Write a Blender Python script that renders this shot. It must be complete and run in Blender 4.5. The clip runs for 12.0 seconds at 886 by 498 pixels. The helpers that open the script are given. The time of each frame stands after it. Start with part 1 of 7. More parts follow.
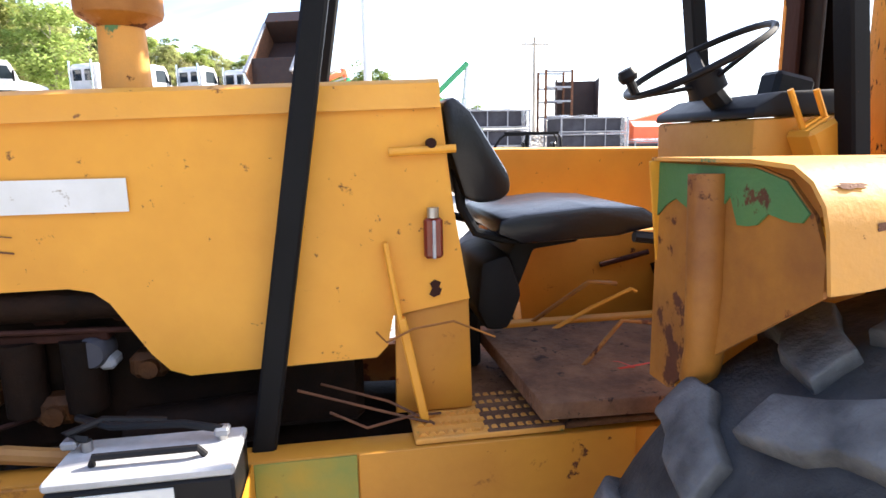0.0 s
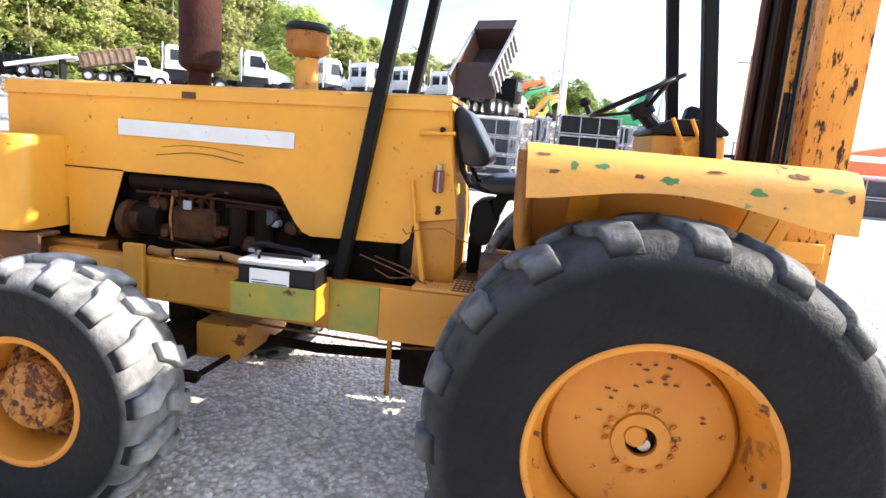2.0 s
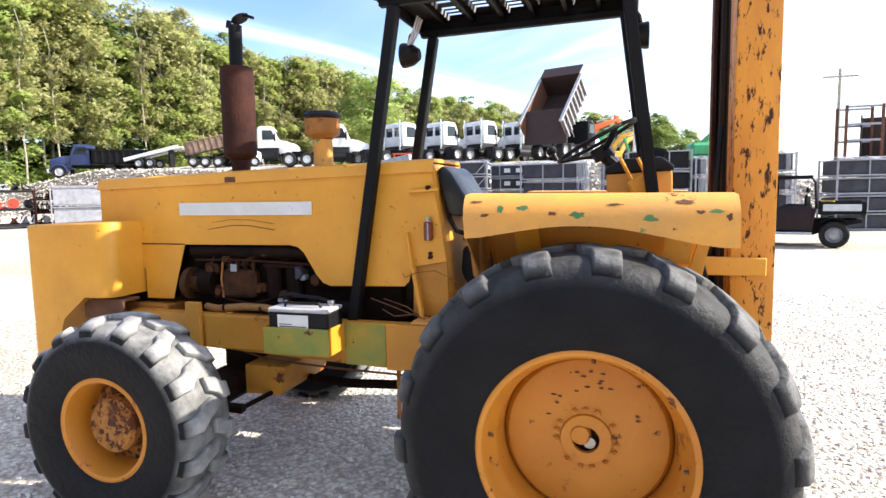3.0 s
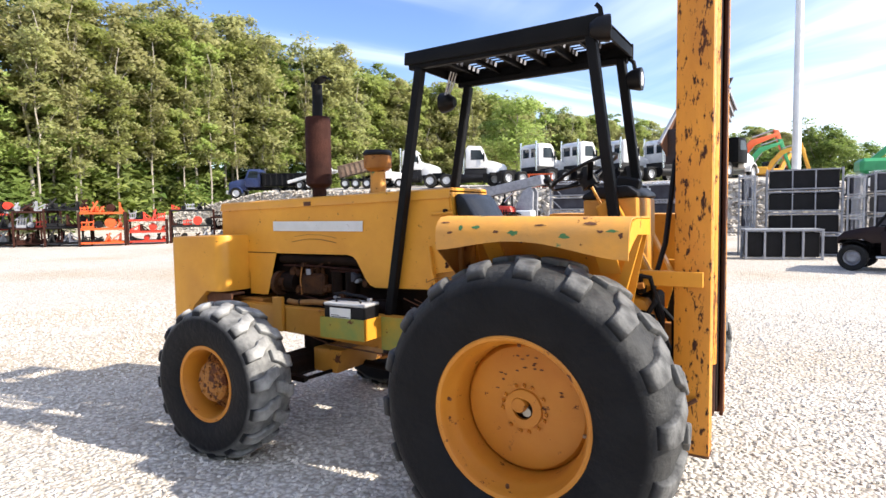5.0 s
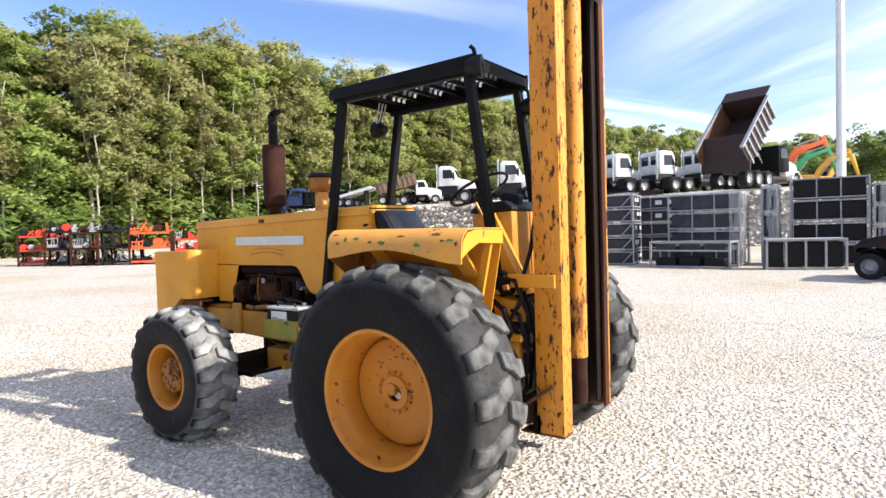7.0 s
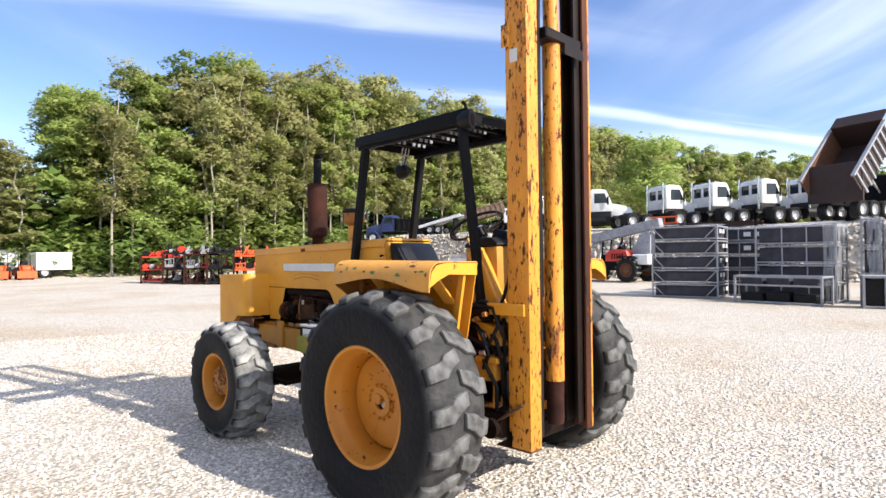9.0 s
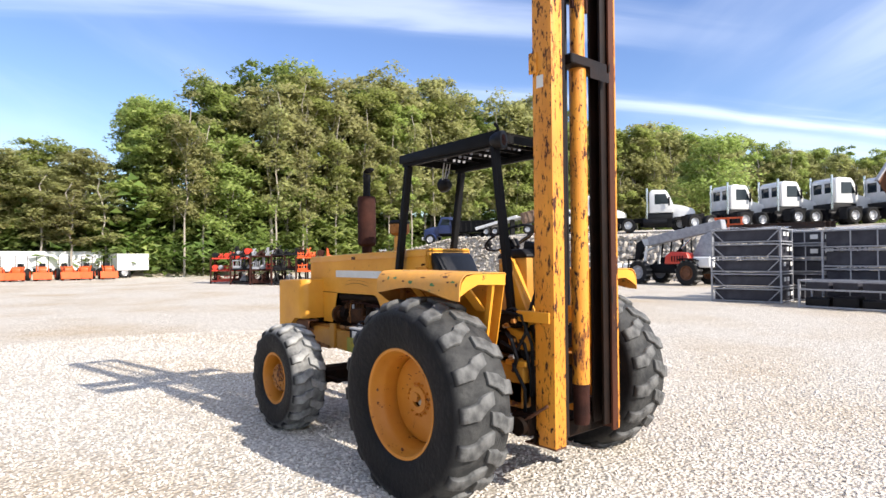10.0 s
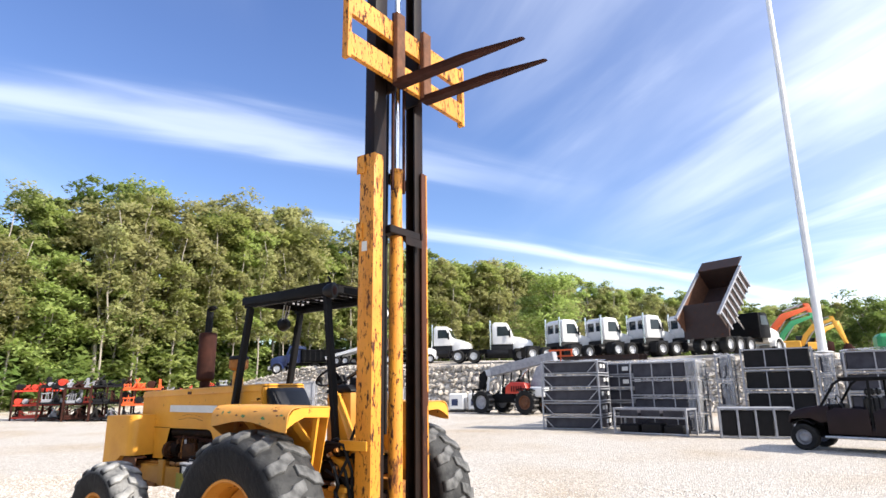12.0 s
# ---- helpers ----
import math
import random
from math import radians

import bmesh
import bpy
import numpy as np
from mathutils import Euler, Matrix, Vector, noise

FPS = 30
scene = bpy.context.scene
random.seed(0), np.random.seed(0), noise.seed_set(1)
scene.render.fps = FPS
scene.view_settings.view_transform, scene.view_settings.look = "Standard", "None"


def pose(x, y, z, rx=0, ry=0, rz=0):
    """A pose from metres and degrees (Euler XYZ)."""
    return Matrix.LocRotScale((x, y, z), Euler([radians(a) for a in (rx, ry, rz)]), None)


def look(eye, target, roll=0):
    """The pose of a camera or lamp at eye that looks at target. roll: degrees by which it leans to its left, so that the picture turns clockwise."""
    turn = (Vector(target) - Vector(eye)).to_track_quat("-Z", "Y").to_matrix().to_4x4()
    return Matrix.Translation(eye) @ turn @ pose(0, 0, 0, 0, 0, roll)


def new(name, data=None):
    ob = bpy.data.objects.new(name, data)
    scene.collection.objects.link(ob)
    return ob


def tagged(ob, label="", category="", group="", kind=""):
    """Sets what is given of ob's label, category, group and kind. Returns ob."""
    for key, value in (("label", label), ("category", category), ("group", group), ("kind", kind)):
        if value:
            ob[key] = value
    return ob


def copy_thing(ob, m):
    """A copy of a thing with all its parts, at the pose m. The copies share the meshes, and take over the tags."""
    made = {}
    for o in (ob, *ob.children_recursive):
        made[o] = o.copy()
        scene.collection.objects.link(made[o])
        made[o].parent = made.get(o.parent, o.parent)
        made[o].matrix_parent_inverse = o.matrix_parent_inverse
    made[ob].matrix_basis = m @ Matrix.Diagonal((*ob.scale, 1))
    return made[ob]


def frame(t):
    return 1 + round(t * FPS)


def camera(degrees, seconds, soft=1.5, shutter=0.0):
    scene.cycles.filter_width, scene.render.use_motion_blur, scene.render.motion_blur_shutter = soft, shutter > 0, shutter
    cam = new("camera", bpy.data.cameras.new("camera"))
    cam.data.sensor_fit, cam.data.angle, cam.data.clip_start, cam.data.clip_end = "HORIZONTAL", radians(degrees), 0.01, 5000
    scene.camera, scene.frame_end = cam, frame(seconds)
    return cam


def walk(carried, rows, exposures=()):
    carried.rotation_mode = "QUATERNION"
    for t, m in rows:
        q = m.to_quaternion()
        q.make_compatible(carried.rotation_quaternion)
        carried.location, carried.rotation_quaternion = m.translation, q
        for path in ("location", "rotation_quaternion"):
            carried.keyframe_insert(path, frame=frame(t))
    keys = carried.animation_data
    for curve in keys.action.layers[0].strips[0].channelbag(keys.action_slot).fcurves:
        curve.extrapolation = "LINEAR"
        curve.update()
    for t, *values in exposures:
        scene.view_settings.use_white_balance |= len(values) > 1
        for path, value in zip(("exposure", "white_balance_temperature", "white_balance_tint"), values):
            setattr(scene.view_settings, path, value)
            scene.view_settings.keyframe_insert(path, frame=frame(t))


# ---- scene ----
cam = camera(73.4, 12.0)
METRES, EYE, TILT, LEAN, TURN = 6.356, 1.5, 0.0, 0.0, -11.0
PATH = [
    (0, (0.073, 0.08, 1.475), (0.393, 2.021, 1.116), -1.0),
    (0.3, (0.076, -0.073, 1.512), (0.276, 1.896, 1.229), -3.6),
    (0.5, (0.111, -0.19, 1.52), (0.22, 1.789, 1.252), -4.1),
    (0.6, (0.146, -0.249, 1.501), (0.181, 1.721, 1.156), -4.7),
    (1, (0.224, -0.461, 1.475), (-0.025, 1.492, 1.123), -1.1),
    (1.5, (0.392, -0.769, 1.364), (0.212, 1.159, 0.861), 8.3),
    (1.8, (0.517, -0.927, 1.438), (0.375, 0.989, 0.885), 9.1),
    (2, (0.635, -1.015, 1.426), (0.361, 0.934, 1.07), 4.6),
    (2.5, (0.975, -1.105, 1.453), (0.537, 0.833, 1.222), -0.5),
    (3, (1.139, -1.315, 1.457), (0.564, 0.59, 1.26), -1.0),
    (3.2, (1.234, -1.388, 1.448), (0.587, 0.498, 1.289), 0.0),
    (4.8, (1.924, -1.63, 1.463), (0.969, 0.123, 1.351), -1.6),
    (5, (2.03, -1.664, 1.462), (1.015, 0.055, 1.338), -0.8),
    (5.5, (2.268, -1.743, 1.449), (1.2, -0.059, 1.292), 0.9),
    (6, (2.544, -1.72, 1.455), (1.405, -0.077, 1.395), -1.8),
    (6.5, (2.8, -1.625, 1.446), (1.686, 0.032, 1.327), -1.2),
    (6.7, (2.873, -1.638, 1.436), (1.758, 0.02, 1.341), -1.7),
    (8.3, (3.527, -1.506, 1.433), (2.226, 0.011, 1.4), 0.9),
    (8.5, (3.604, -1.508, 1.428), (2.296, 0.005, 1.391), -0.0),
    (9, (3.766, -1.588, 1.457), (2.376, -0.149, 1.484), -0.6),
    (9.5, (3.944, -1.709, 1.52), (2.427, -0.407, 1.575), 0.8),
    (10, (4.117, -1.699, 1.522), (2.593, -0.403, 1.554), -0.5),
    (10.5, (4.336, -1.642, 1.479), (2.888, -0.275, 1.288), 0.2),
    (11, (4.504, -1.763, 1.511), (3.197, -0.251, 1.568), 0.2),
    (11.2, (4.549, -1.862, 1.521), (3.323, -0.294, 1.717), -1.1),
    (11.5, (4.646, -1.979, 1.543), (3.457, -0.387, 1.771), -1.4),
    (12, (4.806, -2.137, 1.556), (3.676, -0.55, 2.008), -0.8),
]
walk(cam, [(t, look(eye, target, roll)) for t, eye, target, roll in PATH],
     [(0.0, 1.62), (0.5, 1.2), (1.0, 1.2), (1.5, 1.3), (2.0, 1.58), (2.5, 1.36), (3.0, 1.16), (5.0, 0.80), (6.5, 0.72), (8.5, 0.64), (10.5, 0.55), (12.0, 0.64)])

# ---------------------------------------------------------------- world, sun
SUN_AZ, SUN_EL = 11.0, 36.5          # degrees from +x towards +y, and above the horizon
world = bpy.data.worlds.new("sky")
scene.world = world
world.use_nodes = True
wn, wl = world.node_tree.nodes, world.node_tree.links
wn.clear()
w_out, w_bg = wn.new("ShaderNodeOutputWorld"), wn.new("ShaderNodeBackground")
w_sky = wn.new("ShaderNodeTexSky")
w_sky.sky_type, w_sky.sun_disc = "NISHITA", False
w_sky.sun_elevation, w_sky.sun_rotation = radians(SUN_EL), radians(90 - SUN_AZ)
w_sky.air_density, w_sky.dust_density, w_sky.ozone_density = 1.1, 0.35, 3.0


def w_math(op, a, b=None, c=None):
    """One math node of the sky; numbers or sockets."""
    nd = wn.new("ShaderNodeMath")
    nd.operation = op
    for i, v in enumerate((a, b, c)):
        if isinstance(v, (int, float)):
            nd.inputs[i].default_value = v
        elif v is not None:
            wl.new(v, nd.inputs[i])
    return nd.outputs[0]


def w_step(v, lo, hi):
    nd = wn.new("ShaderNodeMapRange")
    nd.interpolation_type = "SMOOTHSTEP"
    nd.inputs["From Min"].default_value, nd.inputs["From Max"].default_value = lo, hi
    wl.new(v, nd.inputs["Value"])
    return nd.outputs["Result"]


def w_streaks(along, across, ka, kb, seed, detail=6.0, distortion=0.5):
    """Noise drawn out along the wind."""
    cb, nz = wn.new("ShaderNodeCombineXYZ"), wn.new("ShaderNodeTexNoise")
    wl.new(w_math("MULTIPLY", along, ka), cb.inputs[0])
    wl.new(w_math("MULTIPLY", across, kb), cb.inputs[1])
    cb.inputs[2].default_value = seed
    nz.inputs["Scale"].default_value, nz.inputs["Detail"].default_value, nz.inputs["Distortion"].default_value = 1.0, detail, distortion
    wl.new(cb.outputs[0], nz.inputs["Vector"])
    return nz.outputs["Fac"]


# high cirrus on a flat layer overhead: two winds, a few long bands and a thin veil towards the sun
w_tc, w_sep = wn.new("ShaderNodeTexCoord"), wn.new("ShaderNodeSeparateXYZ")
wl.new(w_tc.outputs["Generated"], w_sep.inputs[0])
w_up = w_math("ADD", w_math("MAXIMUM", w_sep.outputs[2], 0.0), 0.1)
w_px, w_py = w_math("DIVIDE", w_sep.outputs[0], w_up), w_math("DIVIDE", w_sep.outputs[1], w_up)
along_1 = w_math("ADD", w_math("MULTIPLY", w_px, 0.496), w_math("MULTIPLY", w_py, 0.868))
across_1 = w_math("SUBTRACT", w_math("MULTIPLY", w_px, 0.868), w_math("MULTIPLY", w_py, 0.496))
along_2 = w_math("SUBTRACT", w_math("MULTIPLY", w_px, 0.815), w_math("MULTIPLY", w_py, 0.579))
across_2 = w_math("ADD", w_math("MULTIPLY", w_px, 0.579), w_math("MULTIPLY", w_py, 0.815))
wisp_1 = w_streaks(along_1, across_1, 0.9, 5.0, 3.0)
wisp_2 = w_streaks(along_2, across_2, 0.55, 2.2, 8.0)
w_cloud = None
for centre, width, gain, near, far in ((-1.86, 0.10, 0.36, (-4.0, -3.0), (1.7, 0.2)), (-2.55, 0.09, 0.46, (-0.5, 2.0), (5.2, 3.4)), (-2.86, 0.16, 0.34, (1.2, 2.4), (5.6, 3.6)), (-3.45, 0.3, 0.20, (1.2, 2.6), (6.5, 3.5))):
    wob = w_math("ADD", across_1, w_math("MULTIPLY", w_math("SUBTRACT", wisp_1, 0.5), 0.34))
    q = w_math("DIVIDE", w_math("SUBTRACT", wob, centre), width)
    band = w_math("POWER", 2.718, w_math("MULTIPLY", w_math("MULTIPLY", q, q), -1.0))
    band = w_math("MULTIPLY", w_math("MULTIPLY", band, gain), w_math("MULTIPLY", w_step(along_1, *near), w_step(along_1, *far)))
    w_cloud = band if w_cloud is None else w_math("ADD", w_cloud, band)
w_veil = w_math("MULTIPLY", w_step(wisp_2, 0.36, 0.74), w_step(w_px, -1.25, 0.15))
w_thin = w_math("MULTIPLY", w_step(w_streaks(along_2, across_2, 0.4, 1.1, 21.0), 0.45, 0.95), 0.22)
w_cloud = w_math("ADD", w_math("ADD", w_cloud, w_math("MULTIPLY", w_veil, 0.55)), w_thin)
w_cloud = w_math("MINIMUM", w_math("ADD", w_cloud, w_math("MULTIPLY", w_step(w_px, -1.0, 1.3), 0.34)), 0.92)
w_mix = wn.new("ShaderNodeMix")
w_mix.data_type = "RGBA"
w_mix.inputs["B"].default_value = (21.0, 22.0, 24.0, 1)
wl.new(w_cloud, w_mix.inputs["Factor"])
w_hs = wn.new("ShaderNodeHueSaturation")
w_hs.inputs["Saturation"].default_value = 1.12
w_hs.inputs["Hue"].default_value = 0.515
w_hs.inputs["Value"].default_value = 2.7
wl.new(w_sky.outputs["Color"], w_hs.inputs["Color"])
wl.new(w_hs.outputs["Color"], w_mix.inputs["A"])
wl.new(w_mix.outputs["Result"], w_bg.inputs["Color"])
w_bg.inputs["Strength"].default_value = 0.052
wl.new(w_bg.outputs["Background"], w_out.inputs["Surface"])

sun = new("sun", bpy.data.lights.new("sun", "SUN"))
sun.data.energy, sun.data.angle, sun.data.color = 5.0, radians(0.53), (1.0, 0.92, 0.82)
SUN_DIR = Vector((math.cos(radians(SUN_EL)) * math.cos(radians(SUN_AZ)), math.cos(radians(SUN_EL)) * math.sin(radians(SUN_AZ)), math.sin(radians(SUN_EL))))
sun.matrix_world = look(SUN_DIR * 60, (0, 0, 0))


# ---------------------------------------------------------------- materials
def ramp_node(nt, lo, hi, a=(0, 0, 0, 1), b=(1, 1, 1, 1)):
    r = nt.nodes.new("ShaderNodeValToRGB")
    r.color_ramp.elements[0].position, r.color_ramp.elements[1].position = lo, hi
    r.color_ramp.elements[0].color, r.color_ramp.elements[1].color = a, b
    return r


def rgba(c):
    return (c[0], c[1], c[2], 1)


def surface(name, col, col2=None, grain=6.0, rough=0.6, metal=0.0, bump=0.15, bump_scale=60.0, chips=(), island=0.0, spec=0.5, coat=0.0, rough_var=0.12, stretch=(1, 1, 1)):
    """A solid surface: two tones mixed by a coarse noise, fine relief, and chips: rows of (colour, amount 0..1, noise scale, roughness)."""
    m = bpy.data.materials.new(name)
    m.use_nodes = True
    nt = m.node_tree
    n, l = nt.nodes, nt.links
    b = n["Principled BSDF"]
    tc = n.new("ShaderNodeTexCoord")
    mp = n.new("ShaderNodeMapping")
    mp.inputs["Scale"].default_value = stretch
    l.new(tc.outputs["Object"], mp.inputs["Vector"])
    vec = mp.outputs["Vector"]

    def noise_tex(scale, detail=5.0, rough_=0.6):
        t = n.new("ShaderNodeTexNoise")
        t.inputs["Scale"].default_value, t.inputs["Detail"].default_value, t.inputs["Roughness"].default_value = scale, detail, rough_
        l.new(vec, t.inputs["Vector"])
        return t.outputs["Fac"]

    def mix(fac, a, c):
        x = n.new("ShaderNodeMix")
        x.data_type = "RGBA"
        l.new(fac, x.inputs["Factor"])
        for sock, v in (("A", a), ("B", c)):
            if isinstance(v, tuple):
                x.inputs[sock].default_value = v
            else:
                l.new(v, x.inputs[sock])
        return x.outputs["Result"]

    r = ramp_node(nt, 0.32, 0.7)
    l.new(noise_tex(grain), r.inputs["Fac"])
    col2 = col2 or tuple(v * 0.75 for v in col)
    colour = mix(r.outputs["Color"], rgba(col), rgba(col2))
    rr = n.new("ShaderNodeMapRange")
    rr.inputs["To Min"].default_value, rr.inputs["To Max"].default_value = max(0.02, rough - rough_var), min(1, rough + rough_var)
    l.new(noise_tex(grain * 4), rr.inputs["Value"])
    roughness = rr.outputs["Result"]
    for c, amount, scale, chip_rough in chips:
        edge = 0.72 - 0.3 * amount
        cr = ramp_node(nt, edge, edge + 0.035)
        l.new(noise_tex(scale, 8.0, 0.68), cr.inputs["Fac"])
        tone = ramp_node(nt, 0.3, 0.75, rgba(c), rgba(tuple(v * 0.45 for v in c)))
        l.new(noise_tex(scale * 3), tone.inputs["Fac"])
        colour = mix(cr.outputs["Color"], colour, tone.outputs["Color"])
        rm = n.new("ShaderNodeMix")
        rm.inputs["B"].default_value = chip_rough
        l.new(cr.outputs["Color"], rm.inputs["Factor"])
        l.new(roughness, rm.inputs["A"])
        roughness = rm.outputs["Result"]
    if island:
        geo, oi = n.new("ShaderNodeNewGeometry"), n.new("ShaderNodeObjectInfo")
        add = n.new("ShaderNodeMath")
        add.operation = "ADD"
        l.new(geo.outputs["Random Per Island"], add.inputs[0])
        l.new(oi.outputs["Random"], add.inputs[1])
        fr = n.new("ShaderNodeMath")
        fr.operation = "FRACT"
        l.new(add.outputs[0], fr.inputs[0])
        hs = n.new("ShaderNodeHueSaturation")
        mr = n.new("ShaderNodeMapRange")
        mr.inputs["To Min"].default_value, mr.inputs["To Max"].default_value = 1 - island, 1 + island
        l.new(fr.outputs[0], mr.inputs["Value"])
        l.new(mr.outputs["Result"], hs.inputs["Value"])
        l.new(colour, hs.inputs["Color"])
        colour = hs.outputs["Color"]
    l.new(colour, b.inputs["Base Color"])
    l.new(roughness, b.inputs["Roughness"])
    b.inputs["Metallic"].default_value = metal
    b.inputs["Specular IOR Level"].default_value = spec
    b.inputs["Coat Weight"].default_value = coat
    if bump:
        bp = n.new("ShaderNodeBump")
        bp.inputs["Strength"].default_value, bp.inputs["Distance"].default_value = bump, 0.02
        l.new(noise_tex(bump_scale, 6.0), bp.inputs["Height"])
        l.new(bp.outputs["Normal"], b.inputs["Normal"])
    return m


RUST = (0.125, 0.036, 0.011)
YEL, YEL2 = (0.80, 0.368, 0.034), (0.66, 0.285, 0.026)
M = {}
M["paint"] = surface("yellow_paint", YEL, YEL2, 2.6, 0.45, bump=0.05, bump_scale=25, chips=((RUST, 0.18, 7.0, 0.85), ((0.30, 0.115, 0.02), 0.22, 26.0, 0.7)))
M["paint_worn"] = surface("worn_yellow_paint", (0.76, 0.345, 0.05), (0.52, 0.27, 0.075), 5.0, 0.62, bump=0.1, chips=(((0.10, 0.24, 0.09), 0.40, 7.0, 0.6), (RUST, 0.31, 15.0, 0.85)))
M["paint_rusty"] = surface("rusty_yellow_paint", (0.76, 0.315, 0.030), (0.56, 0.205, 0.020), 4.0, 0.5, bump=0.15, chips=(((0.36, 0.12, 0.016), 0.40, 3.2, 0.8), ((0.085, 0.024, 0.010), 0.49, 13.0, 0.9), ((0.06, 0.02, 0.010), 0.50, 30.0, 0.9)), stretch=(1.5, 1.5, 0.5))
M["rail_rust"] = surface("red_brown_rusted_steel", (0.085, 0.026, 0.012), (0.030, 0.011, 0.007), 3.0, 0.7, spec=0.25, bump=0.2, chips=(((0.42, 0.16, 0.02), 0.24, 5.0, 0.6), ((0.012, 0.007, 0.006), 0.4, 11.0, 0.8)), stretch=(1.5, 1.5, 0.3))
# grime, and a dark tone that also stands for shade on the fender ends
M["paint_grimy_shaded"] = surface("grimy_shaded_yellow_paint", (0.42, 0.17, 0.022), (0.20, 0.07, 0.014), 5.0, 0.6, bump=0.1, chips=((RUST, 0.5, 9.0, 0.9),))
M["paint_wheel"] = surface("wheel_yellow_paint", (0.58, 0.232, 0.020), (0.44, 0.155, 0.014), 2.0, 0.5, bump=0.05, chips=((RUST, 0.33, 14.0, 0.85), ((0.34, 0.13, 0.02), 0.35, 5.0, 0.7)))
M["paint_green"] = surface("green_undercoat", (0.15, 0.22, 0.05), (0.36, 0.26, 0.03), 5.5, 0.55, bump=0.05, chips=((RUST, 0.3, 12.0, 0.85),))
M["green"] = surface("green_paint", (0.05, 0.17, 0.06), (0.08, 0.2, 0.06), 8.0, 0.5, chips=((RUST, 0.3, 12.0, 0.85),))
M["rust"] = surface("rust", (0.17, 0.07, 0.032), (0.08, 0.034, 0.018), 9.0, 0.85, bump=0.3, bump_scale=90)
M["rust_dark"] = surface("dark_rust", (0.055, 0.020, 0.014), (0.024, 0.010, 0.008), 7.0, 0.8, spec=0.15, bump=0.25, bump_scale=70)
M["rust_hub"] = surface("rusty_hub", (0.40, 0.17, 0.03), (0.26, 0.10, 0.022), 8.0, 0.75, bump=0.4, chips=(((0.085, 0.026, 0.010), 0.70, 26.0, 0.9), (RUST, 0.55, 11.0, 0.9)))
M["black"] = surface("black_paint", (0.005, 0.0052, 0.006), (0.010, 0.010, 0.011), 4.0, 0.6, spec=0.14, bump=0.05, chips=(((0.09, 0.05, 0.03), 0.12, 14.0, 0.9),))
M["black_rail"] = surface("greasy_black_steel", (0.007, 0.005, 0.0045), (0.02, 0.010, 0.007), 5.0, 0.5, spec=0.2, bump=0.1)
# oily, and near black so the colour holds the shade of bay and underbody
M["engine"] = surface("oily_shaded_engine", (0.004, 0.0028, 0.0022), (0.018, 0.008, 0.004), 9.0, 0.7, spec=0.12, bump=0.3, bump_scale=40)
M["vinyl"] = surface("black_vinyl", (0.003, 0.0035, 0.006), (0.005, 0.0055, 0.008), 6.0, 0.32, spec=0.4, bump=0.08, bump_scale=120)
M["plastic"] = surface("black_plastic", (0.006, 0.006, 0.0075), (0.011, 0.011, 0.013), 5.0, 0.5, spec=0.22, bump=0.03)
M["rubber"] = surface("tyre_rubber", (0.012, 0.012, 0.013), (0.03, 0.03, 0.029), 7.0, 0.8, spec=0.15, bump=0.12, bump_scale=45)
M["rubber_dusty"] = surface("dusty_tyre_rubber", (0.075, 0.073, 0.07), (0.17, 0.165, 0.155), 9.0, 0.85, bump=0.2, bump_scale=55, chips=(((0.035, 0.035, 0.036), 0.45, 6.0, 0.8),))
M["steel"] = surface("bare_steel", (0.5, 0.49, 0.47), (0.3, 0.29, 0.28), 8.0, 0.35, metal=0.9, bump=0.05)
M["chrome"] = surface("chrome", (0.75, 0.76, 0.78), (0.65, 0.66, 0.68), 8.0, 0.12, metal=1.0, bump=0.0)
M["galv"] = surface("galvanised_steel", (0.60, 0.62, 0.64), (0.46, 0.48, 0.5), 6.0, 0.42, metal=0.25, bump=0.05)
M["white"] = surface("white_paint", (0.8, 0.8, 0.79), (0.7, 0.7, 0.69), 2.0, 0.35, bump=0.02)
M["decal"] = surface("faded_white_decal", (0.74, 0.74, 0.72), (0.64, 0.64, 0.61), 9.0, 0.5, bump=0.02, chips=(((0.5, 0.45, 0.36), 0.2, 14.0, 0.7),))
M["red"] = surface("red_paint", (0.62, 0.05, 0.025), (0.5, 0.04, 0.02), 4.0, 0.4, bump=0.03)
M["orange"] = surface("orange_paint", (0.75, 0.12, 0.025), (0.62, 0.09, 0.02), 4.0, 0.42, bump=0.03)
M["brown"] = surface("brown_steel_bed", (0.024, 0.011, 0.009), (0.04, 0.020, 0.015), 2.0, 0.6, bump=0.05, chips=((RUST, 0.4, 5.0, 0.9),))
M["blue"] = surface("dark_blue_paint", (0.02, 0.035, 0.11), (0.018, 0.03, 0.09), 3.0, 0.3, bump=0.02)
M["glass"] = surface("dark_cab_glass", (0.012, 0.018, 0.024), (0.02, 0.028, 0.036), 3.0, 0.08, bump=0.0, rough_var=0.03)
M["lens"] = surface("lamp_lens", (0.75, 0.75, 0.72), (0.6, 0.6, 0.58), 12.0, 0.15, bump=0.1)
M["grey_plastic"] = surface("dark_grey_panel", (0.034, 0.034, 0.044), (0.06, 0.06, 0.074), 3.0, 0.55, spec=0.2, bump=0.05)
M["silver"] = surface("aluminium", (0.62, 0.63, 0.65), (0.5, 0.51, 0.53), 5.0, 0.4, metal=0.7, bump=0.03)
M["film"] = surface("clear_shrink_film", (0.72, 0.73, 0.75), (0.55, 0.56, 0.58), 5.0, 0.22, bump=0.5, bump_scale=14)
M["film"].node_tree.nodes["Principled BSDF"].inputs["Alpha"].default_value = 0.2
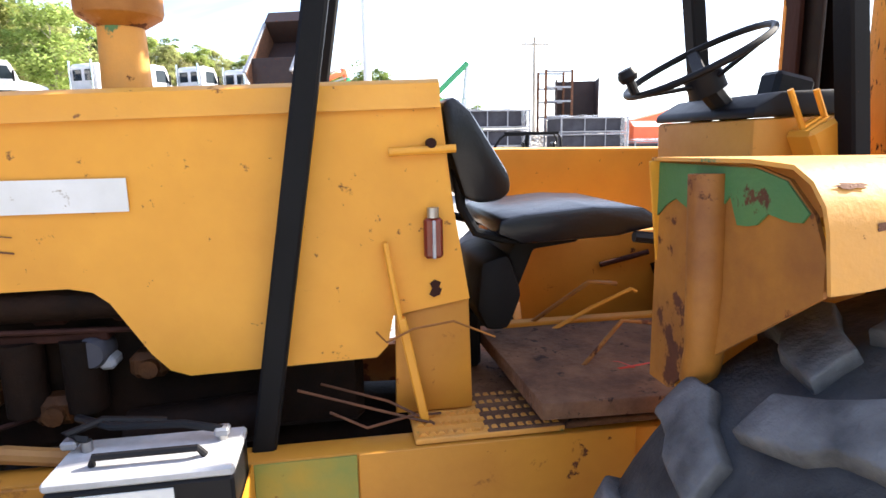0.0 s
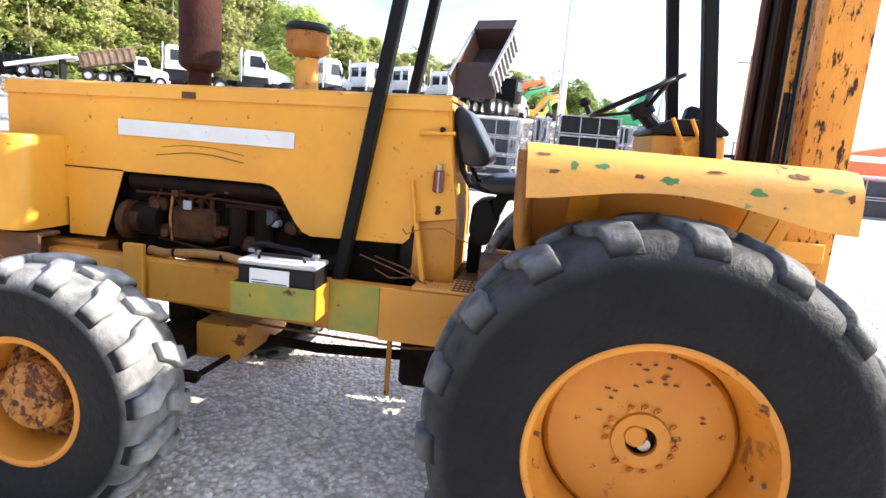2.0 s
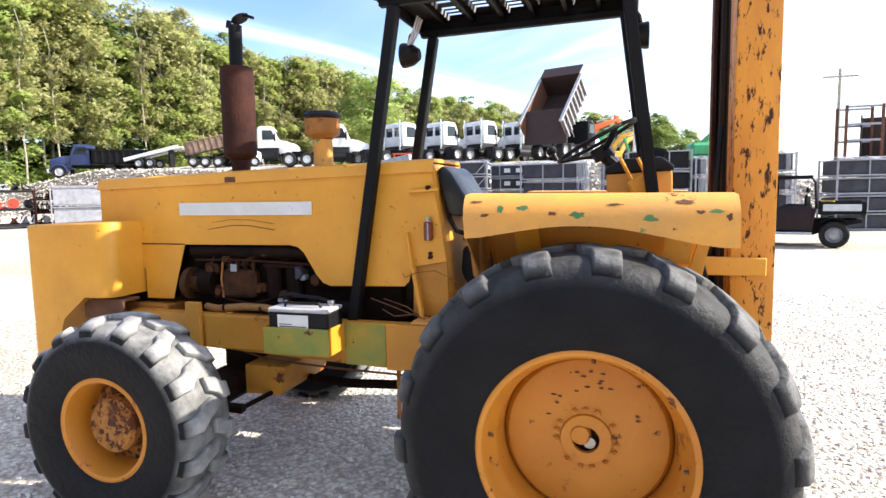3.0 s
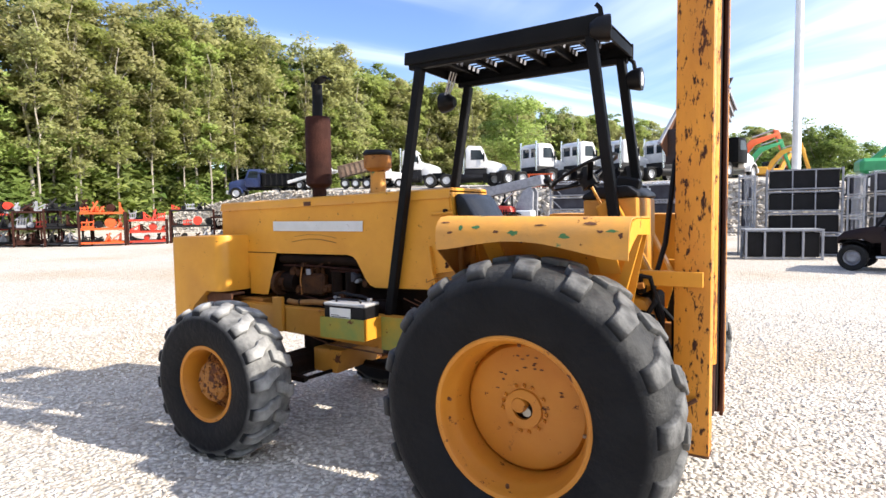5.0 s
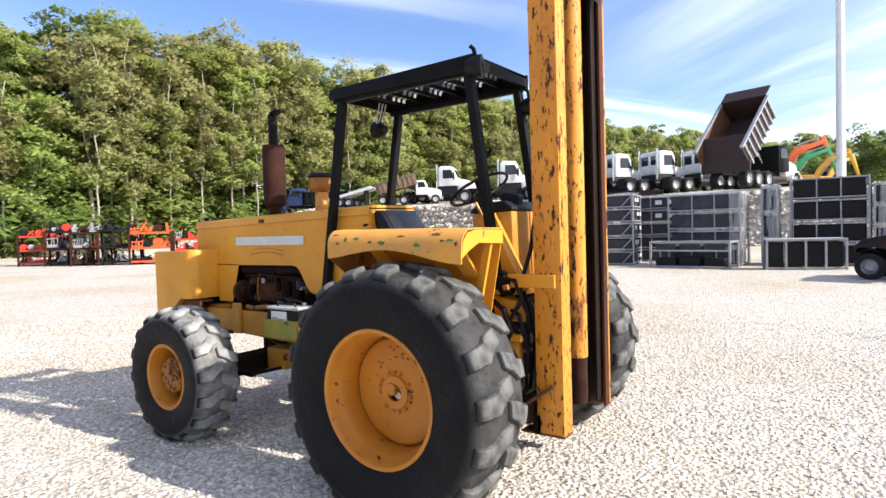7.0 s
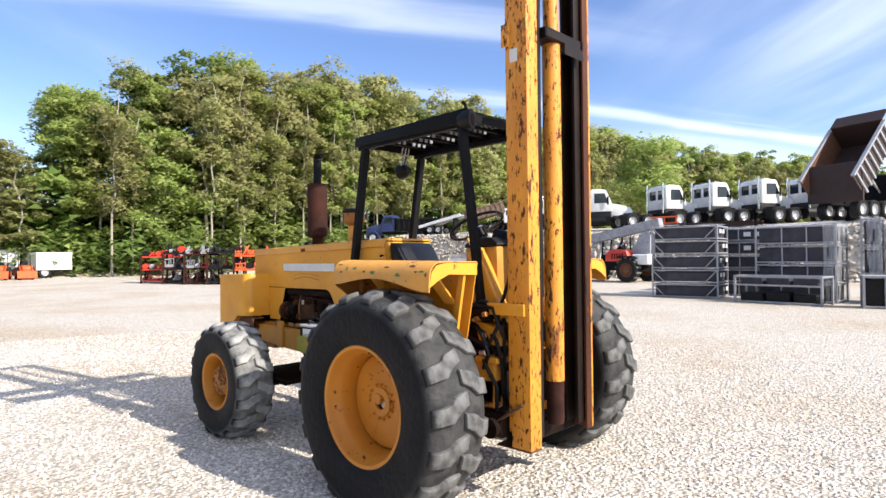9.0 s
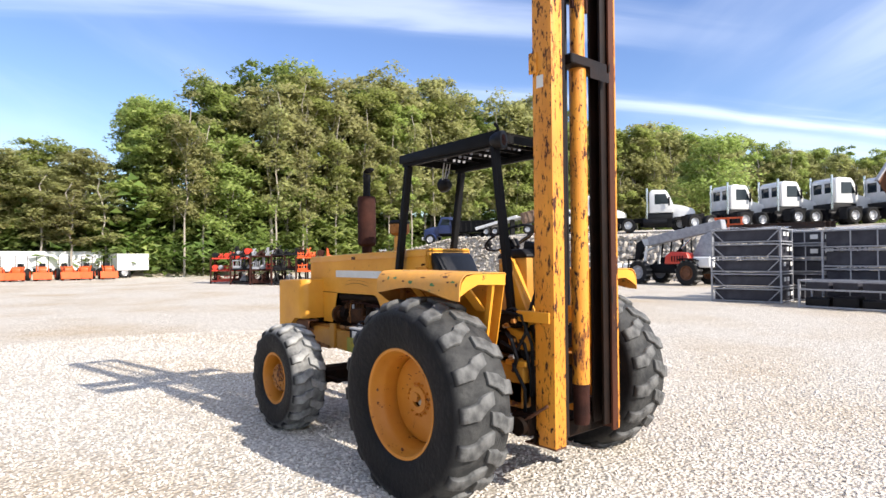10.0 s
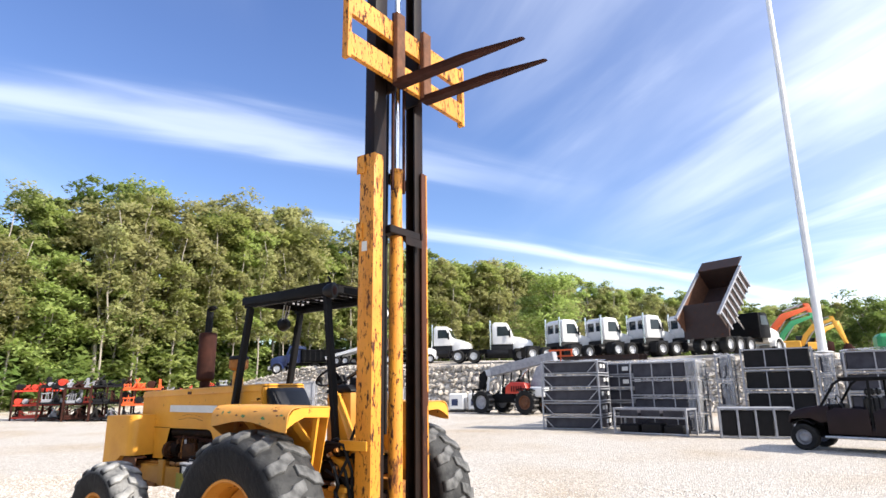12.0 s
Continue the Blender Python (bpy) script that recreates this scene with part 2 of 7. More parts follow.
M["board"] = surface("rusted_floor_board", (0.21, 0.105, 0.052), (0.075, 0.032, 0.016), 11.0, 0.8, bump=0.5, bump_scale=45, chips=((YEL, 0.12, 10.0, 0.6), ((0.045, 0.02, 0.012), 0.42, 24.0, 0.9)))
# dusty dark plastic, lightened so its colour carries the sun's glint
M["lid"] = surface("dusty_glare_grey_plastic", (0.52, 0.52, 0.53), (0.34, 0.34, 0.345), 14.0, 0.55, bump=0.05)
M["hose"] = surface("tan_rubber_hose", (0.34, 0.17, 0.045), (0.22, 0.10, 0.03), 8.0, 0.7, bump=0.1)
M["utv"] = surface("dark_maroon_plastic", (0.012, 0.006, 0.007), (0.02, 0.010, 0.011), 3.0, 0.45, spec=0.25, bump=0.02)
M["pail"] = surface("yellow_plastic", (0.75, 0.55, 0.03), (0.65, 0.47, 0.03), 3.0, 0.45, bump=0.02)
M["dull_rim"] = surface("dull_alloy", (0.34, 0.35, 0.37), (0.2, 0.2, 0.22), 8.0, 0.5, metal=0.4, bump=0.05)
M["galv_dull"] = surface("weathered_galvanised_steel", (0.36, 0.37, 0.40), (0.22, 0.225, 0.245), 5.0, 0.55, bump=0.08, chips=((RUST, 0.2, 9.0, 0.9),))
M["engine_ochre"] = surface("oily_ochre_castings", (0.085, 0.030, 0.007), (0.022, 0.009, 0.004), 14.0, 0.65, spec=0.25, bump=0.3, bump_scale=50)
# orange-yellow paint, darkened in its colour to stand for shade low on the machine
M["paint_shaded"] = surface("shaded_orange_yellow_paint", (0.58, 0.265, 0.028), (0.44, 0.18, 0.020), 3.0, 0.55, bump=0.06, chips=((RUST, 0.28, 9.0, 0.85), ((0.26, 0.09, 0.015), 0.30, 3.0, 0.7)))
M["wood"] = surface("weathered_plank", (0.34, 0.27, 0.19), (0.24, 0.18, 0.12), 10.0, 0.8, bump=0.3, stretch=(1, 8, 8))
M["red_liquid"] = surface("red_brown_sight_glass", (0.2, 0.03, 0.015), (0.14, 0.02, 0.01), 10.0, 0.15, bump=0.0)
M["rock"] = surface("pale_limestone", (0.52, 0.475, 0.41), (0.36, 0.32, 0.27), 1.5, 0.9, bump=0.5, bump_scale=8, island=0.25)
M["pebble"] = surface("crushed_limestone", (0.80, 0.75, 0.68), (0.56, 0.51, 0.455), 20.0, 0.9, bump=0.3, bump_scale=150, island=0.2)
M["bark"] = surface("grey_bark", (0.44, 0.40, 0.34), (0.25, 0.22, 0.18), 2.0, 0.9, bump=0.5, bump_scale=10, stretch=(3, 3, 0.6))
M["frame_green"] = surface("green_machine_paint", (0.04, 0.32, 0.12), (0.03, 0.25, 0.1), 3.0, 0.45)
M["boom_yellow"] = surface("yellow_machine_paint", (0.7, 0.36, 0.03), (0.6, 0.3, 0.03), 3.0, 0.45)
M["tan"] = surface("tan_dump_bed", (0.22, 0.15, 0.10), (0.13, 0.085, 0.06), 2.0, 0.7, bump=0.1, chips=((RUST, 0.4, 4.0, 0.9),))


def leaf_material(name, col, col2):
    m = bpy.data.materials.new(name)
    m.use_nodes = True
    n, l = m.node_tree.nodes, m.node_tree.links
    b, out = n["Principled BSDF"], n["Material Output"]
    geo, oi = n.new("ShaderNodeNewGeometry"), n.new("ShaderNodeObjectInfo")
    x, hs, mr, mh = n.new("ShaderNodeMix"), n.new("ShaderNodeHueSaturation"), n.new("ShaderNodeMapRange"), n.new("ShaderNodeMapRange")
    x.data_type = "RGBA"
    x.inputs["A"].default_value, x.inputs["B"].default_value = rgba(col), rgba(col2)
    l.new(geo.outputs["Random Per Island"], x.inputs["Factor"])
    mr.inputs["To Min"].default_value, mr.inputs["To Max"].default_value = 0.88, 1.25
    l.new(oi.outputs["Random"], mr.inputs["Value"])
    l.new(mr.outputs["Result"], hs.inputs["Value"])
    mh.inputs["To Min"].default_value, mh.inputs["To Max"].default_value = 0.484, 0.512
    l.new(oi.outputs["Random"], mh.inputs["Value"])
    l.new(mh.outputs["Result"], hs.inputs["Hue"])
    l.new(x.outputs["Result"], hs.inputs["Color"])
    l.new(hs.outputs["Color"], b.inputs["Base Color"])
    b.inputs["Roughness"].default_value = 0.65
    t, ms = n.new("ShaderNodeBsdfTranslucent"), n.new("ShaderNodeMixShader")
    l.new(hs.outputs["Color"], t.inputs["Color"])
    ms.inputs["Fac"].default_value = 0.56
    l.new(b.outputs["BSDF"], ms.inputs[1])
    l.new(t.outputs["BSDF"], ms.inputs[2])
    l.new(ms.outputs["Shader"], out.inputs["Surface"])
    return m


M["leaf"] = leaf_material("spring_leaves", (0.265, 0.335, 0.085), (0.42, 0.475, 0.15))
M["leaf_pale"] = leaf_material("budding_leaves", (0.35, 0.365, 0.145), (0.49, 0.49, 0.21))
M["leaf_dark"] = leaf_material("dark_leaves", (0.14, 0.21, 0.05), (0.24, 0.32, 0.08))


def ground_material():
    m = bpy.data.materials.new("gravel")
    m.use_nodes = True
    nt = m.node_tree
    n, l = nt.nodes, nt.links
    b = n["Principled BSDF"]
    tc = n.new("ShaderNodeTexCoord")

    def tex(kind, scale, **k):
        t = n.new(kind)
        t.inputs["Scale"].default_value = scale
        l.new(tc.outputs["Object"], t.inputs["Vector"])
        return t
    vor = tex("ShaderNodeTexVoronoi", 33.0)
    sep = n.new("ShaderNodeSeparateColor")
    l.new(vor.outputs["Color"], sep.inputs["Color"])
    stone = ramp_node(nt, 0.0, 1.0, (0.50, 0.455, 0.395, 1), (0.80, 0.75, 0.675, 1))
    l.new(sep.outputs[0], stone.inputs["Fac"])
    # cell edges darkened in the colour, as shade between the stones
    gap = ramp_node(nt, 0.30, 0.72, (1, 1, 1, 1), (0.64, 0.62, 0.58, 1))
    l.new(vor.outputs["Distance"], gap.inputs["Fac"])
    mul = n.new("ShaderNodeMix")
    mul.data_type, mul.blend_type = "RGBA", "MULTIPLY"
    mul.inputs["Factor"].default_value = 1.0
    l.new(stone.outputs["Color"], mul.inputs["A"])
    l.new(gap.outputs["Color"], mul.inputs["B"])
    big = tex("ShaderNodeTexNoise", 0.22)
    big.inputs["Detail"].default_value = 6
    br = ramp_node(nt, 0.46, 0.70, (1, 1, 1, 1), (0.86, 0.76, 0.63, 1))
    l.new(big.outputs["Fac"], br.inputs["Fac"])
    mul2 = n.new("ShaderNodeMix")
    mul2.data_type, mul2.blend_type = "RGBA", "MULTIPLY"
    mul2.inputs["Factor"].default_value = 1.0
    l.new(mul.outputs["Result"], mul2.inputs["A"])
    l.new(br.outputs["Color"], mul2.inputs["B"])
    l.new(mul2.outputs["Result"], b.inputs["Base Color"])
    b.inputs["Roughness"].default_value = 0.95
    bp = n.new("ShaderNodeBump")
    bp.inputs["Strength"].default_value, bp.inputs["Distance"].default_value = 0.65, 0.035
    bp.invert = True
    l.new(vor.outputs["Distance"], bp.inputs["Height"])
    l.new(bp.outputs["Normal"], b.inputs["Normal"])
    return m


M["gravel"] = ground_material()


# ---------------------------------------------------------------- mesh helpers
def bm_new():
    return bmesh.new()


def add_box(bm, lo, hi, bevel=0.0, m=None, seg=1):
    r = bmesh.ops.create_cube(bm, size=1.0)
    vs = r["verts"]
    for v in vs:
        v.co = Vector([lo[i] + (v.co[i] + 0.5) * (hi[i] - lo[i]) for i in range(3)])
    if bevel:
        es = list({e for v in vs for e in v.link_edges})
        g = bmesh.ops.bevel(bm, geom=es, offset=bevel, segments=seg, profile=0.5, affect="EDGES")
        vs = list({v for f in g["faces"] for v in f.verts} | {v for v in vs if v.is_valid})
    if m is not None:
        bmesh.ops.transform(bm, matrix=m, verts=vs)
    return vs


def add_bar(bm, p0, p1, w, h, bevel=0.0, roll=0.0):
    """A box of section w x h from p0 to p1."""
    p0, p1 = Vector(p0), Vector(p1)
    d = p1 - p0
    up = Vector((0, 1, 0)) if abs(d.normalized().z) > 0.9 else Vector((0, 0, 1))
    x = d.normalized()
    y = up.cross(x).normalized()
    z = x.cross(y)
    m = Matrix.Translation(p0) @ Matrix((x, y, z)).transposed().to_4x4() @ Matrix.Rotation(roll, 4, "X")
    return add_box(bm, (0, -w / 2, -h / 2), (d.length, w / 2, h / 2), bevel, m)


def add_cyl(bm, p0, p1, r0, r1=None, seg=16, caps=True):
    p0, p1 = Vector(p0), Vector(p1)
    d = p1 - p0
    g = bmesh.ops.create_cone(bm, cap_ends=caps, segments=seg, radius1=r0, radius2=r0 if r1 is None else r1, depth=d.length)
    m = Matrix.Translation((p0 + p1) / 2) @ d.to_track_quat("Z", "Y").to_matrix().to_4x4()
    bmesh.ops.transform(bm, matrix=m, verts=g["verts"])
    return g["verts"]


def add_tube(bm, pts, r, seg=8, closed=False):
    """A round tube swept along points."""
    pts = [Vector(p) for p in pts]
    n = len(pts)
    rings, ref = [], None
    for i, p in enumerate(pts):
        a = pts[(i - 1) % n] if (i or closed) else p
        c = pts[(i + 1) % n] if (i < n - 1 or closed) else p
        t = (c - a).normalized()
        if ref is None:
            ref = t.orthogonal().normalized()
        ref = (ref - t * ref.dot(t)).normalized()
        s = t.cross(ref)
        rings.append([bm.verts.new(p + r * (math.cos(2 * math.pi * k / seg) * ref + math.sin(2 * math.pi * k / seg) * s)) for k in range(seg)])
    for i in range(n if closed else n - 1):
        a, b = rings[i], rings[(i + 1) % n]
        for k in range(seg):
            bm.faces.new((a[k], a[(k + 1) % seg], b[(k + 1) % seg], b[k]))
    if not closed:
        bm.faces.new(rings[0][::-1])
        bm.faces.new(rings[-1])


def add_prism(bm, outline, axis, lo, hi, bevel=0.0):
    """An outline of (a, b) pushed along an axis: x -> (y, z), y -> (x, z), z -> (x, y)."""
    def at(a, b, c):
        return {"x": (c, a, b), "y": (a, c, b), "z": (a, b, c)}[axis]
    v0 = [bm.verts.new(at(a, b, lo)) for a, b in outline]
    v1 = [bm.verts.new(at(a, b, hi)) for a, b in outline]
    n = len(outline)
    fs = [bm.faces.new(v0), bm.faces.new(v1[::-1])]
    for i in range(n):
        fs.append(bm.faces.new((v0[i], v1[i], v1[(i + 1) % n], v0[(i + 1) % n])))
    bmesh.ops.recalc_face_normals(bm, faces=fs)
    if bevel:
        es = list({e for f in fs for e in f.edges})
        bmesh.ops.bevel(bm, geom=es, offset=bevel, segments=2, profile=0.5, affect="EDGES", clamp_overlap=True)


def add_lathe(bm, profile, c, axis="y", seg=48, closed=False, caps=True):
    """A profile of (radius, along) turned round an axis through c."""
    c = Vector(c)
    rings = []
    for r, h in profile:
        ring = []
        for k in range(seg):
            a = 2 * math.pi * k / seg
            u, w = r * math.cos(a), r * math.sin(a)
            ring.append(bm.verts.new(c + Vector({"x": (h, u, w), "y": (u, h, w), "z": (u, w, h)}[axis])))
        rings.append(ring)
    fs = []
    for i in range(len(rings) if closed else len(rings) - 1):
        a, b = rings[i], rings[(i + 1) % len(rings)]
        for k in range(seg):
            fs.append(bm.faces.new((a[k], a[(k + 1) % seg], b[(k + 1) % seg], b[k])))
    if not closed and caps:
        for ring in (rings[0], rings[-1]):
            if profile[rings.index(ring)][0] > 1e-5:
                fs.append(bm.faces.new(ring))
    bmesh.ops.recalc_face_normals(bm, faces=fs)


def finish(name, bm, material, smooth=True, angle=35.0):
    me = bpy.data.meshes.new(name)
    bm.normal_update()
    if smooth:
        lim = radians(angle)
        for f in bm.faces:
            f.smooth = True
        for e in bm.edges:
            e.smooth = len(e.link_faces) == 2 and e.calc_face_angle(0) < lim
    bm.to_mesh(me)
    bm.free()
    me.materials.append(material)
    return me


def part(name, bm, material, parent, label="", smooth=True, angle=35.0):
    ob = new(name, finish(name, bm, material, smooth, angle))
    ob.parent = parent
    if label:
        ob["label"] = label
    return ob


def thing(name, label, category, at=(0, 0, 0), rz=0.0, group="", kind=""):
    ob = new(name)
    ob.empty_display_size = 0.2
    ob.matrix_basis = pose(at[0], at[1], at[2], 0, 0, rz)
    return tagged(ob, label, category, group, kind)


def solid(name, bm, material, label, category, at=(0, 0, 0), rz=0.0, group="", kind="", smooth=True):
    ob = new(name, finish(name, bm, material, smooth))
    ob.matrix_basis = pose(at[0], at[1], at[2], 0, 0, rz)
    return tagged(ob, label, category, group, kind)


def box_part(name, lo, hi, material, parent, bevel=0.006, label=""):
    bm = bm_new()
    add_box(bm, lo, hi, bevel)
    return part(name, bm, material, parent, label)


def cyl_part(name, p0, p1, r, material, parent, r1=None, seg=20, label=""):
    bm = bm_new()
    add_cyl(bm, p0, p1, r, r1, seg)
    return part(name, bm, material, parent, label)


def tube_part(name, pts, r, material, parent, seg=8, closed=False, label=""):
    bm = bm_new()
    add_tube(bm, pts, r, seg, closed)
    return part(name, bm, material, parent, label)


def prism_part(name, outline, axis, lo, hi, material, parent, bevel=0.0, label=""):
    bm = bm_new()
    add_prism(bm, outline, axis, lo, hi, bevel)
    return part(name, bm, material, parent, label)


def arc(cx, cy, r, a0, a1, n=6):
    return [(cx + r * math.cos(radians(a0 + (a1 - a0) * i / n)), cy + r * math.sin(radians(a0 + (a1 - a0) * i / n))) for i in range(n + 1)]


# ---------------------------------------------------------------- ground
YC = 1.62                       # the forklift's centre line


def terrace(x, y):
    """Height of the ground: a flat yard, a raised terrace behind it, low swells far off."""
    foot, top = 33.6, 35.4
    ramp = min(1.0, max(0.0, (x + 62) / 24))
    h = (2.85 + 0.075 * min(10.0, max(0.0, y - top)) + 0.5 * min(1.0, max(0.0, (-x - 14) / 20))) * ramp * min(1.0, max(0.0, (y - foot) / (top - foot)))
    if x < -50:                     # the wood climbs a low hill
        h += min(9.0, 0.22 * max(0.0, -56 - x))
    if x > 3:                       # and drops towards the right
        h *= 1 - 0.45 * min(1.0, (x - 3) / 6)
    far = max(0.0, math.hypot(x, y) - 150)
    return h + min(14.0, far * 0.03) * (0.6 + 0.4 * math.sin(x * 0.011) * math.cos(y * 0.013))


def build_ground():
    xs = sorted({*range(-80, 81, 4), *[-3000, -1800, -1000, -600, -400, -280, -200, -150, -120, -100, 100, 120, 150, 200, 280, 400, 600, 1000, 1800, 3000]})
    ys = sorted({*range(-40, 121, 4), 33.6, 35.4, 36, 45.4, *[-3000, -1800, -1000, -600, -300, -150, -80, 150, 200, 280, 400, 600, 1000, 1800, 3000]})
    bm = bm_new()
    vs = [[bm.verts.new((x, y, terrace(x, y))) for x in xs] for y in ys]
    for j in range(len(ys) - 1):
        for i in range(len(xs) - 1):
            bm.faces.new((vs[j][i], vs[j][i + 1], vs[j + 1][i + 1], vs[j + 1][i]))
    solid("ground", bm, M["gravel"], "pale crushed limestone gravel yard, sunlit and nearly white", "ground", kind="structure")


build_ground()


# ---------------------------------------------------------------- forklift
fork = thing("rough_terrain_forklift", "worn yellow rough-terrain forklift with tall mast and black canopy, on gravel", "forklift", (0, YC, 0))


def tyre_material(name, R, dust_lit, low=0.125, high=0.035, patch=(0.15, 0.58), relief=0.02):
    """Black rubber, tread and shoulders pale and dusty by distance from the axle; lug ends darkened as shade."""
    m = surface(name, (0.0045, 0.0052, 0.0075), (0.009, 0.010, 0.013), 6.0, 0.58, spec=0.16, bump=0.45, bump_scale=34, chips=(((0.06, 0.06, 0.06), 0.08, 9.0, 0.8), ((0.14, 0.14, 0.145), relief, 34.0, 0.7)))
    nt = m.node_tree
    n, l = nt.nodes, nt.links
    b = n["Principled BSDF"]
    tc, ln, sx = n.new("ShaderNodeTexCoord"), n.new("ShaderNodeVectorMath"), n.new("ShaderNodeVectorMath")
    sx.operation, ln.operation = "MULTIPLY", "LENGTH"
    sx.inputs[1].default_value = (1, 0, 1)
    l.new(tc.outputs["Object"], sx.inputs[0])
    l.new(sx.outputs["Vector"], ln.inputs[0])
    nz = n.new("ShaderNodeTexNoise")
    nz.inputs["Scale"].default_value, nz.inputs["Detail"].default_value = 12.0, 9
    l.new(tc.outputs["Object"], nz.inputs["Vector"])
    mr = n.new("ShaderNodeMapRange")
    mr.inputs["From Min"].default_value, mr.inputs["From Max"].default_value = R - low, R - high
    l.new(ln.outputs["Value"], mr.inputs["Value"])
    mm = n.new("ShaderNodeMath")
    mm.operation = "MULTIPLY"
    nr = ramp_node(nt, *patch)
    l.new(nz.outputs["Fac"], nr.inputs["Fac"])
    l.new(mr.outputs["Result"], mm.inputs[0])
    l.new(nr.outputs["Color"], mm.inputs[1])
    x = n.new("ShaderNodeMix")
    x.data_type = "RGBA"
    l.new(mm.outputs[0], x.inputs["Factor"])
    l.new(b.inputs["Base Color"].links[0].from_socket, x.inputs["A"])
    x.inputs["B"].default_value = (dust_lit, dust_lit, dust_lit * 0.97, 1)
    l.new(x.outputs["Result"], b.inputs["Base Color"])
    return m


# rear tread paler than the front, standing for the sun that reaches it
M["lug_big"], M["lug_small"] = tyre_material("front_tread_rubber", 0.668, 0.165, 0.070, 0.018, (0.20, 0.62), 0.06), tyre_material("rear_tread_rubber", 0.478, 0.40, 0.044, 0.008)
M["tyre_big"], M["tyre_small"] = tyre_material("front_tyre_rubber", 0.668, 0.06, 0.115, 0.048), tyre_material("rear_tyre_rubber", 0.478, 0.24, 0.088, 0.040)


def tyre_mesh(R, W, rim_r, lug_h, sink, mat, low, seg=72):
    """Tyre carcass, axle along y, flattened where it stands."""
    bm = bm_new()
    Rc = R - lug_h
    side = Rc - rim_r
    prof = [(rim_r - 0.012, -W * 0.40), (rim_r + 0.014, -W * 0.455), (rim_r + side * 0.25, -W * 0.50), (rim_r + side * 0.5, -W * 0.520), (Rc - low * 1.45, -W * 0.520), (Rc - low * 1.05, -W * 0.512),
            (Rc - low * 0.74, -W * 0.490), (Rc - low * 0.46, -W * 0.448), (Rc - low * 0.24, -W * 0.385), (Rc - low * 0.09, -W * 0.28), (Rc, -W * 0.13), (Rc + 0.002, 0)]
    prof = prof + [(r, -h) for r, h in prof[-2::-1]]
    add_lathe(bm, prof, (0, 0, 0), "y", seg, caps=False)
    for v in bm.verts:
        if v.co.z < -sink + 0.06:
            v.co.y *= 1 + 0.05 * min(1, (-sink + 0.06 - v.co.z) / 0.1)
        v.co.z = max(v.co.z, -sink)
    return finish("tyre", bm, mat, True, 40)


def lug_mesh(R, W, lug_h, pitch, side, mat, low):
    """One bar lug: a flat end standing on the round shoulder, then a bar that jogs over to the middle of the tread."""
    bm = bm_new()
    Rc = R - lug_h
    stations = [(0.494, Rc - low * 1.0, Rc - low * 0.42, 0.0, 0.37), (0.482, Rc - low * 0.85, Rc - low * 0.20, 0.0, 0.38), (0.42, Rc - low * 0.55, R - lug_h * 0.78, 0.015, 0.38), (0.34, Rc - low * 0.3, R - lug_h * 0.34, 0.035, 0.37), (0.25, Rc - low * 0.2, R - lug_h * 0.06, 0.06, 0.42),
                (0.19, Rc - 0.02, R, 0.17, 0.44), (0.12, Rc - 0.02, R + 0.002, 0.24, 0.38), (-0.03, Rc - 0.02, R + 0.003, 0.34, 0.33)]
    rings = []
    for a, r0, r1, ta, w in stations:
        pts = []
        for r, q in ((r0, -0.60), (r0, 0.60), (r1, 0.5), (r1, 0.17), (r1, -0.17), (r1, -0.5)):
            an = (ta + q * w) * pitch
            pts.append(bm.verts.new((r * math.cos(an), side * a * W, r * math.sin(an))))
        rings.append(pts)
    fs = []
    for a, b in zip(rings, rings[1:]):
        for i in range(6):
            fs.append(bm.faces.new((a[i], a[(i + 1) % 6], b[(i + 1) % 6], b[i])))
    fs += [bm.faces.new(rings[0]), bm.faces.new(rings[-1])]
    bmesh.ops.recalc_face_normals(bm, faces=fs)
    tops = [e for e in bm.edges if all(math.hypot(v.co.x, v.co.z) > Rc - low * 0.5 for v in e.verts) and e.calc_face_angle(0.0) > 0.5]
    bmesh.ops.bevel(bm, geom=tops, offset=0.005, segments=2, profile=0.5, affect="EDGES", clamp_overlap=True)
    return finish("lug", bm, mat, True, 50)


def add_lugs(w, meshes, count, start):
    for side in (0, 1):
        for k in range(count):
            lug = new("lug", meshes[side])
            lug.parent = w
            lug.rotation_euler = (0, -(start + 2 * math.pi * (k + 0.5 * side) / count), 0)


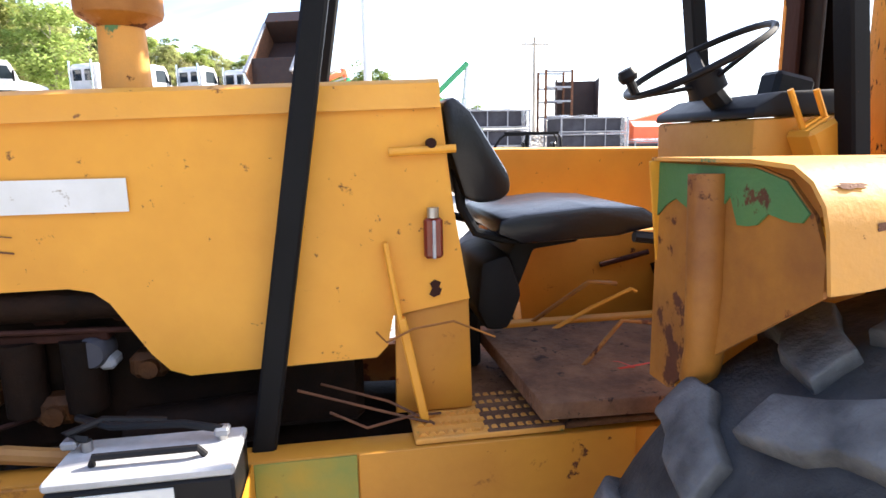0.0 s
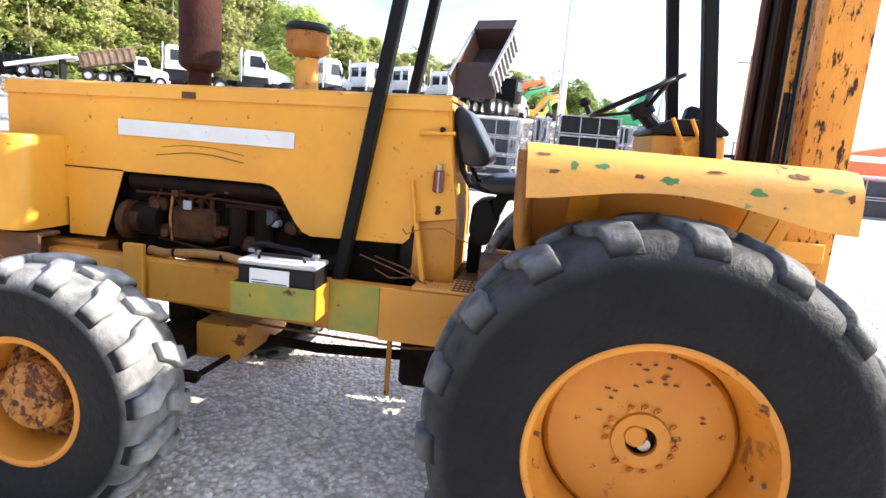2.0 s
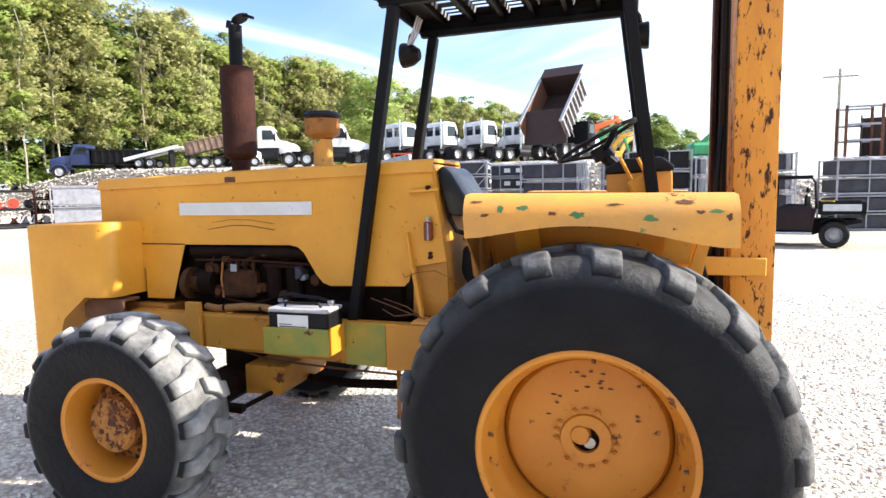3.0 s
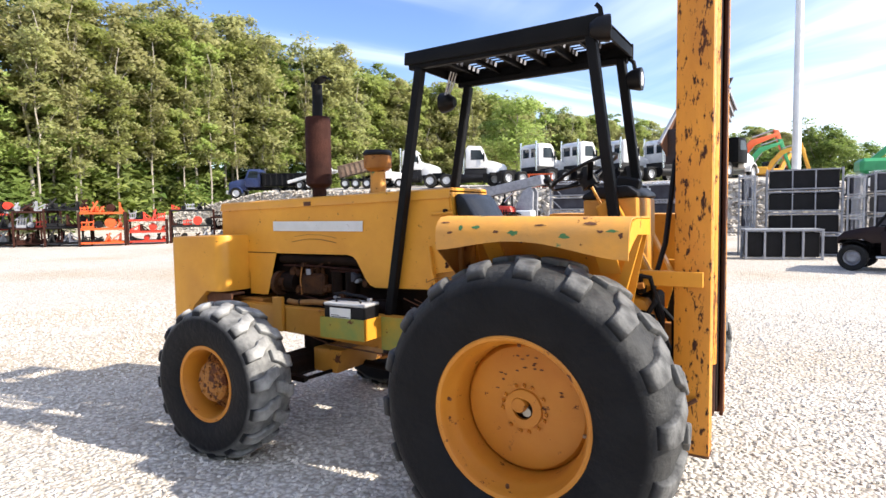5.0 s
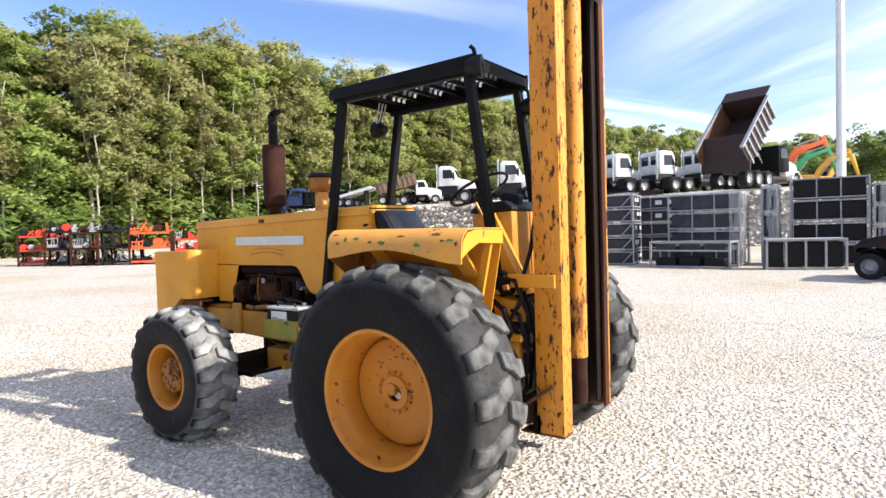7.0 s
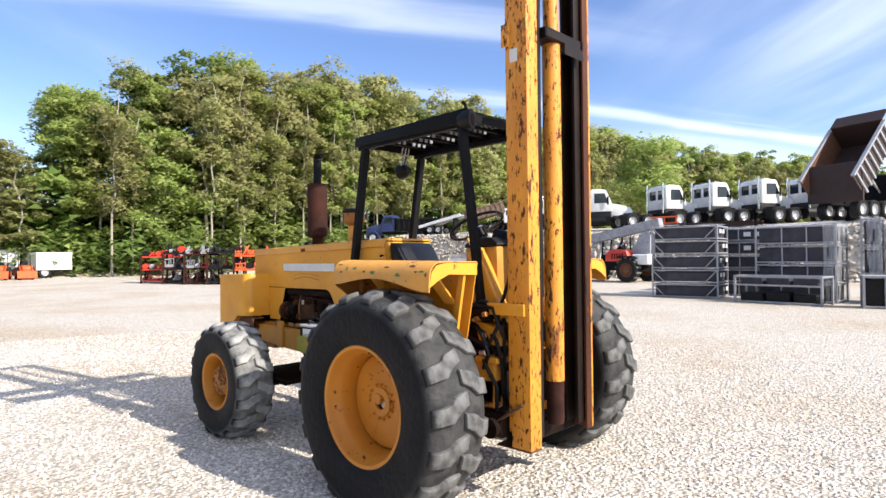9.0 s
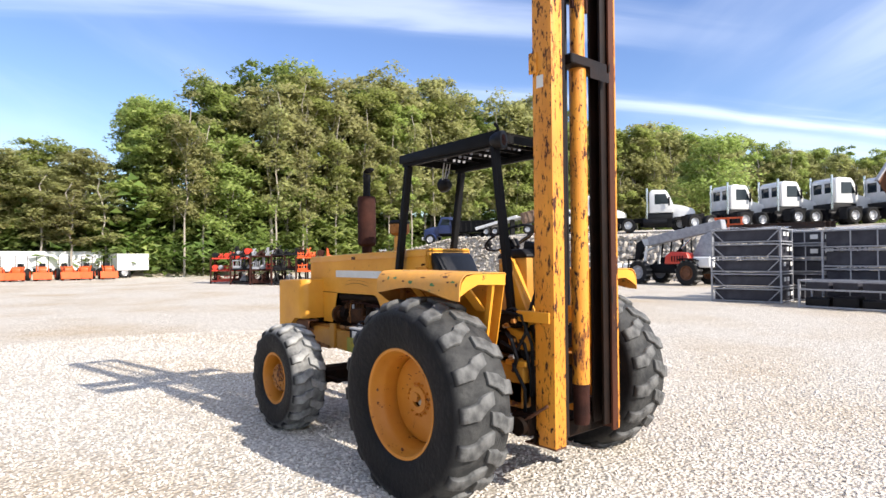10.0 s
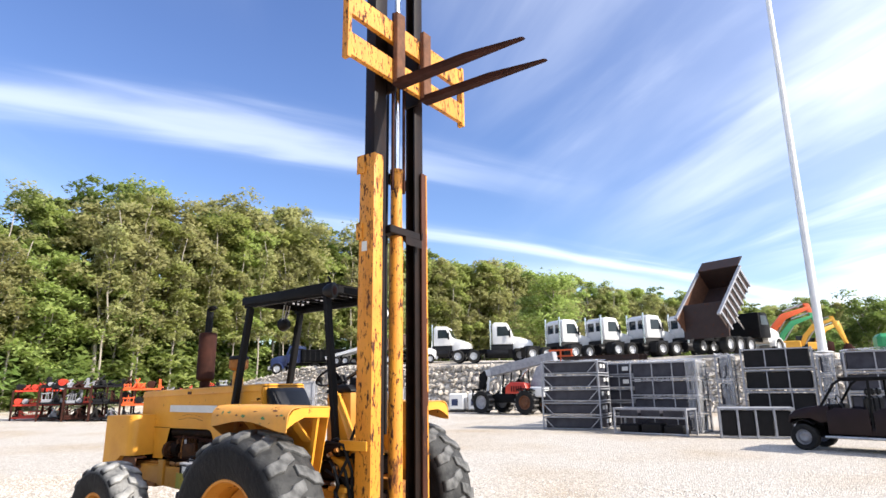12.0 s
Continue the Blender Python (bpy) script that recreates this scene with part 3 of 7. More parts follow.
def big_wheel(side, start):
    w = new("front_wheel")
    w.parent, w.location = fork, (1.03, side * 0.885, 0.60)
    t = new("tyre", tyre_big)
    t.parent = w
    t["label"] = "black lugged tyre with dusty tread"
    add_lugs(w, lugs_big, 18, start)
    o = side                      # outer side along y
    bm = bm_new()
    prof = [(0.326, o * 0.170), (0.350, o * 0.178), (0.355, o * 0.190), (0.346, o * 0.196), (0.332, o * 0.190), (0.322, o * 0.170), (0.318, o * 0.135), (0.304, o * 0.118), (0.296, o * 0.08), (0.290, o * 0.0), (0.289, o * -0.17), (0.345, o * -0.188), (0.335, o * -0.165), (0.30, o * -0.15)]
    add_lathe(bm, prof, (0, 0, 0), "y", 64, caps=False)
    part("rim", bm, M["paint_wheel"], w)
    bm = bm_new()
    prof = [(0.2915, o * -0.030), (0.284, o * -0.004), (0.270, o * 0.010), (0.24, o * 0.015), (0.16, o * 0.020), (0.115, o * 0.026), (0.088, o * 0.030), (0.085, o * 0.042), (0.078, o * 0.044), (0.046, o * 0.044), (0.044, o * 0.0)]
    add_lathe(bm, prof, (0, 0, 0), "y", 64, caps=False)
    part("disc", bm, M["paint_wheel"], w)
    bm = bm_new()
    add_lathe(bm, [(0.0, o * 0.004), (0.0435, o * 0.004), (0.0435, o * 0.03)], (0, 0, 0), "y", 32, caps=False)
    part("hub_bore", bm, M["rust_dark"], w, "dark open hub bore")
    bm = bm_new()
    add_lathe(bm, [(0.0, o * 0.050), (0.030, o * 0.050), (0.034, o * 0.044), (0.034, o * 0.01)], (-0.018, 0, 0.016), "y", 24, caps=False)
    part("hub_cap", bm, M["paint_wheel"], w)
    bm = bm_new()
    add_lathe(bm, [(0.0, o * 0.030), (0.020, o * 0.028), (0.022, o * 0.006)], (0.012, 0, -0.016), "y", 16, caps=False)
    part("axle_end", bm, M["steel"], w, "bare bright axle end")
    for deg in (68, 90, 112, 150, 168, 185, 30, -8, -24, -50, -78, -100, -128):
        a = radians(deg)
        p = (0.102 * math.cos(a), o * 0.022, 0.102 * math.sin(a))
        bm = bm_new()
        add_cyl(bm, p, (p[0], o * 0.040, p[2]), 0.0115, 0.0105, 6)
        add_cyl(bm, (p[0], o * 0.036, p[2]), (p[0], o * 0.048, p[2]), 0.006, None, 8)
        part("wheel_nut", bm, M["paint_wheel"], w)
    chip_rng = random.Random(17)
    for k in range(16):
        a, rr = radians(chip_rng.uniform(20, 160)), chip_rng.uniform(0.14, 0.235)
        bm = bm_new()
        ring = []
        for q in range(7):
            aa = 2 * math.pi * q / 7
            ring.append(bm.verts.new((rr * math.cos(a) + chip_rng.uniform(0.006, 0.013) * math.cos(aa), o * (0.0262 - 0.055 * (rr - 0.12)), rr * math.sin(a) + chip_rng.uniform(0.002, 0.006) * math.sin(aa))))
        bm.faces.new(ring)
        part("rust_chip", bm, M["rust"], w)
    for k in range(4):
        a = 2 * math.pi * (k - 0.06) / 4
        bm = bm_new()
        add_cyl(bm, (0.318 * math.cos(a), o * 0.14, 0.318 * math.sin(a)), (0.302 * math.cos(a), o * 0.148, 0.302 * math.sin(a)), 0.008, None, 6)
        part("valve" if k == 0 else "rim_stud", bm, M["steel"] if k == 0 else M["rust"], w)


PB, PS = 2 * math.pi / 18, 2 * math.pi / 16
tyre_big = tyre_mesh(0.668, 0.42, 0.335, 0.023, 0.60, M["tyre_big"], 0.066)
lugs_big = [lug_mesh(0.668, 0.42, 0.023, PB, s, M["lug_big"], 0.066) for s in (-1, 1)]
tyre_small = tyre_mesh(0.478, 0.315, 0.222, 0.025, 0.455, M["tyre_small"], 0.052, 60)
lugs_small = [lug_mesh(0.478, 0.315, 0.025, PS, s, M["lug_small"], 0.052) for s in (-1, 1)]
big_wheel(-1, 0.06)
big_wheel(1, 0.2)


def small_wheel(side, start):
    w = new("rear_wheel")
    w.parent, w.location = fork, (-0.985, side * 0.86, 0.455)
    t = new("tyre", tyre_small)
    t.parent = w
    t["label"] = "black lugged tyre with dusty tread"
    add_lugs(w, lugs_small, 16, start)
    o = side
    bm = bm_new()
    prof = [(0.205, o * 0.128), (0.228, o * 0.134), (0.232, o * 0.142), (0.222, o * 0.146), (0.210, o * 0.14), (0.202, o * 0.12), (0.192, o * 0.02), (0.185, o * -0.12), (0.228, o * -0.14), (0.2, o * -0.11)]
    add_lathe(bm, prof, (0, 0, 0), "y", 48, caps=False)
    part("rim", bm, M["paint_wheel"], w)
    bm = bm_new()
    add_lathe(bm, [(0.194, o * -0.01), (0.16, o * 0.0), (0.132, o * 0.005), (0.126, o * 0.02), (0.122, o * 0.085), (0.108, o * 0.1), (0.06, o * 0.103), (0.055, o * 0.11), (0.0, o * 0.112)], (0, 0, 0), "y", 40, caps=False)
    part("hub", bm, M["rust_hub"], w, "rusty planetary hub with flaking yellow paint")
    for k in range(8):
        a = 2 * math.pi * k / 8
        bm = bm_new()
        p = (0.085 * math.cos(a), o * 0.098, 0.085 * math.sin(a))
        add_cyl(bm, p, (p[0], o * 0.116, p[2]), 0.011, 0.01, 6)
        part("hub_bolt", bm, M["rust_hub"], w)
    for k in range(8):
        a = 2 * math.pi * (k + 0.5) / 8
        bm = bm_new()
        p = (0.15 * math.cos(a), o * -0.002, 0.15 * math.sin(a))
        add_cyl(bm, p, (p[0], o * 0.025, p[2]), 0.012, 0.01, 6)
        part("wheel_nut", bm, M["rust_hub"], w)


small_wheel(-1, 0.1)
small_wheel(1, 0.3)


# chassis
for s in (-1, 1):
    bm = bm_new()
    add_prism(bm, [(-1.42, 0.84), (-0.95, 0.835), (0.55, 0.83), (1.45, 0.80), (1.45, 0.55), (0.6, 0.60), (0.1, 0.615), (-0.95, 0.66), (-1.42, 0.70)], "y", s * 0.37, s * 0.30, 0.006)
    # both rails take a yellow darkened as shade, the far one darker still
    part("chassis_rail", bm, M["paint_shaded"] if s < 0 else M["paint_grimy_shaded"], fork)
box_part("chassis_crossmember", (-0.5, -0.30, 0.62), (-0.3, 0.30, 0.72), M["paint_grimy_shaded"], fork)
box_part("chassis_crossmember", (0.5, -0.30, 0.60), (0.7, 0.30, 0.76), M["paint_grimy_shaded"], fork)
box_part("rail_patch", (-0.135, -0.376, 0.625), (0.075, -0.3705, 0.828), M["paint_green"], fork, 0.001, "green undercoat showing through yellow paint")
box_part("rail_plate", (0.078, -0.380, 0.612), (0.70, -0.3705, 0.832), M["paint_shaded"], fork, 0.002)
box_part("rail_plate", (-0.93, -0.384, 0.665), (-0.478, -0.3705, 0.832), M["paint_shaded"], fork, 0.002)
box_part("rail_gusset", (-1.04, -0.40, 0.665), (-0.95, -0.3705, 0.90), M["paint_shaded"], fork, 0.004)
# drive axle and steer axle
cyl_part("drive_axle", (1.03, -0.72, 0.60), (1.03, 0.72, 0.60), 0.10, M["paint_grimy_shaded"], fork)
bm = bm_new()
add_lathe(bm, [(0.1, -0.26), (0.2, -0.16), (0.24, 0), (0.2, 0.16), (0.1, 0.26)], (1.03, 0, 0.60), "y", 24)
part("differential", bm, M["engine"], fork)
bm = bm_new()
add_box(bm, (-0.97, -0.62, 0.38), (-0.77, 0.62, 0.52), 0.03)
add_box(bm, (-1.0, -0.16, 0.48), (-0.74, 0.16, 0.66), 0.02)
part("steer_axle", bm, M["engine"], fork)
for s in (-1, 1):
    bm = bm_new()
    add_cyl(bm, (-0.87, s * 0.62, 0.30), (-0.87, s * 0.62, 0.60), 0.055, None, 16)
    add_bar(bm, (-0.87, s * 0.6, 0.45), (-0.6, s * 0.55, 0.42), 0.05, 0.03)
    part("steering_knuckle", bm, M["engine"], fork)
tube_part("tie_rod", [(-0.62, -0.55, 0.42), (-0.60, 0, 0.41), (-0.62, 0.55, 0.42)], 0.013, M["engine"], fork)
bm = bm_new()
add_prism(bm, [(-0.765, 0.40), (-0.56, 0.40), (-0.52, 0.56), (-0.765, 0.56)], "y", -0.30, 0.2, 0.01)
part("axle_pan", bm, M["paint_shaded"], fork)
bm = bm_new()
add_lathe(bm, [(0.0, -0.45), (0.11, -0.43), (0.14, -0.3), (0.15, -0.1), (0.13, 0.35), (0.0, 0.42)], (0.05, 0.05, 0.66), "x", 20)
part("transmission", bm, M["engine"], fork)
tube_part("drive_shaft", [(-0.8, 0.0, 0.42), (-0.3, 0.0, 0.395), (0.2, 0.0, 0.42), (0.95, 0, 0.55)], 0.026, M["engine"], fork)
tube_part("drain_pipe", [(0.12, -0.33, 0.64), (0.12, -0.335, 0.36)], 0.011, M["paint_grimy_shaded"], fork)
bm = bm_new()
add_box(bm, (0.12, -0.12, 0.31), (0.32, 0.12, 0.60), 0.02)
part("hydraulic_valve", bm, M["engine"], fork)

# counterweight: a deep steel box with rounded corners round the radiator end, arched over the rear wheels
bm = bm_new()
add_prism(bm, [(-2.02, 0.54), (-2.02, 1.305), (-1.425, 1.32), (-1.425, 0.92), (-1.60, 0.92), (-1.75, 0.80), (-1.85, 0.54)], "y", -0.49, 0.49)
round_edges = [e for e in bm.edges if abs(e.verts[0].co.x - e.verts[1].co.x) < 1e-4 and abs(e.verts[0].co.y - e.verts[1].co.y) < 1e-4]
bmesh.ops.bevel(bm, geom=round_edges, offset=0.085, segments=6, profile=0.5, affect="EDGES", clamp_overlap=True)
rim_edges = [e for e in bm.edges if all(v.co.z > 1.29 for v in e.verts) and e.calc_face_angle(0.0) > 0.6]
bmesh.ops.bevel(bm, geom=rim_edges, offset=0.015, segments=2, profile=0.5, affect="EDGES", clamp_overlap=True)
part("counterweight", bm, M["paint"], fork, "deep yellow steel counterweight box")
prism_part("radiator_core", [(-1.62, 0.86), (-1.62, 1.46), (-1.42, 1.46), (-1.42, 0.86)], "y", -0.225, 0.225, M["engine"], fork)
box_part("rear_chassis_box", (-1.72, -0.30, 0.62), (-1.24, 0.295, 0.858), M["paint_grimy_shaded"], fork, 0.008)
bm = bm_new()
add_prism(bm, [(-0.44, 0.80), (-0.44, 0.905), (-0.32, 0.905), (-0.32, 0.89), (-0.425, 0.89), (-0.425, 0.815), (-0.32, 0.815), (-0.32, 0.80)], "x", -1.66, -1.40, 0.002)
part("step_channel", bm, M["rust"], fork, "open rusty steel channel")
box_part("hitch_plate", (-2.06, -0.12, 0.70), (-2.022, 0.12, 0.95), M["paint_grimy_shaded"], fork)

# engine hood: a shell with a cut-out on each side
Z0, Z1 = 1.55, 1.60             # the top edge, rear and front
def hood_side(s):
    out = [(-1.70, 1.05), (-1.70, 1.50), (0.275, 1.555), (0.345, 1.12), (0.17, 1.09)]
    out += [(0.155, 1.02), (0.13, 0.995), (-0.27, 0.985), (-0.31, 1.0)]
    out += [(-0.345, 1.04), (-0.415, 1.155), (-0.445, 1.18), (-0.49, 1.19), (-1.14, 1.187), (-1.235, 0.885), (-1.41, 0.885), (-1.41, 1.05)]
    if s > 0:
        out = [(-1.70, 0.885), (-1.70, 1.50), (0.275, 1.555), (0.345, 1.12), (0.345, 0.985), (-1.41, 0.885)]
    bm = bm_new()
    add_prism(bm, out, "y", s * 0.252, s * 0.246)
    # the upper half leans in to the top
    for v in bm.verts:
        if v.co.z > 1.40:
            v.co.y *= 1 - 0.22 * (v.co.z - 1.40)
    part("hood_side_panel", bm, M["paint"], fork)


hood_side(-1)
hood_side(1)
bm = bm_new()
sec = [(-0.256, 0.0), (-0.250, 0.012), (-0.242, 0.052), (-0.225, 0.062), (0.225, 0.062), (0.242, 0.052), (0.250, 0.012), (0.256, 0.0), (0.246, 0.0), (0.236, 0.045), (-0.236, 0.045), (-0.246, 0.0)]
a = [bm.verts.new((-1.715, y, 1.49 + z)) for y, z in sec]
b = [bm.verts.new((0.285, y, 1.545 + z)) for y, z in sec]
for i in range(len(sec)):
    bm.faces.new((a[i], a[(i + 1) % len(sec)], b[(i + 1) % len(sec)], b[i]))
bm.faces.new(a), bm.faces.new(b)
bmesh.ops.recalc_face_normals(bm, faces=bm.faces)
part("hood_top", bm, M["paint"], fork)
box_part("hood_seam", (-1.70, -0.2535, 1.186), (-1.14, -0.2523, 1.192), M["rust_dark"], fork, 0)
prism_part("radiator_shroud", [(-1.70, 0.86), (-1.70, 1.49), (-1.66, 1.49), (-1.66, 0.86)], "y", -0.24, 0.24, M["paint"], fork)
prism_part("firewall", [(0.25, 0.86), (0.27, 1.58), (0.285, 1.58), (0.34, 1.10), (0.34, 0.86)], "y", -0.235, 0.235, M["paint"], fork)
bm = bm_new()
add_prism(bm, [(0.17, 0.85), (0.175, 1.09), (0.345, 1.12), (0.352, 0.85)], "y", -0.243, -0.228, 0.004)
part("cowl_panel", bm, M["paint_shaded"], fork)
box_part("decal", (-1.158, -0.2555, 1.345), (-0.357, -0.2527, 1.412), M["decal"], fork, 0.0, "faded white name strip")
tube_part("scratch", [(-0.96, -0.2525, 1.306), (-0.84, -0.2525, 1.322), (-0.72, -0.2525, 1.320), (-0.58, -0.2525, 1.300)], 0.0014, M["rust"], fork, 4)
tube_part("scratch", [(-0.98, -0.2525, 1.27), (-0.83, -0.2525, 1.292), (-0.72, -0.2525, 1.29), (-0.58, -0.2525, 1.268)], 0.0022, M["rust"], fork, 4)
box_part("rust_stain", (-0.86, -0.2575, 1.517), (-0.80, -0.252, 1.545), M["rust"], fork, 0.0, "rust stain below the exhaust")
# hood latch, sight glass, rod bracket
cyl_part("hood_latch", (0.17, -0.262, 1.452), (0.315, -0.262, 1.458), 0.009, M["paint"], fork, seg=10)
cyl_part("latch_pin", (0.262, -0.27, 1.47), (0.262, -0.235, 1.47), 0.011, M["rust_dark"], fork, seg=10)
sight = new("sight_glass")
sight.parent = fork
sight.location = (0.262, -0.262, 1.27)
box_part("tube", (-0.021, -0.014, -0.05), (0.021, 0.008, 0.04), M["red_liquid"], sight, 0.006, "red-brown fluid behind glass")
cyl_part("cap", (0, -0.004, 0.04), (0, -0.004, 0.062), 0.013, M["steel"], sight, seg=12)
box_part("glass_bar", (-0.003, -0.018, -0.05), (0.004, -0.012, 0.035), M["lid"], sight, 0.002)
prism_part("rust_spot", [(0.252, 1.135), (0.262, 1.128), (0.276, 1.133), (0.281, 1.146), (0.274, 1.150), (0.279, 1.162), (0.265, 1.168), (0.254, 1.160), (0.259, 1.148)], "y", -0.2555, -0.252, M["rust_dark"], fork)
bm = bm_new()
add_bar(bm, (0.155, -0.262, 1.26), (0.185, -0.27, 1.07), 0.012, 0.035, 0.003)
add_bar(bm, (0.185, -0.272, 1.09), (0.235, -0.285, 0.83), 0.02, 0.032, 0.003)
part("latch_lever", bm, M["paint"], fork)
tube_part("latch_wire", [(0.13, -0.27, 1.06), (0.15, -0.30, 1.045), (0.21, -0.295, 1.07), (0.30, -0.29, 1.08), (0.40, -0.27, 1.03)], 0.0026, M["paint_grimy_shaded"], fork)

# engine behind the cut-out
eng = new("engine")
eng.parent = fork
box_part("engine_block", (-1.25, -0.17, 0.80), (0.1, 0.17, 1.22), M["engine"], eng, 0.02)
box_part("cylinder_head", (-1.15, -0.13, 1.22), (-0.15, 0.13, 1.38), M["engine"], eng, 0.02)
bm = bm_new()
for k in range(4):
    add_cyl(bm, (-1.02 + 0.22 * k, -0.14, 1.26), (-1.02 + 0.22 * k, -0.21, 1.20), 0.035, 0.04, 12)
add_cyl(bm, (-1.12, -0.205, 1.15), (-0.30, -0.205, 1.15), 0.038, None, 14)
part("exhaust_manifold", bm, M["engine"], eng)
bm = bm_new()
add_box(bm, (-0.93, -0.235, 0.90), (-0.72, -0.17, 1.05), 0.015)
for k in range(4):
    add_cyl(bm, (-0.90 + 0.05 * k, -0.20, 1.05), (-0.90 + 0.05 * k, -0.20, 1.10), 0.012, None, 8)
part("injection_pump", bm, M["engine_ochre"], eng)
bm = bm_new()
add_cyl(bm, (-1.12, -0.20, 0.98), (-0.98, -0.20, 0.98), 0.075, 0.07, 18)
part("alternator", bm, M["engine"], eng)
for k, (x, z) in enumerate(((-0.62, 1.00), (-0.50, 1.00))):
    cyl_part("fuel_filter", (x, -0.20, z - 0.09), (x, -0.20, z + 0.07), 0.042, M["engine"], eng, seg=16)
box_part("filter_bracket", (-0.68, -0.215, 1.065), (-0.44, -0.16, 1.085), M["rust_dark"], eng, 0.003)
box_part("solenoid", (-0.465, -0.225, 1.0), (-0.43, -0.17, 1.03), M["galv_dull"], eng, 0.008)
for k, pts in enumerate(([(-1.1, -0.22, 1.10), (-0.8, -0.235, 1.105), (-0.45, -0.22, 1.09), (-0.30, -0.2, 1.08)], [(-1.0, -0.21, 0.90), (-0.75, -0.23, 0.87), (-0.55, -0.22, 0.92)], [(-0.85, -0.20, 1.10), (-0.8, -0.22, 1.16), (-0.6, -0.22, 1.17), (-0.55, -0.19, 1.22)])):
    tube_part("fuel_line", pts, 0.006, M["rust_dark"], eng)
bm = bm_new()
add_cyl(bm, (-1.135, -0.235, 0.975), (-1.10, -0.235, 0.975), 0.085, None, 24)
add_cyl(bm, (-1.10, -0.235, 0.975), (-1.06, -0.235, 0.975), 0.05, None, 20)
part("belt_pulley", bm, M["engine_ochre"], eng, "rust-brown pulley")
tube_part("heater_hose", [(-0.98, -0.30, 0.862), (-0.90, -0.315, 0.856), (-0.74, -0.315, 0.872), (-0.62, -0.31, 0.87), (-0.50, -0.31, 0.85), (-0.46, -0.30, 0.82)], 0.019, M["hose"], eng, 10, label="tan rubber hose along the rail")
for x in (-0.86, -0.64):
    cyl_part("hose_clip", (x, -0.3135, 0.862), (x + 0.012, -0.3135, 0.864), 0.0215, M["black"], eng, seg=14)
box_part("white_tag", (-1.035, -0.262, 0.945), (-1.005, -0.257, 0.985), M["decal"], eng, 0.001)
box_part("name_tag", (-0.855, -0.258, 1.045), (-0.815, -0.250, 1.085), M["galv_dull"], eng, 0.003)
bm = bm_new()
add_lathe(bm, [(0.0, -0.235), (0.028, -0.235), (0.034, -0.225), (0.036, -0.17)], (-0.475, 0, 1.04), "y", 20)
part("horn", bm, M["grey_plastic"], eng, "dark ringed horn")
for k in range(5):
    x = -0.97 + 0.055 * k + 0.02 * (k % 2)
    tube_part("injector_line", [(x, -0.19, 1.04), (x - 0.02, -0.235, 1.08 + 0.02 * (k % 3)), (x + 0.03 * k, -0.225, 1.13 + 0.01 * k), (x + 0.05 * k, -0.17, 1.19)], 0.004, M["engine_ochre"], eng, 6)
tube_part("dipstick", [(-0.92, -0.235, 0.90), (-0.925, -0.24, 1.0), (-0.92, -0.22, 1.13)], 0.006, M["paint_grimy_shaded"], eng, 6)
for bx_, bz_, bs_ in ((-1.0, 1.05, 0.05), (-0.955, 0.93, 0.045), (-0.90, 1.11, 0.035), (-0.70, 0.95, 0.04), (-0.66, 1.14, 0.03), (-0.56, 0.91, 0.05), (-0.36, 1.0, 0.045)):
    bm = bm_new()
    add_box(bm, (bx_ - bs_, -0.225, bz_ - bs_ * 0.6), (bx_ + bs_ * 0.8, -0.16, bz_ + bs_ * 0.7), bs_ * 0.3)
    add_cyl(bm, (bx_, -0.225, bz_), (bx_, -0.24, bz_), bs_ * 0.45, None, 12)
    part("pump_body", bm, M["engine_ochre"], eng)
for k in range(5):
    bm = bm_new()
    add_box(bm, (-1.08 + 0.16 * k, -0.205, 1.10), (-1.0 + 0.16 * k, -0.15, 1.18 + 0.012 * (k % 2)), 0.012)
    part("rocker_lug", bm, M["rust_dark"], eng)
cyl_part("starter_motor", (-0.42, -0.205, 0.84), (-0.12, -0.205, 0.86), 0.055, M["engine"], eng, seg=16)
for pts in ([(0.0, -0.2, 0.92), (0.15, -0.28, 0.90), (0.26, -0.30, 0.84)], [(-0.05, -0.25, 0.93), (0.25, -0.31, 0.85)], [(0.02, -0.27, 0.88), (0.1, -0.32, 0.86), (0.2, -0.3, 0.87), (0.27, -0.27, 0.855)]):
    tube_part("control_rod", pts, 0.0032, M["rust"], fork)

# battery tray
bm = bm_new()
add_box(bm, (-0.475, -0.545, 0.705), (-0.135, -0.541, 0.832), 0)
part("battery_tray_front", bm, M["paint_green"], fork, "green and yellow painted tray side")
box_part("battery_tray_end", (-0.139, -0.541, 0.705), (-0.135, -0.377, 0.832), M["paint"], fork, 0.0)
box_part("battery_tray_end", (-0.475, -0.541, 0.705), (-0.471, -0.377, 0.832), M["paint"], fork, 0.0)
box_part("battery_tray_floor", (-0.471, -0.541, 0.706), (-0.139, -0.377, 0.715), M["paint_grimy_shaded"], fork, 0.0)

# exhaust stack and air intake
exh = new("exhaust_stack")
exh.parent = fork
EX, EY = -0.90, -0.05
cyl_part("elbow_pipe", (EX, EY, 1.50), (EX, EY, 1.66), 0.05, M["rust_dark"], exh, seg=20)
bm = bm_new()
add_lathe(bm, [(0.05, 1.645), (0.078, 1.66), (0.09, 1.675), (0.09, 2.12), (0.084, 2.145), (0.04, 2.15)], (EX, EY, 0), "z", 28)
part("muffler", bm, M["rust_dark"], exh, "dark rust-brown muffler")
cyl_part("tailpipe", (EX, EY, 2.14), (EX + 0.005, EY, 2.37), 0.036, M["black"], exh, seg=18)
bm = bm_new()
add_lathe(bm, [(0.0, 0.0), (0.048, 0.0), (0.05, 0.006), (0.0, 0.012)], (0, 0, 0), "z", 18)
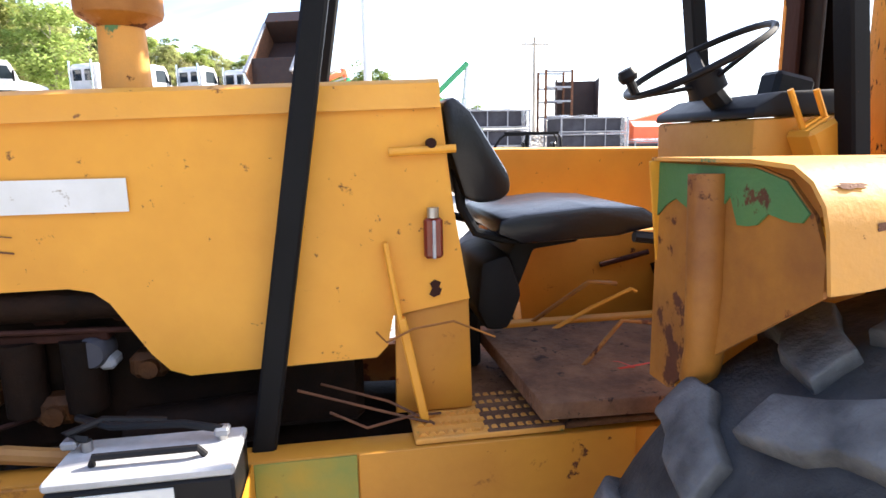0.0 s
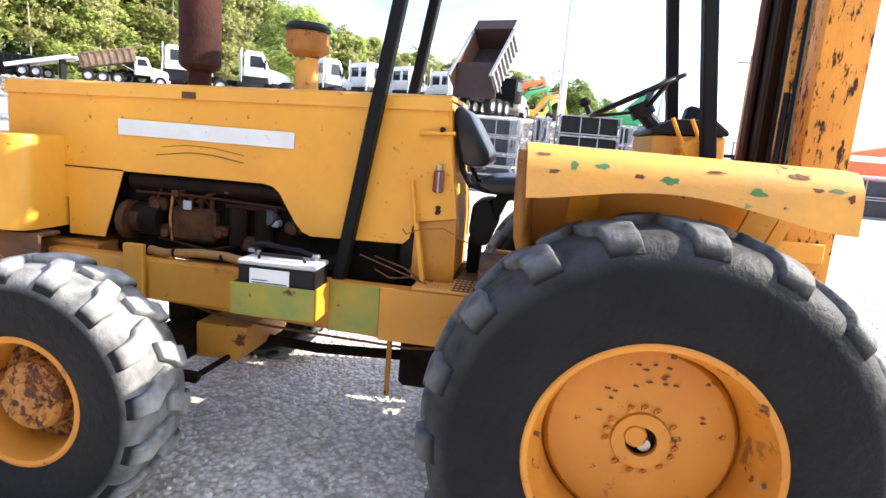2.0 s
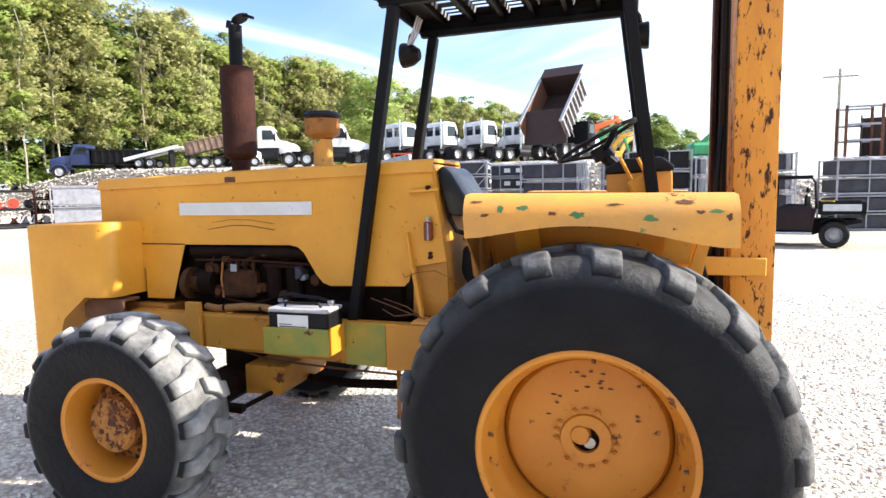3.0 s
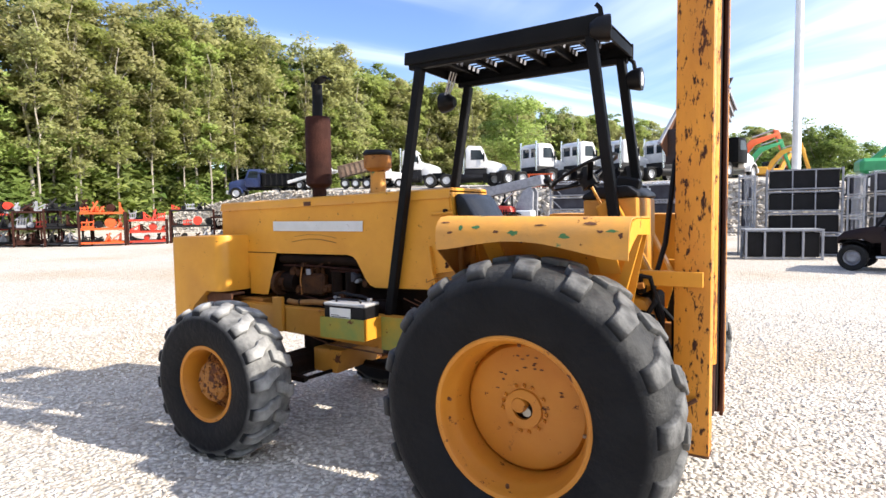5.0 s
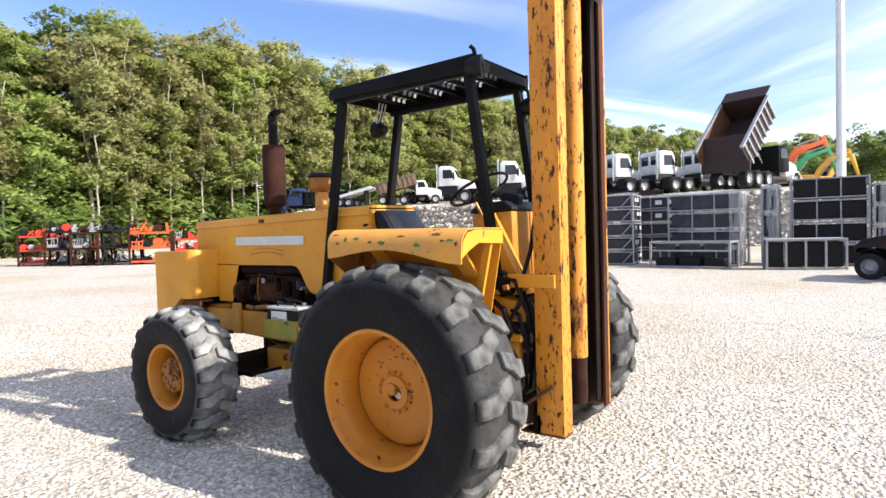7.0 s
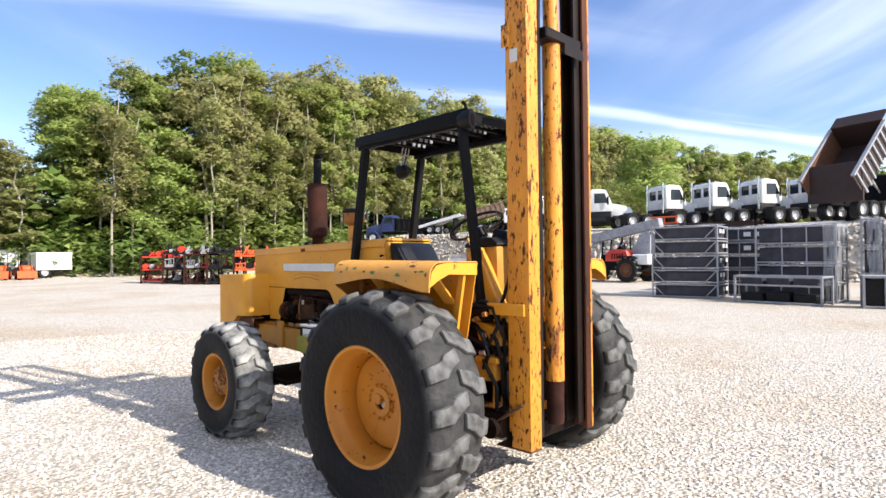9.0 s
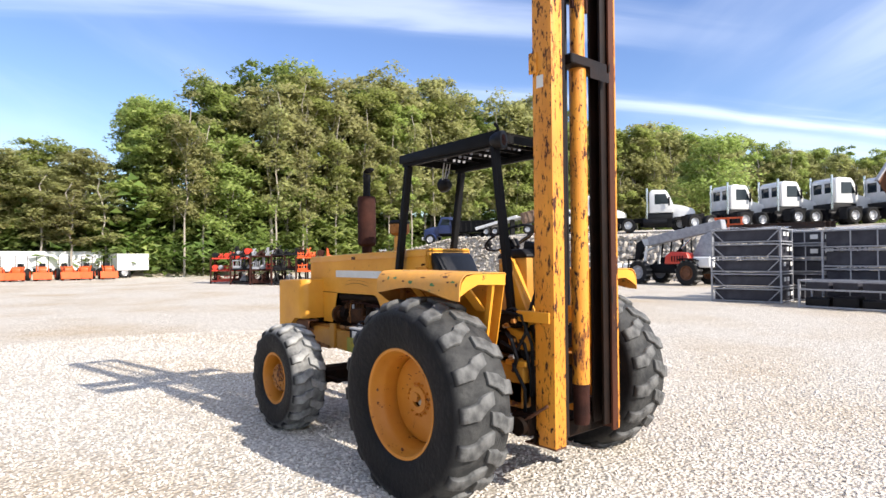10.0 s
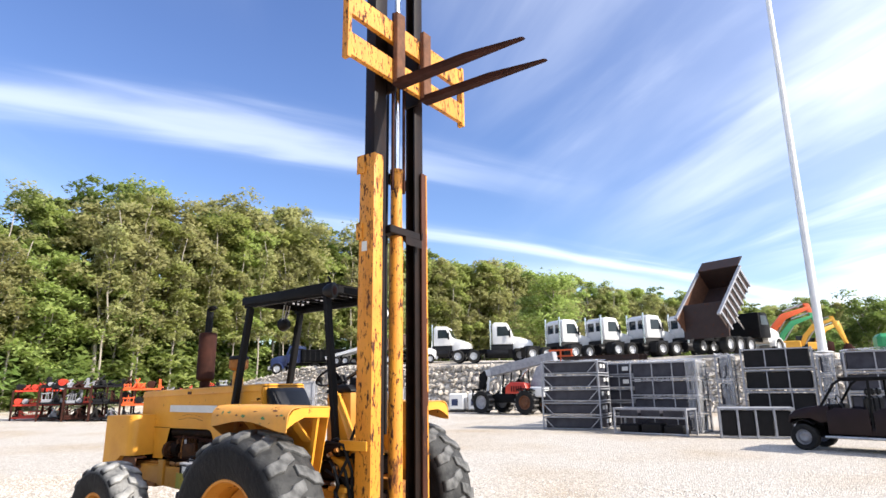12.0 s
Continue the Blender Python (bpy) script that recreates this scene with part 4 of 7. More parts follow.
bmesh.ops.transform(bm, matrix=pose(EX + 0.04, EY, 2.40, 0, -28, 0), verts=bm.verts)
add_bar(bm, (EX - 0.04, EY, 2.36), (EX - 0.03, EY, 2.40), 0.02, 0.02)
add_bar(bm, (EX + 0.06, EY, 2.42), (EX + 0.12, EY, 2.40), 0.02, 0.015)
part("rain_cap", bm, M["black"], exh)
air = new("air_pre_cleaner")
air.parent = fork
AX, AY = -0.415, 0.0
cyl_part("intake_pipe", (AX, AY, 1.56), (AX, AY, 1.76), 0.055, M["paint_worn"], air, 0.05)
bm = bm_new()
add_lathe(bm, [(0.05, 1.74), (0.09, 1.765), (0.094, 1.775), (0.094, 1.845), (0.09, 1.85)], (AX, AY, 0), "z", 28)
part("bowl", bm, M["paint_grimy_shaded"], air)
bm = bm_new()
add_lathe(bm, [(0.092, 1.85), (0.1, 1.856), (0.1, 1.868), (0.085, 1.885), (0.0, 1.892)], (AX, AY, 0), "z", 28)
part("cap", bm, M["plastic"], air)

# operator's place
box_part("floor_plate", (0.36, -0.365, 0.835), (1.25, 0.365, 0.85), M["board"], fork, 0.003)
bm = bm_new()
add_prism(bm, [(0.465, -0.415), (0.435, 0.04), (1.05, 0.07), (1.04, -0.44)], "z", 0.885, 0.925, 0.004)
for v in bm.verts:
    v.co.z += 0.04 * (v.co.y + 0.43)
part("loose_floor_board", bm, M["board"], fork, "rusty loose floor panel lying askew")
box_part("board_prop", (0.62, -0.30, 0.851), (0.90, -0.1, 0.888), M["rust_dark"], fork, 0.004)
box_part("board_edge_strip", (0.50, 0.045, 0.851), (1.05, 0.085, 0.955), M["paint_shaded"], fork, 0.004)
bm = bm_new()
add_prism(bm, [(0.60, 1.17), (0.64, 0.851), (1.12, 0.851), (1.14, 1.17)], "y", 0.30, 0.54, 0.012)
part("hydraulic_tank", bm, M["paint_shaded"], fork)
tube_part("lever", [(0.63, 0.02, 0.93), (0.75, 0.0, 1.0), (0.86, -0.02, 1.055), (0.875, -0.02, 1.045)], 0.006, M["paint"], fork)
tube_part("lever", [(0.90, 0.28, 1.06), (1.06, 0.26, 1.10)], 0.009, M["rust_dark"], fork)
box_part("step_plate", (0.20, -0.368, 0.833), (0.535, -0.16, 0.846), M["paint_worn"], fork, 0.002, "serrated yellow step plate")
for i in range(5):
    bm = bm_new()
    y = -0.35 + 0.042 * i
    pts = [(0.205, 0.8465)]
    for k in range(16):
        pts += [(0.208 + 0.02 * k, 0.8465), (0.214 + 0.02 * k, 0.853), (0.222 + 0.02 * k, 0.853)]
    pts += [(0.53, 0.8465)]
    add_prism(bm, pts + [(0.53, 0.8455), (0.205, 0.8455)], "y", y - 0.006, y + 0.006)
    part("step_tread", bm, M["paint_worn"], fork)
seat = new("seat")
seat.parent, seat.location = fork, (-0.022, 0, -0.01)
bm = bm_new()
add_prism(bm, [(0.445, 1.265), (0.45, 1.30), (0.51, 1.312), (0.68, 1.325), (0.81, 1.318), (0.855, 1.29), (0.85, 1.268), (0.81, 1.262), (0.75, 1.25), (0.51, 1.24)], "y", -0.21, 0.21, 0.018)
part("cushion", bm, M["vinyl"], seat)
bm = bm_new()
add_prism(bm, [(0.315, 1.57), (0.345, 1.585), (0.385, 1.55), (0.475, 1.405), (0.48, 1.365), (0.455, 1.345), (0.40, 1.34), (0.365, 1.355), (0.33, 1.47)], "y", -0.21, 0.21, 0.018)
part("backrest", bm, M["vinyl"], seat)
tube_part("seat_bracket", [(0.355, -0.17, 1.42), (0.365, -0.175, 1.33), (0.40, -0.175, 1.27), (0.47, -0.17, 1.25), (0.56, -0.17, 1.245)], 0.012, M["black"], seat)
tube_part("seat_bracket", [(0.355, 0.17, 1.42), (0.365, 0.175, 1.33), (0.40, 0.175, 1.27), (0.47, 0.17, 1.25), (0.56, 0.17, 1.245)], 0.012, M["black"], seat)
tube_part("seat_lever", [(0.78, -0.22, 1.25), (0.86, -0.225, 1.24)], 0.014, M["plastic"], seat)
bm = bm_new()
add_prism(bm, [(0.395, 1.18), (0.47, 1.20), (0.505, 1.09), (0.47, 1.0), (0.41, 1.0), (0.385, 1.06)], "y", -0.15, 0.16, 0.02)
add_box(bm, (0.375, 0.0, 0.85), (0.43, 0.14, 1.02), 0.01)
add_prism(bm, [(0.46, 1.16), (0.50, 1.24), (0.66, 1.24), (0.66, 1.215), (0.54, 1.20), (0.50, 1.10)], "y", -0.12, 0.16, 0.008)
part("seat_pedestal", bm, M["black"], fork)
tube_part("lever", [(0.62, -0.24, 0.92), (0.72, -0.25, 1.04), (0.80, -0.25, 1.03)], 0.0055, M["paint_grimy_shaded"], fork)
tube_part("lever", [(0.55, 0.1, 0.9), (0.72, -0.05, 1.09), (0.8, -0.05, 1.08)], 0.006, M["paint_grimy_shaded"], fork)
tube_part("red_wire", [(0.62, -0.20, 0.925), (0.72, -0.24, 0.93), (0.74, -0.28, 0.93), (0.70, -0.28, 0.93), (0.80, -0.26, 0.93)], 0.004, M["red"], fork, 6)
# dashboard, steering
bm = bm_new()
add_prism(bm, [(1.085, 1.02), (1.07, 1.515), (1.345, 1.525), (1.355, 1.02)], "y", -0.20, 0.26, 0.012)
part("dash_panel", bm, M["paint_shaded"], fork)
bm = bm_new()
add_prism(bm, [(1.063, 1.516), (1.068, 1.54), (1.14, 1.58), (1.30, 1.585), (1.352, 1.545), (1.352, 1.527)], "y", -0.205, 0.265, 0.01)
part("dash_cover", bm, M["plastic"], fork)
wheel = new("steering_wheel")
wheel.parent, wheel.matrix_basis = fork, pose(1.02, -0.02, 1.672, 0, -28, 0)
ring = [(0.195 * math.cos(2 * math.pi * k / 32), 0.195 * math.sin(2 * math.pi * k / 32), 0) for k in range(32)]
tube_part("rim", ring, 0.0095, M["plastic"], wheel, 10, True)
for k in range(3):
    a = 2 * math.pi * (k + 0.5) / 3
    bm = bm_new()
    add_bar(bm, (0.03 * math.cos(a), 0.03 * math.sin(a), -0.06), (0.2 * math.cos(a), 0.2 * math.sin(a), 0), 0.035, 0.012, 0.004)
    part("spoke", bm, M["plastic"], wheel)
cyl_part("hub", (0, 0, -0.09), (0, 0, -0.03), 0.05, M["plastic"], wheel)
bm = bm_new()
add_cyl(bm, (-0.2, -0.02, 0.01), (-0.2, -0.02, 0.045), 0.012, None, 10)
add_lathe(bm, [(0.0, 0.08), (0.02, 0.078), (0.026, 0.06), (0.02, 0.045), (0.0, 0.042)], (-0.2, -0.02, 0), "z", 14)
part("spinner_knob", bm, M["plastic"], wheel)
tube_part("steering_column", [(1.05, -0.02, 1.61), (1.16, -0.02, 1.50)], 0.03, M["plastic"], fork)
for x in (1.15, 1.22):
    tube_part("control_lever", [(x + 0.09, -0.23, 1.36), (x - 0.02, -0.24, 1.58)], 0.0075, M["paint"], fork)
bm = bm_new()
add_box(bm, (-0.06, -0.04, 0), (0.06, 0.04, 0.08), 0.012, pose(1.26, -0.05, 1.555, 0, 12, 0))
part("gauge_pod", bm, M["plastic"], fork)

# fenders over the drive wheels
def fender(s):
    f = new("fender")
    f.parent = fork
    x0, x1 = 0.608, 1.485
    yi = 0.562
    bm = bm_new()
    n = 16
    V = []
    for i in range(n + 1):
        t = i / n
        x = x0 + (x1 - x0) * t
        drop = 0.150 - 0.055 * math.sin(math.pi * min(1, t * 1.05)) ** 1.5 + 0.015 * t
        zt = 1.44 - 0.010 * t
        cut = 0.012 * max(0.0, 1 - 6.0 * t)
        row = [(x, s * yi, zt), (x, s * 0.82, zt + 0.004)] + [(x + cut * (0.15 + 0.45 * a / 1.5), s * (0.865 + 0.09 * math.sin(a)), zt - 0.082 + 0.086 * math.cos(a)) for a in (0.35, 0.75, 1.15, 1.5)] + [(x + cut, s * 0.960, zt - drop)]
        V.append([bm.verts.new(p) for p in row])
    for i in range(n):
        for j in range(len(V[0]) - 1):
            bm.faces.new((V[i][j], V[i + 1][j], V[i + 1][j + 1], V[i][j + 1]))
    bmesh.ops.recalc_face_normals(bm, faces=bm.faces)
    bmesh.ops.solidify(bm, geom=list(bm.faces), thickness=0.006)
    part("fender_top", bm, M["paint_worn"], f, "chipped yellow fender skin with green undercoat showing")
    bm = bm_new()
    add_prism(bm, [(s * 0.567, 1.04), (s * 0.567, 1.432), (s * 0.82, 1.434), (s * 0.88, 1.420), (s * 0.925, 1.38), (s * 0.948, 1.33), (s * 0.948, 1.285), (s * 0.72, 1.12), (s * 0.63, 1.04)], "x", x0 + 0.012, x0 + 0.018)
    # darkened in the colour because it faces away from the sun
    part("fender_end_plate", bm, M["paint_grimy_shaded"], f)
    rag = random.Random(31)
    low_edge = [(0.93 - 0.02 * k, 1.385 + 0.012 * rag.uniform(-1, 1) - 0.035 * max(0.0, 1 - abs(k - 12) / 4) - 0.004 * k * (k < 8)) for k in range(1, 16)]
    prism_part("green_corner", [(s * 0.5685, 1.431), (s * 0.82, 1.4315), (s * 0.878, 1.418), (s * 0.92, 1.382)] + [(s * y, z) for y, z in low_edge] + [(s * 0.60, 1.36), (s * 0.569, 1.335)], "x", x0 + 0.0085, x0 + 0.0115, M["green"], f, 0.0, "green old paint showing on the fender corner")
    bm = bm_new()
    for (xa, za), (xb, zb) in (((x0, 1.434), (x0 + 0.022, 1.25)), ((x0 + 0.022, 1.25), (x0 + 0.068, 1.04)), ((x0 + 0.068, 1.04), (x0 + 0.10, 0.86))):
        add_bar(bm, (xa, s * 0.571, za), (xb, s * 0.571, zb), 0.018, 0.006)
    part("end_flange", bm, M["paint"], f)
    tube_part("end_tube", [(x0 + 0.002, s * 0.728, 1.42), (x0 + 0.004, s * 0.735, 1.25), (x0 + 0.014, s * 0.725, 1.14), (x0 + 0.03, s * 0.69, 1.08)], 0.030, M["paint_grimy_shaded"], f, 16)
    bm = bm_new()
    add_prism(bm, [(x0 + 0.10, 0.85), (x0 + 0.068, 1.04), (x0 + 0.022, 1.25), (x0, 1.434), (x1, 1.424), (x1 - 0.08, 1.0), (x1 - 0.12, 0.85)], "y", s * 0.555, s * 0.561)
    part("inner_panel", bm, M["paint"], f)
    bm = bm_new()
    add_prism(bm, [(s * 0.955, 1.29), (s * 0.938, 1.37), (s * 0.90, 1.41), (s * 0.82, 1.425), (s * 0.562, 1.42), (s * 0.562, 1.35), (s * 0.80, 1.36), (s * 0.88, 1.33)], "x", x1 - 0.008, x1)
    part("front_lip", bm, M["paint"], f)
    bm = bm_new()
    add_bar(bm, (x1 - 0.02, s * 0.66, 1.40), (x1 - 0.16, s * 0.60, 0.92), 0.04, 0.02)
    part("fender_brace", bm, M["paint"], f)
    prng = random.Random(40 + s)
    rows = [(0.745, 1.39, 0.030, 0.028, 0), (0.82, 1.392, 0.050, 0.018, 0), (0.785, 1.335, 0.040, 0.030, 0), (1.0, 1.368, 0.055, 0.026, 0), (1.225, 1.352, 0.058, 0.032, 0), (1.195, 1.325, 0.055, 0.013, 0),
            (1.385, 1.318, 0.055, 0.055, 0), (1.42, 1.378, 0.055, 0.014, 0), (1.33, 1.408, 0.055, 0.016, 1), (0.69, 1.368, 0.038, 0.013, 1), (0.92, 1.374, 0.030, 0.016, 1), (1.375, 1.376, 0.035, 0.014, 1), (1.455, 1.36, 0.02, 0.03, 1),
            (1.12, 1.402, 0.06, 0.008, 1), (0.66, 1.415, 0.05, 0.008, 1), (1.28, 1.33, 0.02, 0.014, 1), (1.04, 1.33, 0.014, 0.01, 1)]
    for px, pz, pw, ph, kind_ in rows:
        px += 0.0 if s < 0 else prng.uniform(-0.05, 0.05)
        bm = bm_new()
        ring = []
        for k in range(14):
            a = 2 * math.pi * k / 14
            q = prng.uniform(0.55, 1.15)
            x, z = px + 0.5 * pw * q * math.cos(a), pz + 0.5 * ph * q * math.sin(a)
            zc = 1.358 - 0.010 * (x - x0) / (x1 - x0)
            c = min(1.0, max(-1.0, (z - zc) / 0.086))
            a_ = max(0.2, min(1.5, math.acos(c)))
            ring.append(bm.verts.new((x, s * (0.865 + 0.0906 * math.sin(a_)), z)))
        mid = bm.verts.new((px, s * (0.8652 + 0.0906 * math.sin(math.acos(min(1.0, max(-1.0, (pz - 1.358 + 0.010 * (px - x0) / (x1 - x0)) / 0.086))))), pz))
        for k in range(14):
            bm.faces.new((mid, ring[k], ring[(k + 1) % 14]))
        bmesh.ops.recalc_face_normals(bm, faces=bm.faces)
        part("bare_patch", bm, M["green"] if kind_ == 0 else M["rust"], f, "green undercoat patch" if kind_ == 0 else "rusty scuff")
    for x in (0.80, 1.33):
        bm = bm_new()
        add_bar(bm, (x, s * 0.86, 1.425), (x, s * 0.625, 1.18), 0.09, 0.012)
        part("fender_stay", bm, M["paint"], f)


fender(-1)
fender(1)

# canopy
canopy = new("canopy")
canopy.parent = fork
POSTS = [((-0.125, 0.80), (0.13, 2.30)), ((1.33, 0.90), (1.14, 2.34))]
for s in (-1, 1):
    for (xb, zb), (xt, zt) in POSTS:
        bm = bm_new()
        add_bar(bm, (xb, s * 0.300, zb), (xt, s * 0.300, zt), 0.05, 0.06, 0.006)
        part("post", bm, M["black"], canopy)
for s in (-1, 1):
    bm = bm_new()
    add_prism(bm, [(0.04, 2.325), (0.045, 2.395), (1.205, 2.425), (1.205, 2.33), (1.14, 2.325)], "y", s * 0.335, s * 0.318, 0.003)
    part("roof_side_rail", bm, M["black"], canopy)
    add = bm_new()
    add_bar(add, (0.06, s * 0.30, 2.315), (1.18, s * 0.30, 2.33), 0.04, 0.035, 0.004)
    part("roof_tube", add, M["black"], canopy)
# roof sheet: strips with rows of short slots between them
bm = bm_new()
def roof_z(x):
    return 2.386 + 0.026 * (x - 0.04) / 1.165
def sheet(xa, xb, ya, yb):
    add_prism(bm, [(xa, roof_z(xa)), (xa, roof_z(xa) + 0.003), (xb, roof_z(xb) + 0.003), (xb, roof_z(xb))], "y", ya, yb)
xs = 0.045
for band in range(6):
    xc = 0.272 + 0.165 * band
    sheet(xs, xc - 0.036, -0.316, 0.316)
    ys = -0.316
    for group in ((-0.20, 0.02) if band % 2 else (-0.12, 0.10)):
        for k in range(3):
            y = group + 0.058 * k
            sheet(xc - 0.036, xc + 0.036, ys, y)
            ys = y + 0.038
    sheet(xc - 0.036, xc + 0.036, ys, 0.316)
    xs = xc + 0.036
sheet(xs, 1.203, -0.316, 0.316)
part("roof_panel", bm, M["black"], canopy, "black sheet roof pierced by short slots")
# pale tabs added below the slots, to catch sun and show as bright dots
bm = bm_new()
add_box(bm, (-0.0015, 0.004, -0.026), (0.0015, 0.034, -0.001), 0, pose(0, 0, 0, 0, 12, 0))
sun_catcher_mesh = finish("slot_tab", bm, M["galv_dull"], False)
for band in range(6):
    xc = 0.272 + 0.165 * band
    for group in ((-0.20, 0.02) if band % 2 else (-0.12, 0.10)):
        for k in range(3):
            tab = new("slot_tab", sun_catcher_mesh)
            tab.parent, tab.location = canopy, (xc - 0.034, group + 0.058 * k, roof_z(xc - 0.034))
for x, z in ((0.048, 2.33), (1.195, 2.345)):
    box_part("roof_end_rail", (x - 0.008, -0.317, z), (x + 0.008, 0.317, z + 0.055), M["black"], canopy, 0.002)
for k in range(6):
    x = 0.19 + 0.165 * k
    box_part("roof_rib", (x - 0.010, -0.316, 2.362), (x + 0.010, 0.316, 2.386), M["black"], canopy, 0.002)

def work_lamp(at, rz, glass="lens"):
    lp = new("work_lamp")
    lp.parent, lp.matrix_basis = canopy, pose(*at, 0, 0, rz)
    bm = bm_new()
    add_lathe(bm, [(0.0, -0.085), (0.03, -0.08), (0.055, -0.045), (0.066, 0.0), (0.066, 0.018), (0.058, 0.02)], (0, 0, 0), "x", 24)
    part("housing", bm, M["plastic"], lp)
    bm = bm_new()
    add_lathe(bm, [(0.058, 0.012), (0.04, 0.02), (0.0, 0.024)], (0, 0, 0), "x", 24)
    part("lens", bm, M[glass], lp)
    tube_part("bracket", [(-0.02, 0, 0.05), (-0.03, 0, 0.1), (-0.05, 0.0, 0.12)], 0.012, M["black"], lp)


work_lamp((1.24, 0.315, 2.215), 0)
work_lamp((1.22, -0.31, 2.35), 20, "rust_dark")
work_lamp((0.0, 0.20, 2.19), 180)
for dy in (0.0, 0.035, 0.07):
    tube_part("lamp_cable", [(0.10, 0.12 + dy, 2.37), (0.07, 0.13 + dy, 2.30), (0.03, 0.16 + 0.6 * dy, 2.235)], 0.006, M["galv"], canopy)

# mast
mast = new("mast")
mast.parent = fork
MB, MF = 1.555, 1.712
for s, lo, hi in ((-1, -0.36, -0.25), (1, 0.25, 0.345)):
    o = -0.36 if s < 0 else 0.345
    i_ = -0.25 if s < 0 else 0.27
    web = o - s * 0.018
    bm = bm_new()
    add_prism(bm, [(MB, o), (MF, o), (MF, i_), (MF - 0.018, i_), (MF - 0.018, web), (MB + 0.018, web), (MB + 0.018, i_), (MB, i_)], "z", 0.315, 3.44, 0.003)
    if s < 0:
        part("outer_mast_rail", bm, M["paint_rusty"], mast, "rust-spotted yellow channel")
    else:
        part("outer_mast_rail", bm, M["rail_rust"], mast, "red-brown rusted channel with yellow outer edge")
        box_part("painted_edge", (MB - 0.002, o - 0.014, 0.32), (MF + 0.002, o + 0.0025, 3.435), M["paint_rusty"], mast, 0.002)
    bm = bm_new()
    i2, o2 = i_ - s * 0.065, web - s * 0.006
    add_prism(bm, [(MB + 0.026, o2), (MF - 0.026, o2), (MF - 0.026, i2), (MF - 0.042, i2), (MF - 0.042, o2 - s * 0.016), (MB + 0.042, o2 - s * 0.016), (MB + 0.042, i2), (MB + 0.026, i2)], "z", 0.36, 5.92, 0.002)
    part("inner_mast_rail", bm, M["black_rail"], mast, "greasy black inner channel")
    box_part("rail_lug", (MB - 0.03, min(o, o + s * 0.012), 3.28), (MB + 0.06, max(o, o + s * 0.012), 3.44), M["paint_rusty"], mast, 0.004)
    box_part("rail_lug", (MB - 0.025, min(o, o + s * 0.012), 2.72), (MB + 0.04, max(o, o + s * 0.012), 2.86), M["paint_rusty"], mast, 0.004)
    bm = bm_new()
    add_box(bm, (1.40, min(o - s * 0.02, o + s * 0.015), 1.10), (MF - 0.03, max(o - s * 0.02, o + s * 0.015), 1.172), 0.004)
    part("tilt_bracket", bm, M["paint"], mast)
    bm = bm_new()
    add_cyl(bm, (1.10, s * 0.33, 1.02), (1.30, s * 0.345, 1.10), 0.045, None, 18)
    part("tilt_cylinder", bm, M["engine"], mast)
    cyl_part("tilt_rod", (1.30, s * 0.345, 1.10), (1.46, s * 0.35, 1.13), 0.02, M["chrome"], mast)
    bm = bm_new()
    add_bar(bm, (1.20, s * 0.24, 1.50), (1.42, s * 0.24, 1.06), 0.09, 0.10, 0.01)
    part("mast_support_arm", bm, M["paint"], mast)
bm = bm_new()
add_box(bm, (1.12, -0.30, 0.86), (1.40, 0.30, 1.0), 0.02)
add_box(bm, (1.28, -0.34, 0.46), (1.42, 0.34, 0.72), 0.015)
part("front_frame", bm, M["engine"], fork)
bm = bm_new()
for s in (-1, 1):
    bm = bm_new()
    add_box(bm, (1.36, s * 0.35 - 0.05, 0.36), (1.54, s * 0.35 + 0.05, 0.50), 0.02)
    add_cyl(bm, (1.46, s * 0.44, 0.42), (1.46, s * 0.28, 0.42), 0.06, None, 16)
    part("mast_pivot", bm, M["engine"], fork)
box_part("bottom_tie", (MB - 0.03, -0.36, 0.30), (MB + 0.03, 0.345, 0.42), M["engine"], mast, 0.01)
box_part("mast_foot_plate", (MB - 0.1, -0.36, 0.303), (MF + 0.002, -0.25, 0.314), M["rust"], mast, 0.002)
box_part("cross_tie", (MB - 0.028, -0.33, 3.30), (MB - 0.004, 0.32, 3.40), M["black_rail"], mast, 0.004)
box_part("rail_label", (1.59, -0.3625, 2.62), (1.645, -0.3603, 2.70), M["decal"], mast, 0.0, "small white sticker")
lc = new("lift_cylinder")
lc.parent = mast
LX, LY = 1.645, 0.0
bm = bm_new()
add_lathe(bm, [(0.0, 0.40), (0.05, 0.40), (0.055, 0.43), (0.055, 0.66), (0.058, 0.67)], (LX, LY, 0), "z", 28)
part("cylinder_base", bm, M["rust_dark"], lc, "dark greasy cylinder foot")
bm = bm_new()
add_lathe(bm, [(0.04, 0.66), (0.0585, 0.67), (0.0585, 2.84), (0.05, 2.85), (0.05, 3.36), (0.058, 3.37), (0.058, 3.40), (0.03, 3.41)], (LX, LY, 0), "z", 28)
part("barrel", bm, M["paint_rusty"], lc)
cyl_part("piston_rod", (LX, LY, 3.40), (LX, LY, 5.80), 0.027, M["chrome"], lc, seg=20)
bm = bm_new()
add_box(bm, (LX - 0.06, -0.16, 2.80), (LX + 0.075, 0.24, 2.87), 0.008)
add_prism(bm, [(LX + 0.05, 2.80), (LX + 0.09, 2.80), (LX + 0.09, 2.73), (LX + 0.06, 2.77)], "y", 0.02, 0.24)
part("cylinder_clamp", bm, M["black_rail"], lc, "black clamp bracket")
for y in (-0.075, 0.075):
    tube_part("hydraulic_hose", [(MB + 0.05, y, 1.2), (MB + 0.045, y, 2.5), (MB + 0.05, y, 4.0), (MB + 0.06, y, 4.7)], 0.012, M["plastic"], mast)
    bm = bm_new()
